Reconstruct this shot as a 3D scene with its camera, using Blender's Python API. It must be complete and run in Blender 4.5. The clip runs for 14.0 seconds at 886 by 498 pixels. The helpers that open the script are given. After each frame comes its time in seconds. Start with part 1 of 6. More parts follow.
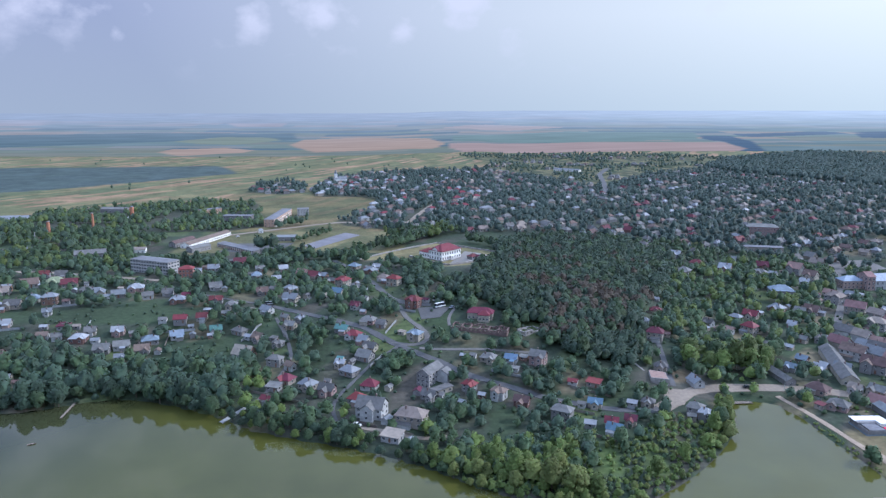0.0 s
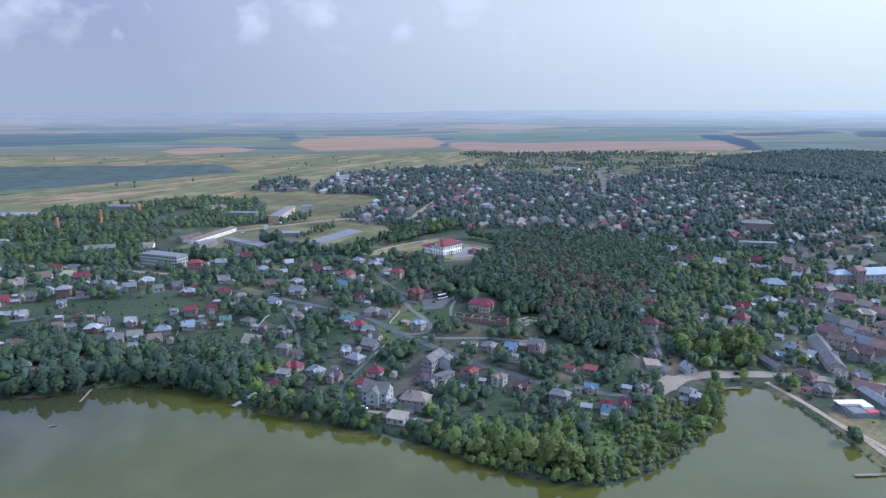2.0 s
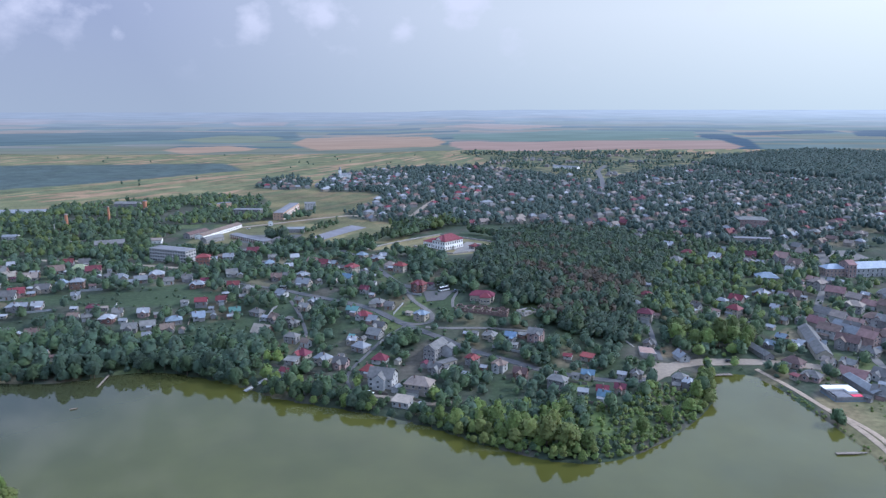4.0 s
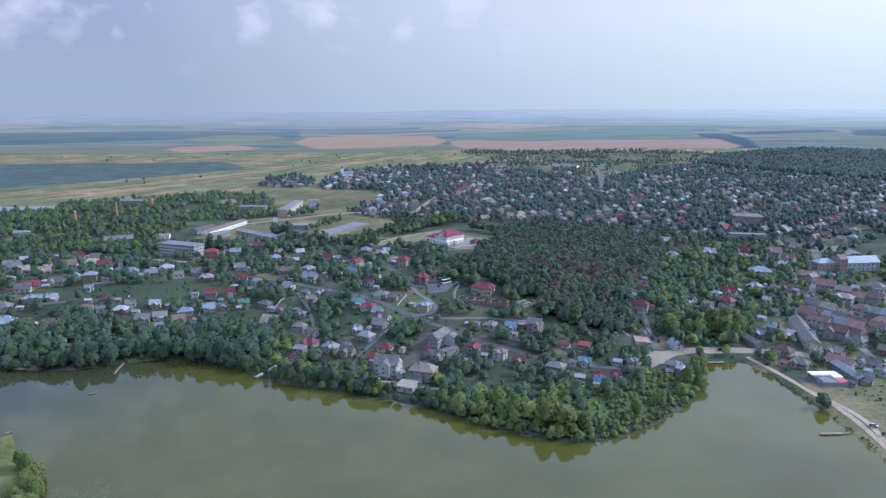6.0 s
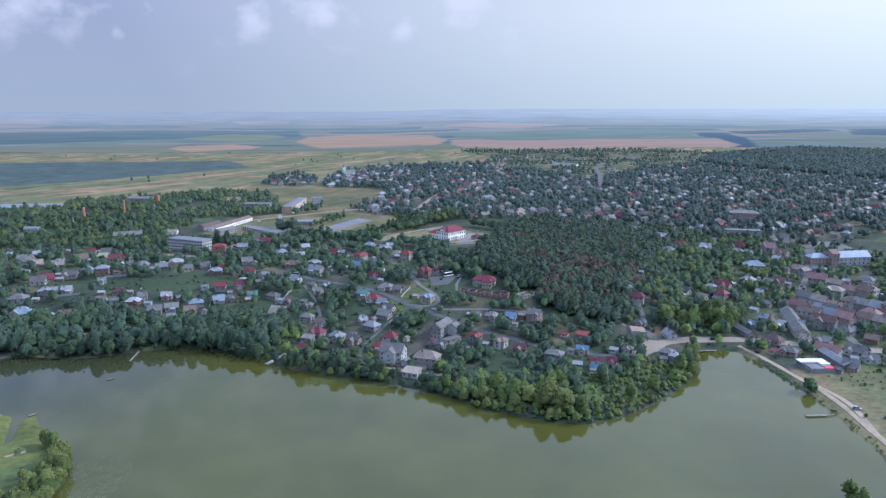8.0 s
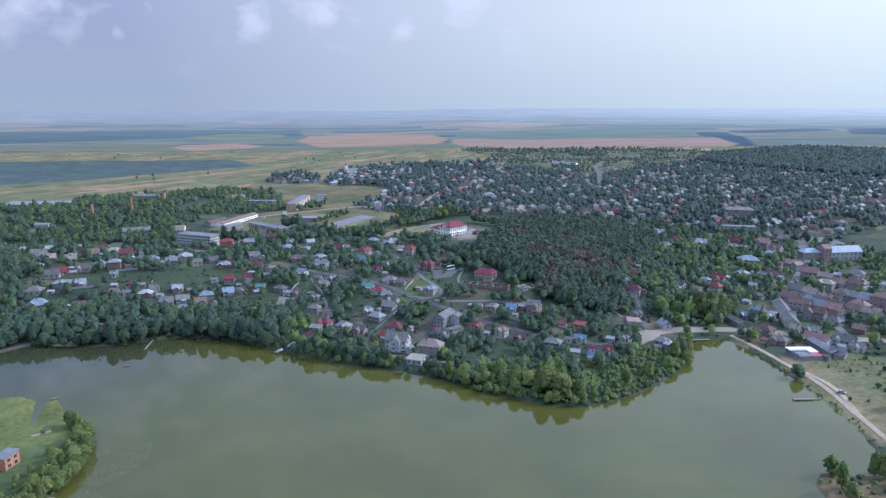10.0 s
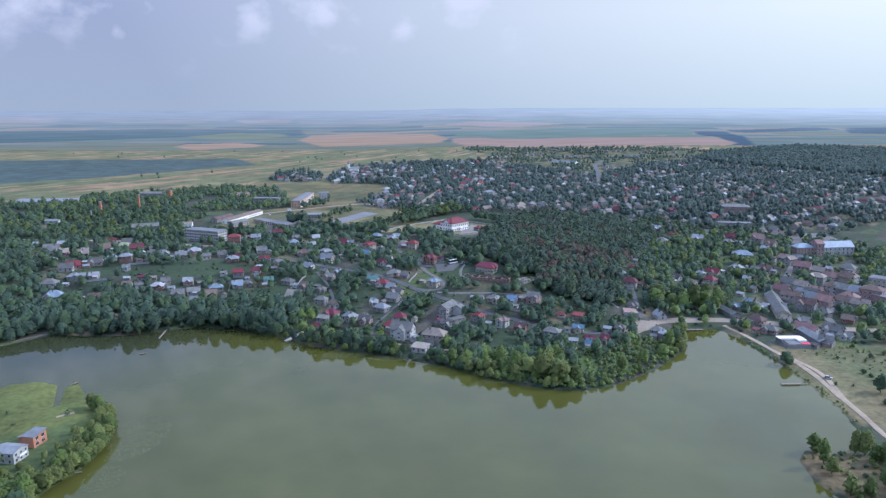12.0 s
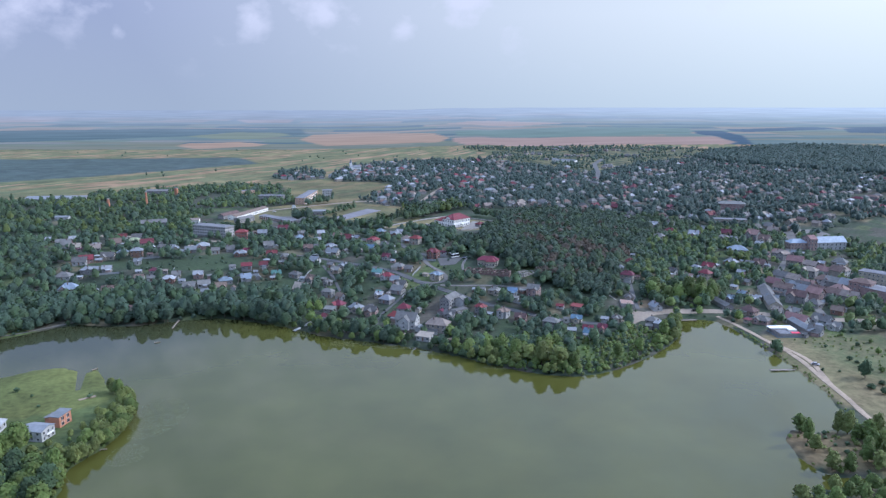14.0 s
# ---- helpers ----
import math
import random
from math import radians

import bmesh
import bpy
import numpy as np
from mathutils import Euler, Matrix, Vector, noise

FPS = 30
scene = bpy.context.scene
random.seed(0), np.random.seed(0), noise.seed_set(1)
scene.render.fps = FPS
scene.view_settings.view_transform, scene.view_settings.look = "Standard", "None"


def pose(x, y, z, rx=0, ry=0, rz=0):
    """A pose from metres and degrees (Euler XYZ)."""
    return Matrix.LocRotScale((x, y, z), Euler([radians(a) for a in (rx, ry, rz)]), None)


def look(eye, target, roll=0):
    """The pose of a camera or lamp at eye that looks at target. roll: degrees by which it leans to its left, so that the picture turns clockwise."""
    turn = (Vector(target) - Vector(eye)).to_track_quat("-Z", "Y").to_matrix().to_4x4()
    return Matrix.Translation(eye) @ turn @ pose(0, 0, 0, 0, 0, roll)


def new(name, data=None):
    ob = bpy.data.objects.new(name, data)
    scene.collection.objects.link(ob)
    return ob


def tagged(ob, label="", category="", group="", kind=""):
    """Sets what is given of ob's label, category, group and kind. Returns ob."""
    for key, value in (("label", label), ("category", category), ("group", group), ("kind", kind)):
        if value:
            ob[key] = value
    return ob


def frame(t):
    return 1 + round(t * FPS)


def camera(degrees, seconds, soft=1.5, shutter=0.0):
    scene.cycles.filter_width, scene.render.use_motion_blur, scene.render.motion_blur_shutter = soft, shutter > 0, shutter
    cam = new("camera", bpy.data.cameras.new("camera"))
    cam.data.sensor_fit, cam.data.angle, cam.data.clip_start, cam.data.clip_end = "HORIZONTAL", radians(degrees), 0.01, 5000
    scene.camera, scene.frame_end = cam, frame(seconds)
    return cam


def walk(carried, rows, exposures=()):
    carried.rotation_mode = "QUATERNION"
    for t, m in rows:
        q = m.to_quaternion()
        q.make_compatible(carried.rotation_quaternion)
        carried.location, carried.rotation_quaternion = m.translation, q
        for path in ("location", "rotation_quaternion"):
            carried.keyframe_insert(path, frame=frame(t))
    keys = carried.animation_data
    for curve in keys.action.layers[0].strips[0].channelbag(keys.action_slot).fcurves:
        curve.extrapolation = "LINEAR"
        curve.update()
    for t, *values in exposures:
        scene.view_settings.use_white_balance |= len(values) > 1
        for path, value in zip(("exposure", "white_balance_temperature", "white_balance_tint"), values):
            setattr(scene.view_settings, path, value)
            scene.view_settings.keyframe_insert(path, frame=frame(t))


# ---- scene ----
cam = camera(65.0, 14.0, soft=1.35)
PATH = [(t, (-0.598 * t - 0.01436 * t * t, -7.905 * t - 0.0176 * t * t, 150 - 0.593 * t + 0.00316 * t * t), (90 - 11.48 - 0.0107 * t, 0.0, 0.0057 * t))
        for t in (0.0, 3.5, 7.0, 10.5, 14.0)]
walk(cam, [(t, pose(*eye, *turn)) for t, eye, turn in PATH], [(0.0, 0.0, 4980, 15), (14.0, 0.0, 4980, 15)])

# ---- sky and sun ----
HAZE_AWAY, HAZE_SUN = (4.18, 4.2, 4.7, 1), (11.5, 10.9, 8.6, 1)
LOW_AWAY, LOW_SUN = (4.35, 4.6, 4.5, 1), (7.3, 7.8, 6.8, 1)
VEIL, VEIL_SUN = (7.4, 8.9, 11.6, 1), (17.0, 18.5, 21.5, 1)
CLOUD_SHIFT = (0.35, 0.2, 0.1)
# cumulus heaps: degrees right of north, degrees up, breadth
HEAPS = ((-30.0, 6.9, 0.1), (-24.3, 5.3, 0.022), (-14.4, 6.2, 0.04), (-9.2, 6.8, 0.068), (-3.2, 5.9, 0.03), (1.5, 8.6, 0.06))
SUN_TO = Vector((0.92, 0.22, 0.62)).normalized()
sun_lamp = bpy.data.lights.new("sun", "SUN")
sun_lamp.energy, sun_lamp.angle, sun_lamp.color = 3.3, radians(1.2), (1.0, 0.88, 0.72)
sun = new("sun", sun_lamp)
sun.matrix_world = look((300, 300, 900), Vector((300, 300, 900)) - SUN_TO)

world = bpy.data.worlds.new("sky")
scene.world = world
world.use_nodes = True
wt = world.node_tree
wt.nodes.clear()


def sky_node(kind, **values):
    n = wt.nodes.new(kind)
    for key, value in values.items():
        n.inputs[key.replace("_", " ")].default_value = value
    return n


def sky_mix(factor, a, b):
    n = wt.nodes.new("ShaderNodeMix")
    n.data_type = "RGBA"
    for key, v in (("Factor", factor), ("A", a), ("B", b)):
        if isinstance(v, tuple):
            n.inputs[key].default_value = v
        else:
            wt.links.new(v, n.inputs[key])
    return n.outputs["Result"]


w_out, w_bg = wt.nodes.new("ShaderNodeOutputWorld"), sky_node("ShaderNodeBackground", Strength=0.1)
w_sky = wt.nodes.new("ShaderNodeTexSky")
w_sky.sky_type, w_sky.sun_disc = "NISHITA", False
w_sky.sun_elevation, w_sky.sun_rotation = math.asin(SUN_TO.z), math.atan2(SUN_TO.x, SUN_TO.y)
w_sky.altitude, w_sky.air_density, w_sky.dust_density, w_sky.ozone_density = 300, 1.0, 1.0, 1.5
w_co, w_dot, w_sep = wt.nodes.new("ShaderNodeTexCoord"), wt.nodes.new("ShaderNodeVectorMath"), wt.nodes.new("ShaderNodeSeparateXYZ")
w_dot.operation = "DOT_PRODUCT"
w_dot.inputs[1].default_value = SUN_TO
wt.links.new(w_co.outputs["Generated"], w_dot.inputs[0])
wt.links.new(w_co.outputs["Generated"], w_sep.inputs[0])
# summer haze: thick near the horizon, brighter towards the sun
w_sunward = sky_node("ShaderNodeMapRange", From_Min=-0.1, From_Max=0.85)
wt.links.new(w_dot.outputs["Value"], w_sunward.inputs[0])
w_haze = sky_mix(w_sunward.outputs[0], HAZE_AWAY, HAZE_SUN)
w_thick = sky_node("ShaderNodeMapRange", From_Min=0.0, From_Max=0.6, To_Min=1.0, To_Max=0.75)
wt.links.new(w_sep.outputs["Z"], w_thick.inputs[0])
w_veil = sky_node("ShaderNodeMapRange", From_Min=0.16, From_Max=0.5, To_Min=0.0, To_Max=0.85)
wt.links.new(w_sep.outputs["Z"], w_veil.inputs[0])
w_glow = sky_node("ShaderNodeMapRange", From_Min=0.08, From_Max=0.85)
wt.links.new(w_dot.outputs["Value"], w_glow.inputs[0])
w_air = sky_mix(w_veil.outputs[0], sky_mix(w_thick.outputs[0], w_sky.outputs[0], w_haze), sky_mix(w_glow.outputs[0], VEIL, VEIL_SUN))
w_low = sky_node("ShaderNodeMapRange", From_Min=0.0, From_Max=0.12, To_Min=0.75, To_Max=0.0)
wt.links.new(w_sep.outputs["Z"], w_low.inputs[0])
w_base = sky_mix(w_low.outputs[0], w_air, sky_mix(w_sunward.outputs[0], LOW_AWAY, LOW_SUN))
# thin cumulus in the haze
w_map = wt.nodes.new("ShaderNodeMapping")
w_map.inputs["Scale"].default_value = (6.5, 6.5, 9.0)
w_map.inputs["Location"].default_value = CLOUD_SHIFT
w_noise = sky_node("ShaderNodeTexNoise", Scale=2.6, Detail=8, Roughness=0.55)
w_ramp = sky_node("ShaderNodeMapRange", From_Min=0.62, From_Max=0.86, To_Min=0.0, To_Max=0.68)
w_heap_high = sky_node("ShaderNodeMapRange", From_Min=0.2, From_Max=0.35, To_Min=0.0, To_Max=0.19)
wt.links.new(w_sep.outputs["Z"], w_heap_high.inputs[0])
w_heap = w_heap_high.outputs[0]
for right, high, broad in HEAPS:
    d = wt.nodes.new("ShaderNodeVectorMath")
    d.operation = "DISTANCE"
    d.inputs[1].default_value = (math.sin(radians(right)) * math.cos(radians(high)), math.cos(radians(right)) * math.cos(radians(high)), math.sin(radians(high)))
    wt.links.new(w_co.outputs["Generated"], d.inputs[0])
    near = sky_node("ShaderNodeMapRange", From_Min=0.0, From_Max=broad, To_Min=0.4, To_Max=0.0)
    wt.links.new(d.outputs["Value"], near.inputs[0])
    most = wt.nodes.new("ShaderNodeMath")
    most.operation = "MAXIMUM"
    wt.links.new(w_heap, most.inputs[0])
    wt.links.new(near.outputs[0], most.inputs[1])
    w_heap = most.outputs[0]
w_dense = wt.nodes.new("ShaderNodeMath")
w_high = sky_node("ShaderNodeMapRange", From_Min=0.03, From_Max=0.12)
w_mul = wt.nodes.new("ShaderNodeMath")
w_mul.operation = "MULTIPLY"
wt.links.new(w_co.outputs["Generated"], w_map.inputs["Vector"])
wt.links.new(w_map.outputs[0], w_noise.inputs["Vector"])
wt.links.new(w_noise.outputs[0], w_dense.inputs[0])
wt.links.new(w_heap, w_dense.inputs[1])
wt.links.new(w_dense.outputs[0], w_ramp.inputs[0])
wt.links.new(w_sep.outputs["Z"], w_high.inputs[0])
wt.links.new(w_ramp.outputs[0], w_mul.inputs[0])
wt.links.new(w_high.outputs[0], w_mul.inputs[1])
wt.links.new(sky_mix(w_mul.outputs[0], w_base, sky_mix(w_veil.outputs[0], (8.5, 7.8, 7.6, 1), (14.0, 14.5, 16.0, 1))), w_bg.inputs["Color"])
wt.links.new(w_bg.outputs[0], w_out.inputs["Surface"])

# ---- materials ----
def surface(name, colour, rough=0.8, metal=0.0, vary=0.25, grain=0.6, stain=0.06, bump=0.3, tint=0.0, island=0.0, ridge=0.0, spec=0.5, sheen=0.0, depth=0.08, thin=0.0):
    """A node material: colour with grain and stains, in metres; tint varies it from thing to thing, island from piece to piece; ridge: metres between ribs."""
    m = bpy.data.materials.new(name)
    m.use_nodes = True
    t = m.node_tree
    b = t.nodes["Principled BSDF"]
    b.inputs["Roughness"].default_value, b.inputs["Metallic"].default_value = rough, metal
    b.inputs["Specular IOR Level"].default_value = spec
    b.inputs["Sheen Weight"].default_value, b.inputs["Sheen Roughness"].default_value = sheen, 0.6
    geo = t.nodes.new("ShaderNodeNewGeometry")
    fine, broad = t.nodes.new("ShaderNodeTexNoise"), t.nodes.new("ShaderNodeTexNoise")
    fine.inputs["Scale"].default_value, broad.inputs["Scale"].default_value = grain, stain
    fine.inputs["Detail"].default_value = broad.inputs["Detail"].default_value = 5
    for n in (fine, broad):
        t.links.new(geo.outputs["Position"], n.inputs["Vector"])
    add = t.nodes.new("ShaderNodeMath")
    t.links.new(fine.outputs[0], add.inputs[0])
    t.links.new(broad.outputs[0], add.inputs[1])
    value = t.nodes.new("ShaderNodeMapRange")
    for key, v in (("From Min", 0.6), ("From Max", 1.4), ("To Min", 1 - vary), ("To Max", 1 + vary)):
        value.inputs[key].default_value = v
    t.links.new(add.outputs[0], value.inputs[0])
    hsv = t.nodes.new("ShaderNodeHueSaturation")
    hsv.inputs["Color"].default_value = (*colour, 1)
    last = value.outputs[0]
    for amount, node, socket in ((tint, "ShaderNodeObjectInfo", "Random"), (island, "ShaderNodeNewGeometry", "Random Per Island")):
        if amount:
            info, span, mul = t.nodes.new(node), t.nodes.new("ShaderNodeMapRange"), t.nodes.new("ShaderNodeMath")
            span.inputs["To Min"].default_value, span.inputs["To Max"].default_value, mul.operation = 1 - amount, 1 + amount, "MULTIPLY"
            t.links.new(info.outputs[socket], span.inputs[0])
            t.links.new(span.outputs[0], mul.inputs[0])
            t.links.new(last, mul.inputs[1])
            last = mul.outputs[0]
            hue = t.nodes.new("ShaderNodeMapRange")
            hue.inputs["To Min"].default_value, hue.inputs["To Max"].default_value = 0.5 - 0.1 * amount, 0.5 + 0.1 * amount
            t.links.new(info.outputs[socket], hue.inputs[0])
            t.links.new(hue.outputs[0], hsv.inputs["Hue"])
    t.links.new(last, hsv.inputs["Value"])
    t.links.new(hsv.outputs[0], b.inputs["Base Color"])
    height = add.outputs[0]
    if ridge:
        co, wave = t.nodes.new("ShaderNodeTexCoord"), t.nodes.new("ShaderNodeTexWave")
        wave.bands_direction, wave.inputs["Scale"].default_value = "X", 0.314 / ridge
        t.links.new(co.outputs["Object"], wave.inputs["Vector"])
        height = wave.outputs[1]
    if bump:
        bm = t.nodes.new("ShaderNodeBump")
        bm.inputs["Strength"].default_value, bm.inputs["Distance"].default_value = bump, depth
        t.links.new(height, bm.inputs["Height"])
        t.links.new(bm.outputs[0], b.inputs["Normal"])
    if thin:
        leaf, mixed = t.nodes.new("ShaderNodeBsdfTranslucent"), t.nodes.new("ShaderNodeMixShader")
        mixed.inputs[0].default_value = thin
        t.links.new(hsv.outputs[0], leaf.inputs["Color"])
        t.links.new(b.outputs[0], mixed.inputs[1])
        t.links.new(leaf.outputs[0], mixed.inputs[2])
        t.links.new(mixed.outputs[0], t.nodes["Material Output"].inputs["Surface"])
    return m


ROOF = {
    "grey": surface("grey_slate_sheet", (0.144, 0.141, 0.133), 0.75, tint=0.3, stain=0.25, vary=0.35, ridge=0.9, spec=0.22),
    "silver": surface("zinc_sheet", (0.195, 0.206, 0.217), 0.6, 0.05, tint=0.15, stain=0.2, ridge=0.6, spec=0.22),
    "white": surface("bright_zinc_sheet", (0.289, 0.296, 0.304), 0.6, 0.0, tint=0.1, stain=0.2, ridge=0.6, spec=0.22),
    "blue": surface("pale_blue_sheet", (0.177, 0.217, 0.253), 0.6, 0.0, tint=0.15, stain=0.2, ridge=0.6, spec=0.22),
    "azure": surface("blue_sheet", (0.115, 0.177, 0.238), 0.6, 0.0, tint=0.15, stain=0.2, ridge=0.6, spec=0.22),
    "teal": surface("green_sheet", (0.101, 0.195, 0.174), 0.5, 0.1, tint=0.15, stain=0.2, ridge=0.6, spec=0.22),
    "sage": surface("yellow_green_sheet", (0.246, 0.274, 0.159), 0.5, 0.1, stain=0.2, ridge=0.6, spec=0.22),
    "red": surface("red_tile_sheet", (0.15, 0.034, 0.046), 0.6, 0.0, tint=0.2, stain=0.2, ridge=0.5, spec=0.22),
    "maroon": surface("maroon_tile_sheet", (0.112, 0.032, 0.042), 0.65, 0.0, tint=0.25, stain=0.2, ridge=0.5, spec=0.22),
    "brown": surface("old_clay_tile", (0.142, 0.101, 0.086), 0.8, 0.0, tint=0.3, stain=0.25, vary=0.35, ridge=0.5, spec=0.22),
    "beige": surface("weathered_sheet", (0.246, 0.21, 0.174), 0.8, 0.0, tint=0.2, stain=0.25, vary=0.3, ridge=0.9, spec=0.22),
    "pink": surface("faded_red_tile", (0.224, 0.138, 0.125), 0.8, 0.0, tint=0.25, stain=0.25, vary=0.3, ridge=0.5, spec=0.22),
}
WALL = [
    surface("cream_plaster", (0.304, 0.274, 0.224), 0.9, tint=0.15, stain=0.3),
    surface("white_plaster", (0.376, 0.376, 0.361), 0.9, tint=0.1, stain=0.3),
    surface("grey_plaster", (0.217, 0.21, 0.202), 0.9, tint=0.2, stain=0.3),
    surface("pink_plaster", (0.289, 0.21, 0.187), 0.9, tint=0.15, stain=0.3),
    surface("brick_wall", (0.187, 0.115, 0.09), 0.9, tint=0.2, stain=0.4, grain=2.5),
]
FRAME = surface("white_frame", (0.5, 0.5, 0.48), 0.5, vary=0.1)
GLASS = surface("window_glass", (0.03, 0.035, 0.045), 0.08, vary=0.1, bump=0.0)
DOOR = surface("brown_door", (0.16, 0.08, 0.045), 0.6)
CHIMNEY = surface("chimney_brick", (0.16, 0.12, 0.105), 0.9, stain=0.4, grain=2.0, tint=0.2)
BRICK = surface("red_brick", (0.32, 0.15, 0.11), 0.9, stain=0.4, grain=2.0, tint=0.1)
CONCRETE = surface("concrete", (0.36, 0.35, 0.33), 0.9, stain=0.15)
STREET = surface("worn_street", (0.085, 0.084, 0.084), 0.9, stain=0.07, vary=0.3)
GRAVEL = surface("grey_gravel", (0.135, 0.127, 0.115), 0.95, stain=0.08, vary=0.3)
ASPHALT = surface("asphalt", (0.085, 0.083, 0.08), 0.9, stain=0.08)
DUST = surface("dusty_road", (0.225, 0.185, 0.138), 0.95, stain=0.06, vary=0.3)
PAVING = surface("pale_paving", (0.2, 0.185, 0.165), 0.9, stain=0.1)
WOOD = surface("grey_wood", (0.22, 0.18, 0.14), 0.85, grain=2)
STEEL = surface("dark_steel", (0.12, 0.12, 0.12), 0.5, 0.6)
BARK = surface("bark", (0.12, 0.09, 0.065), 0.95, grain=2, tint=0.2)
LEAF = [
    surface("leaf_green", (0.068, 0.106, 0.047), 0.6, island=0.12, tint=0.2, vary=0.45, grain=1.1, stain=0.12, bump=0.5, depth=0.5, spec=0.2, sheen=0.06, thin=0.3),
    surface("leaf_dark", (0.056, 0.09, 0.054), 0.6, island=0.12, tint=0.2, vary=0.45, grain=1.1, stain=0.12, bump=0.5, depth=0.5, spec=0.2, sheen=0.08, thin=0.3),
    surface("leaf_bright", (0.11, 0.145, 0.04), 0.6, island=0.12, tint=0.2, vary=0.45, grain=1.1, stain=0.12, bump=0.5, depth=0.5, spec=0.2, sheen=0.05, thin=0.3),
    surface("leaf_dry", (0.098, 0.078, 0.054), 0.6, island=0.12, tint=0.2, vary=0.45, grain=1.1, stain=0.12, bump=0.5, depth=0.5, spec=0.2, sheen=0.06, thin=0.3),
    # far trees only: the bluish tone is distance haze put into the leaf colour
    surface("leaf_haze_blue", (0.054, 0.088, 0.07), 0.6, island=0.06, tint=0.1, vary=0.3, grain=1.1, stain=0.03, bump=0.3, depth=0.5, spec=0.2, sheen=0.1, thin=0.3),
    surface("leaf_willow", (0.085, 0.125, 0.055), 0.6, island=0.12, tint=0.2, vary=0.45, grain=1.1, stain=0.12, bump=0.5, depth=0.5, spec=0.2, sheen=0.08, thin=0.3),
    surface("leaf_fresh", (0.125, 0.172, 0.042), 0.6, island=0.12, tint=0.2, vary=0.45, grain=1.1, stain=0.12, bump=0.5, depth=0.5, spec=0.2, sheen=0.05, thin=0.3),
    surface("leaf_olive", (0.15, 0.178, 0.048), 0.6, island=0.12, tint=0.2, vary=0.45, grain=1.1, stain=0.12, bump=0.5, depth=0.5, spec=0.2, sheen=0.05, thin=0.3),
]


def cover_material():
    """Ground: the cover's colour, ploughed strips where the cover says so, and tufts and bare spots."""
    m = bpy.data.materials.new("ground_cover")
    m.use_nodes = True
    t = m.node_tree
    b = t.nodes["Principled BSDF"]
    b.inputs["Roughness"].default_value, b.inputs["Specular IOR Level"].default_value = 0.95, 0.2
    att, geo = t.nodes.new("ShaderNodeAttribute"), t.nodes.new("ShaderNodeNewGeometry")
    att.attribute_name = "cover"
    turn = t.nodes.new("ShaderNodeMapping")
    turn.inputs["Rotation"].default_value = (0, 0, radians(-64))
    t.links.new(geo.outputs["Position"], turn.inputs["Vector"])
    wob = t.nodes.new("ShaderNodeTexNoise")
    wob.inputs["Scale"].default_value = 0.004
    t.links.new(geo.outputs["Position"], wob.inputs["Vector"])
    sep = t.nodes.new("ShaderNodeSeparateXYZ")
    t.links.new(turn.outputs[0], sep.inputs[0])

    def calc(op, a, c):
        n = t.nodes.new("ShaderNodeMath")
        n.operation = op
        for k, v in enumerate((a, c)):
            if isinstance(v, (int, float)):
                n.inputs[k].default_value = v
            else:
                t.links.new(v, n.inputs[k])
        return n.outputs[0]

    strip = calc("FLOOR", calc("DIVIDE", calc("ADD", sep.outputs["Y"], calc("MULTIPLY", wob.outputs[0], 60)), 15.0), 0)
    block = calc("FLOOR", calc("DIVIDE", calc("ADD", sep.outputs["X"], calc("MULTIPLY", strip, 37.0)), 110.0), 0)
    mixv = t.nodes.new("ShaderNodeCombineXYZ")
    t.links.new(strip, mixv.inputs[0])
    t.links.new(block, mixv.inputs[1])
    white, ramp = t.nodes.new("ShaderNodeTexWhiteNoise"), t.nodes.new("ShaderNodeValToRGB")
    t.links.new(mixv.outputs[0], white.inputs["Vector"])
    t.links.new(white.outputs["Value"], ramp.inputs[0])
    ramp.color_ramp.interpolation = "CONSTANT"
    stops = ((0, (0.125, 0.126, 0.058)), (0.24, (0.165, 0.145, 0.07)), (0.4, (0.092, 0.107, 0.052)), (0.6, (0.22, 0.152, 0.085)), (0.74, (0.118, 0.122, 0.058)), (0.88, (0.26, 0.172, 0.1)))
    while len(ramp.color_ramp.elements) < len(stops):
        ramp.color_ramp.elements.new(0.5)
    for e, (at, c) in zip(ramp.color_ramp.elements, stops):
        e.position, e.color = at, (*c, 1)
    mix = t.nodes.new("ShaderNodeMix")
    mix.data_type = "RGBA"
    t.links.new(att.outputs["Alpha"], mix.inputs["Factor"])
    t.links.new(att.outputs["Color"], mix.inputs["A"])
    t.links.new(ramp.outputs[0], mix.inputs["B"])
    fine, broad = t.nodes.new("ShaderNodeTexNoise"), t.nodes.new("ShaderNodeTexNoise")
    fine.inputs["Scale"].default_value, broad.inputs["Scale"].default_value = 0.35, 0.03
    fine.inputs["Detail"].default_value = broad.inputs["Detail"].default_value = 6
    for n in (fine, broad):
        t.links.new(geo.outputs["Position"], n.inputs["Vector"])
    span = t.nodes.new("ShaderNodeMapRange")
    for key, v in (("From Min", 0.65), ("From Max", 1.35), ("To Min", 0.55), ("To Max", 1.45)):
        span.inputs[key].default_value = v
    t.links.new(calc("ADD", fine.outputs[0], broad.outputs[0]), span.inputs[0])
    hsv = t.nodes.new("ShaderNodeHueSaturation")
    t.links.new(mix.outputs["Result"], hsv.inputs["Color"])
    t.links.new(span.outputs[0], hsv.inputs["Value"])
    t.links.new(hsv.outputs[0], b.inputs["Base Color"])
    bm = t.nodes.new("ShaderNodeBump")
    bm.inputs["Strength"].default_value, bm.inputs["Distance"].default_value = 0.6, 0.4
    t.links.new(fine.outputs[0], bm.inputs["Height"])
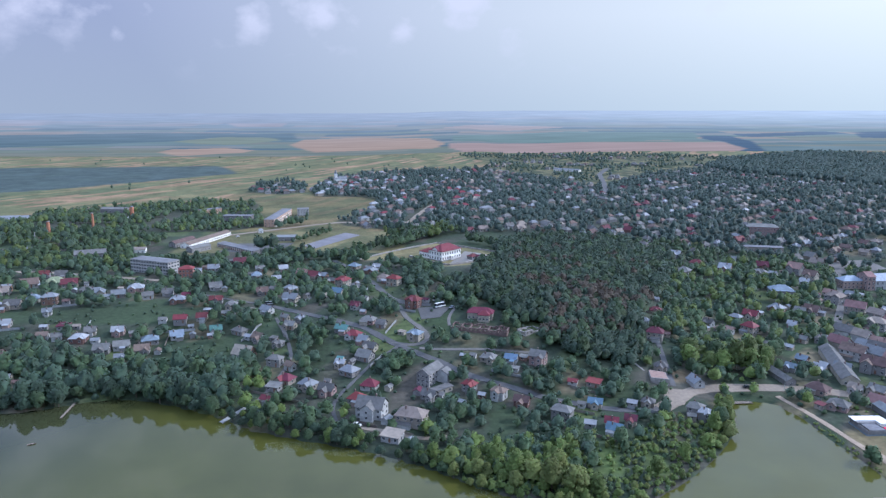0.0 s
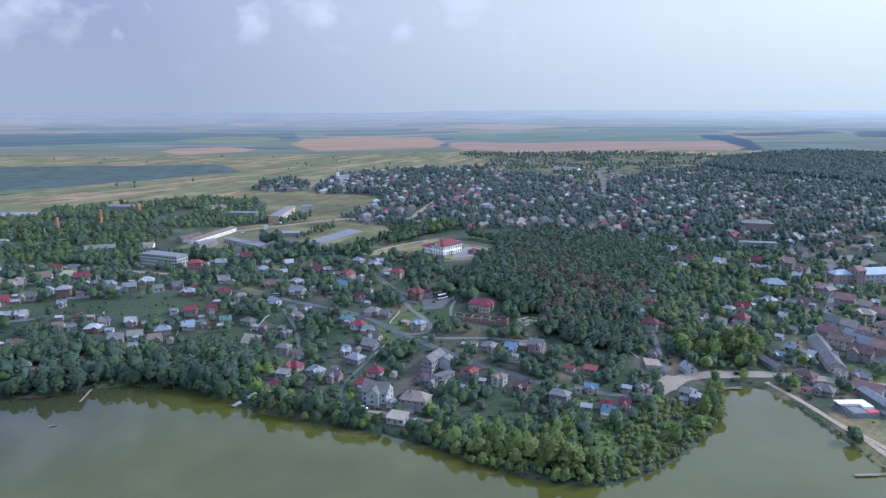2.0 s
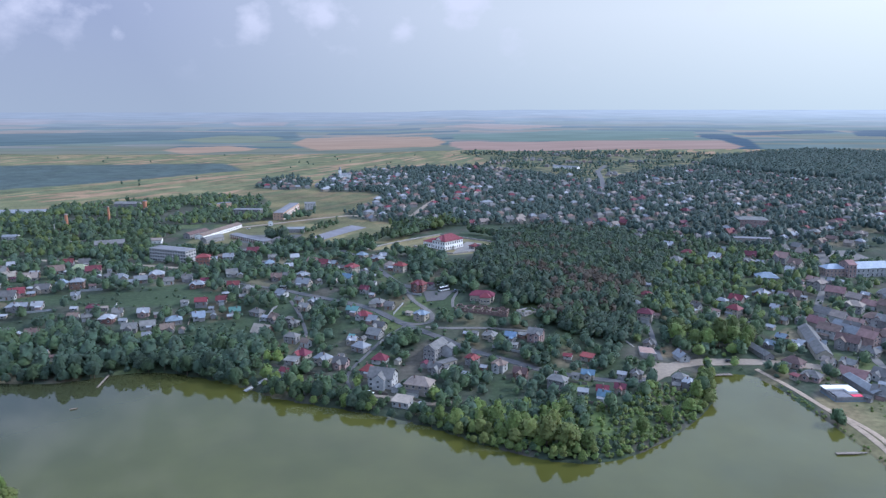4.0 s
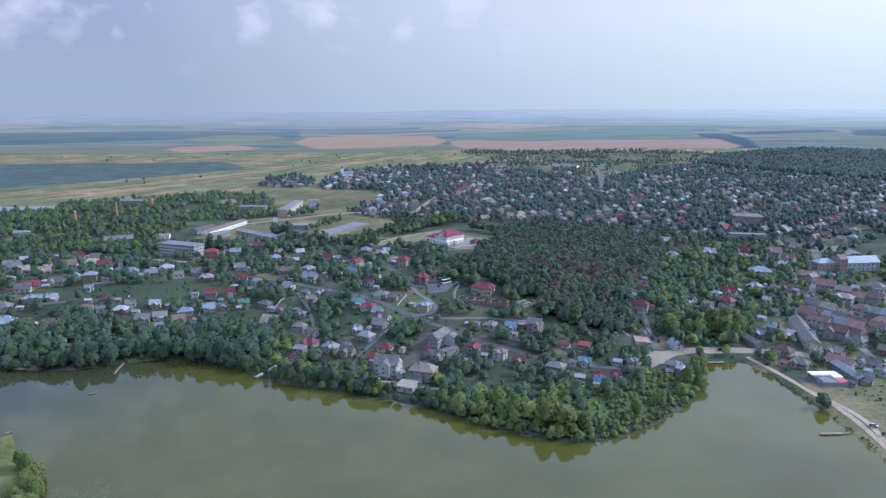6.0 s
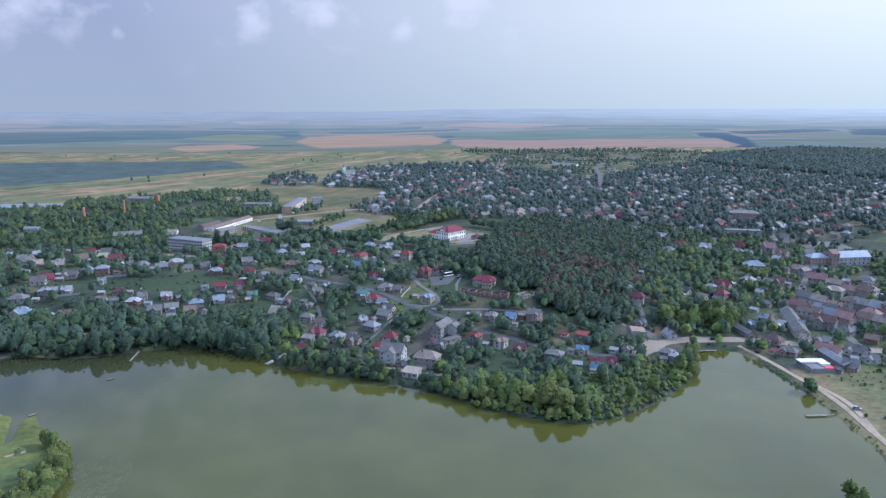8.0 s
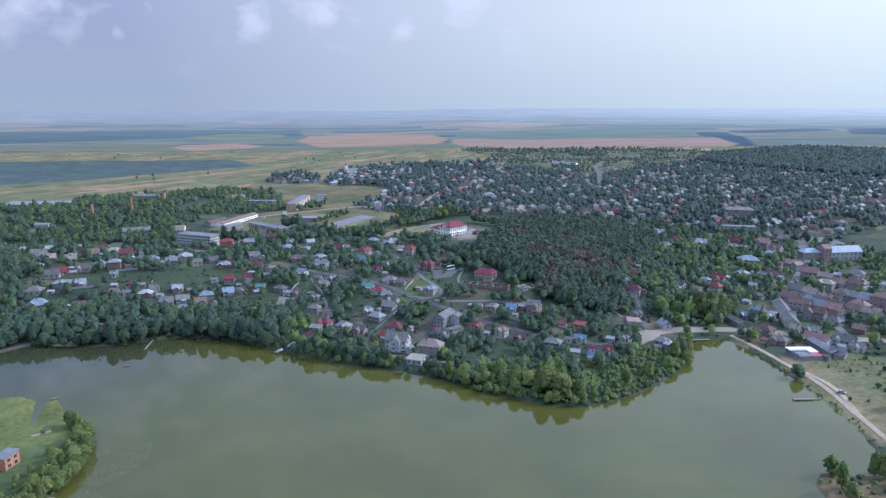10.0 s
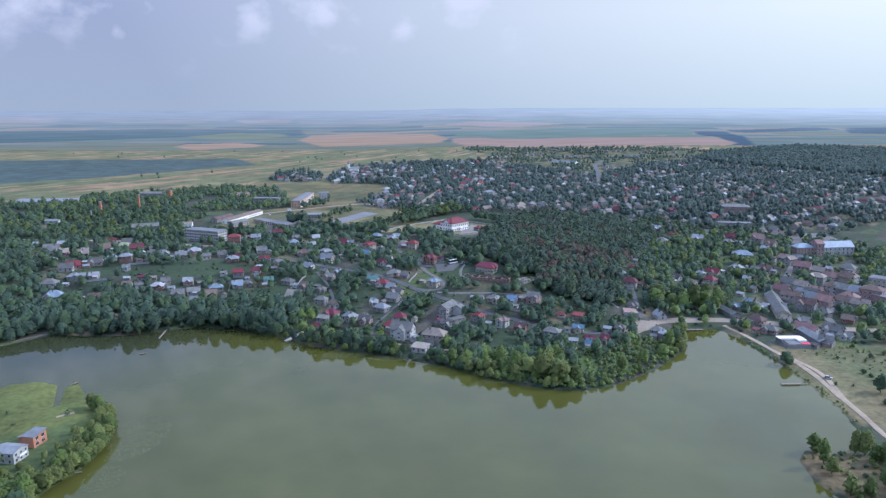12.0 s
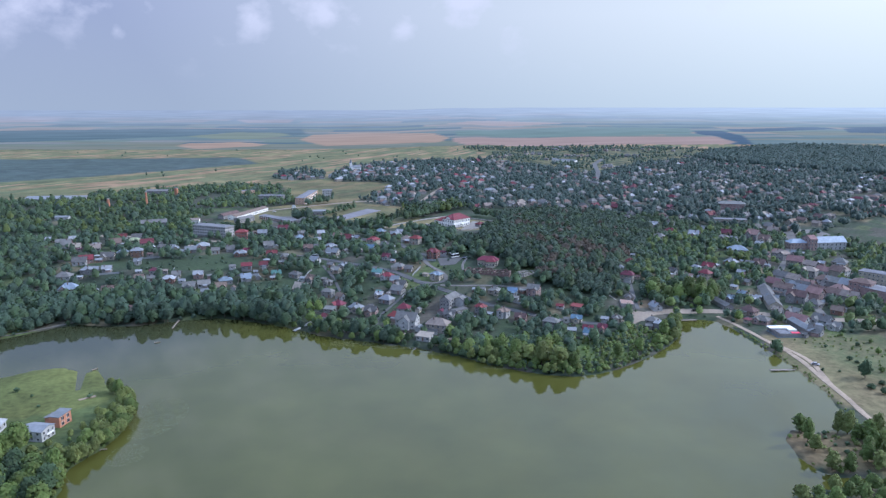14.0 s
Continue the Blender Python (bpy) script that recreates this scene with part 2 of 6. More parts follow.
    t.links.new(bm.outputs[0], b.inputs["Normal"])
    return m


def water_material():
    """Murky green pond water, nearly still, with floating algae."""
    m = bpy.data.materials.new("pond_water")
    m.use_nodes = True
    t = m.node_tree
    b = t.nodes["Principled BSDF"]
    b.inputs["Roughness"].default_value, b.inputs["IOR"].default_value = 0.025, 1.32
    geo = t.nodes.new("ShaderNodeNewGeometry")
    broad, wave = t.nodes.new("ShaderNodeTexNoise"), t.nodes.new("ShaderNodeTexNoise")
    broad.inputs["Scale"].default_value, broad.inputs["Detail"].default_value = 0.018, 6
    wave.inputs["Scale"].default_value, wave.inputs["Detail"].default_value = 0.5, 3
    ramp = t.nodes.new("ShaderNodeValToRGB")
    ramp.color_ramp.elements[0].position, ramp.color_ramp.elements[0].color = 0.35, (0.058, 0.06, 0.012, 1)
    ramp.color_ramp.elements[1].position, ramp.color_ramp.elements[1].color = 0.7, (0.082, 0.083, 0.019, 1)
    for n in (broad, wave):
        t.links.new(geo.outputs["Position"], n.inputs["Vector"])
    t.links.new(broad.outputs[0], ramp.inputs[0])
    # cloud shade on the north-west arm painted as darker water; algae-green elsewhere
    arm, reach, cloud_shade = t.nodes.new("ShaderNodeVectorMath"), t.nodes.new("ShaderNodeMapRange"), t.nodes.new("ShaderNodeMix")
    arm.operation, cloud_shade.data_type, reach.interpolation_type = "DISTANCE", "RGBA", "SMOOTHSTEP"
    arm.inputs[1].default_value = (-250, 335, 0)
    reach.inputs["From Min"].default_value, reach.inputs["From Max"].default_value = 40, 150
    t.links.new(geo.outputs["Position"], arm.inputs[0])
    t.links.new(arm.outputs["Value"], reach.inputs[0])
    t.links.new(reach.outputs[0], cloud_shade.inputs["Factor"])
    cloud_shade.inputs["A"].default_value = (0.036, 0.041, 0.019, 1)
    t.links.new(ramp.outputs[0], cloud_shade.inputs["B"])
    t.links.new(cloud_shade.outputs["Result"], b.inputs["Base Color"])
    bm = t.nodes.new("ShaderNodeBump")
    bm.inputs["Strength"].default_value, bm.inputs["Distance"].default_value = 0.03, 0.05
    t.links.new(wave.outputs[0], bm.inputs["Height"])
    t.links.new(bm.outputs[0], b.inputs["Normal"])
    return m


def distance_material():
    """The far plain, unlit: it emits colours that have haze painted in."""
    m = bpy.data.materials.new("painted_haze_plain")
    m.use_nodes = True
    t = m.node_tree
    t.nodes.clear()
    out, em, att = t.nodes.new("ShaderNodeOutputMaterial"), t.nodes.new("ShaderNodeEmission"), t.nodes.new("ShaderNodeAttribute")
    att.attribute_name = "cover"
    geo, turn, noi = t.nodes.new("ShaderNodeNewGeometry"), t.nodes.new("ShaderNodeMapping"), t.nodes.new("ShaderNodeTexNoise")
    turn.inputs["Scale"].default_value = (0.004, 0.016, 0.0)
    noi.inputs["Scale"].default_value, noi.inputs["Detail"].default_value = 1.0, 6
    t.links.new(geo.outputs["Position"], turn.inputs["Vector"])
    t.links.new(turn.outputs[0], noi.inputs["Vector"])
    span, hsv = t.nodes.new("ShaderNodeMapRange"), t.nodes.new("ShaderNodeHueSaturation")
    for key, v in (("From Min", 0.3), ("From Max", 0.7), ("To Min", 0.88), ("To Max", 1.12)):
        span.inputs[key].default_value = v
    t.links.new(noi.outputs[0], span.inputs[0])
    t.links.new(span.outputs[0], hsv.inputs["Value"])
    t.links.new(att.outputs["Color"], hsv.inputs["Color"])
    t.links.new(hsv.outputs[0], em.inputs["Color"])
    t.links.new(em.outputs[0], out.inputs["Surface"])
    return m


# ---- mesh helpers ----
def mesh_of(name, verts, faces, mats, index=None):
    me = bpy.data.meshes.new(name)
    me.from_pydata(verts, [], faces)
    for m in mats if isinstance(mats, (list, tuple)) else [mats]:
        me.materials.append(m)
    if index is not None:
        me.polygons.foreach_set("material_index", index)
    me.update()
    return me


def part(name, mesh, parent, label="", at=None):
    ob = new(name, mesh)
    ob.parent = parent
    if at is not None:
        ob.matrix_basis = at
    return tagged(ob, label)


def thing(name, x, y, z, rot, label, category, group="", kind=""):
    ob = new(name)
    ob.matrix_basis = pose(x, y, z, 0, 0, rot)
    return tagged(ob, label, category, group, kind)


def boxes(*items):
    """Vertices and faces of boxes (x0, y0, z0, x1, y1, z1)."""
    v, q = [], []
    for x0, y0, z0, x1, y1, z1 in items:
        n = len(v)
        v += [(x0, y0, z0), (x1, y0, z0), (x1, y1, z0), (x0, y1, z0), (x0, y0, z1), (x1, y0, z1), (x1, y1, z1), (x0, y1, z1)]
        q += [(n, n + 3, n + 2, n + 1), (n + 4, n + 5, n + 6, n + 7), (n, n + 1, n + 5, n + 4), (n + 1, n + 2, n + 6, n + 5), (n + 2, n + 3, n + 7, n + 6), (n + 3, n, n + 4, n + 7)]
    return v, q


def tube(r0, r1, z0, z1, sides=8, x=0.0, y=0.0):
    v = [(x + r * math.cos(6.2832 * k / sides), y + r * math.sin(6.2832 * k / sides), z) for r, z in ((r0, z0), (r1, z1)) for k in range(sides)]
    q = [(k, (k + 1) % sides, sides + (k + 1) % sides, sides + k) for k in range(sides)]
    return v, q + [tuple(range(sides, 2 * sides)), tuple(reversed(range(sides)))]


# ---- plan ----
# lake outline, in metres, walked round in stretches
NORTH_SHORE = [(-620, 275), (-420, 282), (-330, 288), (-287, 298), (-276, 309), (-265, 322), (-257, 327), (-229, 324), (-211, 326), (-195, 333),
    (-179, 341), (-160, 341), (-138, 333), (-117, 323), (-105, 316), (-92, 306), (-69, 297), (-48, 290), (-27, 282), (-6, 270), (13, 256), (31, 246), (45, 240), (60, 238),
    (73, 242), (87, 250), (108, 268), (131, 294), (143, 317), (148, 336), (160, 339), (173, 335)]
EAST_SHORE = [(178, 310), (181, 278), (183, 247), (182, 216), (177, 187), (162, 173), (153, 172), (146, 176), (137, 166), (135, 148),
    (138, 138), (142, 135), (153, 133), (170, 132), (190, 130), (170, 127), (156, 126), (142, 126), (128, 124), (116, 119)]
SOUTH_SHORE = [(104, 90), (98, 20), (60, -90), (-60, -130), (-140, -60), (-158, 60)]
WEST_SHORE = [(-155, 118), (-156, 124), (-162, 139), (-157, 153), (-154, 171), (-157, 190), (-166, 207), (-182, 219), (-192, 233),
    (-202, 246), (-205, 242), (-196.2, 219), (-199.4, 217), (-212, 244), (-223, 250), (-236, 245), (-247, 234), (-330, 216), (-620, 200)]
LAKE = NORTH_SHORE + EAST_SHORE + SOUTH_SHORE + WEST_SHORE


def inside(poly, x, y):
    hit = False
    for (ax, ay), (bx, by) in zip(poly, poly[1:] + poly[:1]):
        if (ay > y) != (by > y) and x < ax + (y - ay) * (bx - ax) / (by - ay):
            hit = not hit
    return hit


def to_line(line, x, y):
    """Distance from a point to a line of points."""
    best = 1e9
    for (ax, ay), (bx, by) in zip(line, line[1:]):
        dx, dy = bx - ax, by - ay
        u = max(0.0, min(1.0, ((x - ax) * dx + (y - ay) * dy) / (dx * dx + dy * dy)))
        best = min(best, math.hypot(x - ax - u * dx, y - ay - u * dy))
    return best


def shore(x, y):
    """Distance to the lake's edge: over land positive, over water negative."""
    if y > 460 or x > 420 or x < -700:
        return 120.0
    d = to_line(LAKE + LAKE[:1], x, y)
    return -d if inside(LAKE, x, y) else d


def ease(a, b, v):
    u = max(0.0, min(1.0, (v - a) / (b - a)))
    return u * u * (3 - 2 * u)


def ground_z(x, y):
    """Height of the ground over the lake."""
    right = ease(105, 200, x)
    z = (1 - right) * (1.2 + 14.5 * ease(315, 480, y)) + right * (1.6 + 10 * ease(400, 760, y))
    z += 7 * math.exp(-((x - 30) / 75) ** 2 - ((y - 450) / 75) ** 2) + 6 * math.exp(-((x - 20) / 70) ** 2 - ((y - 560) / 60) ** 2)
    z += 6 * ease(720, 1000, y) * ease(-200, 150, x) + 5 * ease(800, 1100, y) * ease(250, 550, x) - 3 * ease(800, 1200, y) * ease(-100, -300, x)
    z += 9 * ease(1400, 2400, y) * ease(-700, 300, x)
    z += 0.5 * math.sin(x / 37 + 1.3) * math.sin(y / 41) * ease(330, 420, y)
    z += (19.8 - z) * (1 - ease(30, 50, math.hypot(x - 2, y - 603)))
    z += 7 * math.exp(-((x - 108) / 16) ** 2 - ((y - 375) / 15) ** 2)
    if y > 2300:
        z += 100 * max(0.0, (y - 2300) / 2600) ** 1.35
    s = shore(x, y)
    if s < 90:
        z = min(z, 0.35 + 0.10 * s) if s > 0 else max(-3.0, 0.35 + 0.5 * s)
        if 0 < s < 90:
            z = max(z, 0.1)
    return z


# ---- ground, lake, far plain ----
CASTLE_HILL = [(-2, 566), (32, 621), (67, 695), (132, 715), (189, 689), (215, 640), (187, 555), (140, 470), (120, 400), (106, 372), (75, 384), (60, 402), (46, 425), (30, 452), (4, 470)]
WEST_WOOD = [(-600, 800), (-501, 899), (-379, 1000), (-268, 1001), (-205, 790), (-285, 720), (-290, 630), (-262, 575), (-403, 572), (-600, 560)]
TOWN = [(-219, 1154), (-224, 1302), (-206, 1360), (-160, 1448), (-78, 1474), (78, 1475), (111, 1431), (192, 1338), (266, 1220), (294, 1215), (412, 1381), (563, 1482), (574, 1362), (654, 1198),
    (760, 1040), (760, 860), (481, 690), (372, 600), (293, 655), (250, 700), (190, 735), (72, 752), (9, 743), (-29, 759), (-53, 760), (-117, 799), (-130, 842), (-107, 886), (-88, 1008), (-127, 1060), (-200, 1076)]
HAMLET = [(-328, 1148), (-332, 1282), (-301, 1337), (-244, 1250), (-225, 1136), (-261, 1108)]
UPLAND = [(39, 1907), (343, 1940), (600, 1860), (760, 1780), (670, 1661), (573, 1510), (419, 1404), (298, 1233), (269, 1239), (197, 1373), (80, 1516), (113, 1635)]
FAR_WOOD = [(562, 1496), (670, 1661), (793, 1757), (987, 1882), (1200, 1750), (1200, 1300), (830, 1060), (700, 1140), (665, 1219), (584, 1385)]
DARK_FIELD = [(-1400, 1572), (-671, 1660), (-540, 1680), (-438, 1495), (-620, 1238), (-760, 1085), (-1400, 1000)]
STADIUM = [(-118, 647), (-86, 628), (-62, 693), (-84, 735), (-95, 700)]
CASTLE_YARD = [(-76, 612), (-7, 692), (61, 633), (44, 580), (6, 557), (-26, 600)]
WEST_GREEN = [(-300, 450), (-200, 470), (-150, 455), (-190, 432), (-260, 430), (-320, 440)]
SLOPE_GREEN = [(-160, 415), (-110, 405), (-120, 380), (-165, 375)]
GARDEN_PLOT = [(-72, 355), (-62, 395), (-52, 392), (-57, 352)]
PLOUGHED = [(-30, 325), (-24, 355), (-8, 360), (-12, 326)]
LAWN = [(-12, 425), (5, 440), (8, 405), (-8, 402)]
SPIT_GREEN = [(63, 262), (66, 285), (78, 288), (76, 263)]
SPIT_LAWN = [(84, 267), (90, 284), (99, 271), (92, 259)]
TAN_YARD = [(128, 371), (138, 375), (134, 359), (126.5, 353)]
STRIP_GREEN = [(25, 330), (39, 330), (32, 292), (21, 294)]
EAST_GREEN = [(185, 300), (205, 310), (260, 300), (300, 250), (260, 130), (190, 140), (182, 220)]
WEST_MEADOW = [(-620, 212), (-330, 220), (-223, 254), (-198, 254), (-176, 224), (-170, 200), (-260, 160), (-620, 120)]
MUD_SPIT = [(137, 166), (146, 176), (160, 171), (190, 150), (186, 134), (142, 136), (135, 148)]
GRASS, DRY, SOIL, CROP, YARD = (0.041, 0.06, 0.028), (0.205, 0.172, 0.083), (0.082, 0.073, 0.058), (0.062, 0.083, 0.083), (0.038, 0.052, 0.032)


def blend(a, b, u):
    return tuple(p + (q - p) * u for p, q in zip(a, b))


def cover(x, y):
    """Colour of the ground, and how much of it lies in ploughed strips."""
    n = noise.noise(Vector((x / 60, y / 60, 3.1)))
    k = noise.noise(Vector((x / 17, y / 17, 7.7)))
    # CROP is tinted blue to hold the haze over this field
    if y > 560 and inside(DARK_FIELD, x, y):
        return (*blend(CROP, GRASS, 0.25 + 0.2 * n), 0.0)
    if inside(STADIUM, x, y):
        return (*blend(GRASS, DRY, 0.3 + 0.3 * n), 0.0)
    if inside(CASTLE_YARD, x, y):
        return (*blend(DRY, GRASS, 0.25 + 0.4 * n), 0.0)
    for poly, a, b in ((WEST_GREEN, GRASS, YARD), (SLOPE_GREEN, GRASS, YARD), (GARDEN_PLOT, SOIL, GRASS), (PLOUGHED, SOIL, YARD), (LAWN, GRASS, GRASS),
                       (SPIT_GREEN, (0.105, 0.14, 0.038), GRASS), (SPIT_LAWN, (0.105, 0.14, 0.038), GRASS), (STRIP_GREEN, GRASS, YARD), (TAN_YARD, (0.19, 0.14, 0.075), SOIL), (WEST_MEADOW, (0.115, 0.122, 0.036), (0.062, 0.085, 0.028)), (MUD_SPIT, (0.17, 0.118, 0.068), (0.085, 0.095, 0.04))):
        if inside(poly, x, y):
            return (*blend(a, b, 0.3 + 0.5 * n), 0.0)
    if inside(EAST_GREEN, x, y):
        dry = blend((0.17, 0.14, 0.075), (0.105, 0.115, 0.05), max(0.0, min(1.0, 0.2 + 1.1 * n + 0.5 * k)))
        return (*blend(dry, (0.07, 0.095, 0.04), ease(212, 232, x + 0.25 * (y - 220)) * (0.75 if math.floor((x + y) / 7) % 2 else 0.45)), 0.0)
    if y < 760 and x < 620:
        if -260 < x < -40 and y > 640:
            return (*blend(DRY, GRASS, 0.5 + 0.7 * n), 0.0)
        if y < 262 and x < -120:
            return (*blend((0.1, 0.125, 0.04), GRASS, 0.4 + 0.5 * n), 0.0)
        c, s = (0.97, 0.26) if x < -130 else (0.91, -0.41) if x < 160 else (0.64, -0.77)
        u, v = c * x + s * y, c * y - s * x
        row = math.floor(v / 26)
        plot = random.Random(71 * row + math.floor((u + 9 * row) / 15)).random()
        tone = YARD if plot < 0.4 else GRASS if plot < 0.7 else SOIL if plot < 0.85 else (0.095, 0.12, 0.04) if plot < 0.94 else (0.17, 0.14, 0.08)
        return (*blend(blend(tone, YARD, 0.35 + 0.5 * n), SOIL, max(0.0, 0.7 * k)), 0.0)
    if y > 1100 and inside(UPLAND, x, y):
        return (*blend(blend(YARD, GRASS, 0.5 + n), DRY, max(0.0, 0.25 + k)), 0.0)
    if inside(TOWN, x, y) or inside(HAMLET, x, y) or inside(FAR_WOOD, x, y) or inside(WEST_WOOD, x, y):
        return (*blend(YARD, SOIL, 0.3 + 0.5 * n), 0.0)
    if x > -340 and y < 1150:
        return (*blend(GRASS, (0.205, 0.155, 0.07), 0.4 + 0.6 * n + 0.2 * k), 0.3)
    return (*blend(GRASS, DRY, 0.3 + 0.3 * n), 1.0 if n < 0.28 else 0.35)


def steps(a, b, first, grow):
    out, s = [a], first
    while out[-1] < b:
        out.append(min(b, out[-1] + s))
        s *= grow
    return out


XS = sorted(set([-216 + 1.5 * k for k in range(17)] + [-v for v in steps(480, 2600, 6, 1.12)] + [float(v) for v in range(-476, 520, 5)] + steps(520, 2600, 6, 1.12)))
YS = sorted(set([212 + 2.0 * k for k in range(20)] + [float(v) for v in range(-420, 80, 25)] + [float(v) for v in range(80, 760, 5)] + steps(760, 2010, 5, 1.012)))


def sheet(name, xs, ys, material, colour, lift=0.0):
    verts = [(x, y, ground_z(x, y) + lift) for y in ys for x in xs]
    n = len(xs)
    faces = [(j * n + i, j * n + i + 1, (j + 1) * n + i + 1, (j + 1) * n + i) for j in range(len(ys) - 1) for i in range(n - 1)]
    me = mesh_of(name, verts, faces, material)
    att = me.color_attributes.new("cover", "FLOAT_COLOR", "POINT")
    att.data.foreach_set("color", [c for x, y, _ in verts for c in colour(x, y)])
    me.polygons.foreach_set("use_smooth", [True] * len(faces))
    return new(name, me)


tagged(sheet("ground", XS, YS, cover_material(), cover), "rolling grass ground with gardens and strip fields", "ground", kind="structure")
lake_mesh = mesh_of("water", [(-900, -420, 0), (420, -420, 0), (420, 460, 0), (-900, 460, 0)], [(0, 1, 2, 3)], water_material())
tagged(new("water", lake_mesh), "calm murky green pond with drifting algae", "lake", kind="structure")

TAN_FIELD = [(-892, 2194), (-917, 2337), (-754, 2420), (-626, 2311), (-623, 2164), (-767, 2032)]
STUBBLE = [(-560, 2543), (-553, 2803), (-339, 2909), (-54, 2743), (7, 2442), (-26, 2201), (-261, 2224), (-395, 2166)]
STUBBLE_EAST = [(14, 2437), (970, 2424), (909, 2106), (790, 1900), (339, 1940), (71, 1940), (27, 2166)]
FAR_STRIP_WOOD = [(1006, 2765), (1128, 2769), (1082, 2456), (914, 1976), (799, 1900), (766, 1900), (913, 2105), (983, 2457), (957, 2577)]
FAR_BAND = [(1165, 2862), (1657, 3049), (1668, 2896), (1188, 2701)]
FAR_GROVE = [(1752, 3001), (2020, 3079), (1718, 2611), (1583, 2670)]
PALE_GREEN = [(-1043, 2722), (-922, 2973), (-721, 2936), (-639, 2784), (-753, 2554), (-915, 2606)]
TEAL_FIELD = [(-2162, 3033), (-1253, 3212), (-675, 3168), (-584, 2841), (-671, 2727), (-922, 2973), (-1065, 2722), (-1676, 2340)]
GREEN_BAND = [(35, 2826), (528, 3046), (1065, 2970), (937, 2577), (422, 2427), (31, 2524)]
FAR_STUBBLE = [[(-12, 3359), (219, 3608), (573, 3309), (292, 3150)], [(-1207, 3912), (-862, 3913), (-833, 3647), (-1068, 3647)], [(-2921, 4217), (-2341, 4207), (-2109, 3729), (-2526, 3638)]]


# field tones that already hold some blue haze
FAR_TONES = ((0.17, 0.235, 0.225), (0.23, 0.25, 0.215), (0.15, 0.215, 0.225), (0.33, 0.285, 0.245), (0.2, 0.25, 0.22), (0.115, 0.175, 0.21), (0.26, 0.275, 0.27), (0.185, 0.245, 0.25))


def far_cover(x, y):
    """A patchwork of far fields, each one tone, with haze painted in by distance."""
    bend = 40 * noise.noise(Vector((x / 900, y / 900, 1.7)))
    band = int(26 * math.log((y + bend + 0.04 * x) / 1800))
    cell = int((x + 5000 + 420 * ((band * 0.618) % 1)) / (330 + 260 * ((band * 0.377) % 1)))
    c = FAR_TONES[random.Random(97 * band + cell).randrange(8)]
    if inside(TAN_FIELD, x, y) or inside(STUBBLE, x, y):
        c = (0.42, 0.31, 0.24)
    elif inside(STUBBLE_EAST, x, y):
        c = (0.40, 0.295, 0.265)
    # woods and green fields: the blue in their colour is painted haze
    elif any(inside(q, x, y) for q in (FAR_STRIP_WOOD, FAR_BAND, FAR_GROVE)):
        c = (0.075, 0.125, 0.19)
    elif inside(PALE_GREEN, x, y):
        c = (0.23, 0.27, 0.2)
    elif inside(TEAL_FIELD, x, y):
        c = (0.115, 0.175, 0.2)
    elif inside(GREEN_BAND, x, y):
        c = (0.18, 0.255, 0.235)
    elif any(inside(q, x, y) for q in FAR_STUBBLE):
        c = (0.43, 0.32, 0.27)
    elif y < 2300 and x < 700:
        c = blend(c, (0.21, 0.225, 0.165), 0.6)
    # haze painted over every field: colours mix towards the horizon sky
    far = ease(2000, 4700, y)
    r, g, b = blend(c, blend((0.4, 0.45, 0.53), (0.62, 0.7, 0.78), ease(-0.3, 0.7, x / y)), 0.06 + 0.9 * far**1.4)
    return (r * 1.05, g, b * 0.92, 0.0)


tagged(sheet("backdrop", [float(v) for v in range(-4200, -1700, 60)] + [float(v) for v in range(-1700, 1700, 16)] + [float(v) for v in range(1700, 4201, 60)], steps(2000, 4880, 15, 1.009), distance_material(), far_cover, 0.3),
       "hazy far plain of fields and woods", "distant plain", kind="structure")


def ribbon(name, line, width, material, label, category="road", lift=0.22):
    """A road along a line of points, laid on the ground."""
    pts = []
    for (ax, ay), (bx, by) in zip(line, line[1:]):
        n = max(1, int(math.hypot(bx - ax, by - ay) / 4))
        pts += [(ax + (bx - ax) * k / n, ay + (by - ay) * k / n) for k in range(n)]
    pts.append(line[-1])
    for _ in range(4):
        pts = pts[:1] + [((a[0] + 2 * b[0] + c[0]) / 4, (a[1] + 2 * b[1] + c[1]) / 4) for a, b, c in zip(pts, pts[1:], pts[2:])] + pts[-1:]
    verts = []
    for k, (x, y) in enumerate(pts):
        (ax, ay), (bx, by) = pts[max(0, k - 1)], pts[min(len(pts) - 1, k + 1)]
        d = math.hypot(bx - ax, by - ay)
        nx, ny = -(by - ay) / d * width / 2, (bx - ax) / d * width / 2
        wob = 1 + 0.22 * noise.noise(Vector((x / 9, y / 9, 2))) + 0.14 * noise.noise(Vector((x / 3, y / 3, 5)))
        for s, drop in ((1.06, 0.5), (1, 0), (0, -0.05), (-1, 0), (-1.06, 0.5)):
            px, py = x + nx * s * wob, y + ny * s * wob
            verts.append((px, py, max(0.15, ground_z(px, py)) + lift - drop))
    faces = [(5 * k + j, 5 * k + j + 1, 5 * k + j + 6, 5 * k + j + 5) for k in range(len(pts) - 1) for j in range(4)]
    faces = [tuple(reversed(q)) for q in faces]
    ROADS.append((pts, width))
    return tagged(new(name, mesh_of(name, verts, faces, material)), label, category, kind="structure")


ROADS = []
SAND = surface("pale_sand", (0.32, 0.25, 0.175), 0.95, stain=0.12, vary=0.35)
ribbon("road", [(-120, 463), (-100, 451), (-72, 436), (-51, 423), (-31, 400), (-17, 388), (-2, 376), (15, 360), (35, 350), (52, 338), (67, 332), (83, 326), (98, 324), (112, 328)], 4.6, STREET, "worn grey street winding down to the pond")
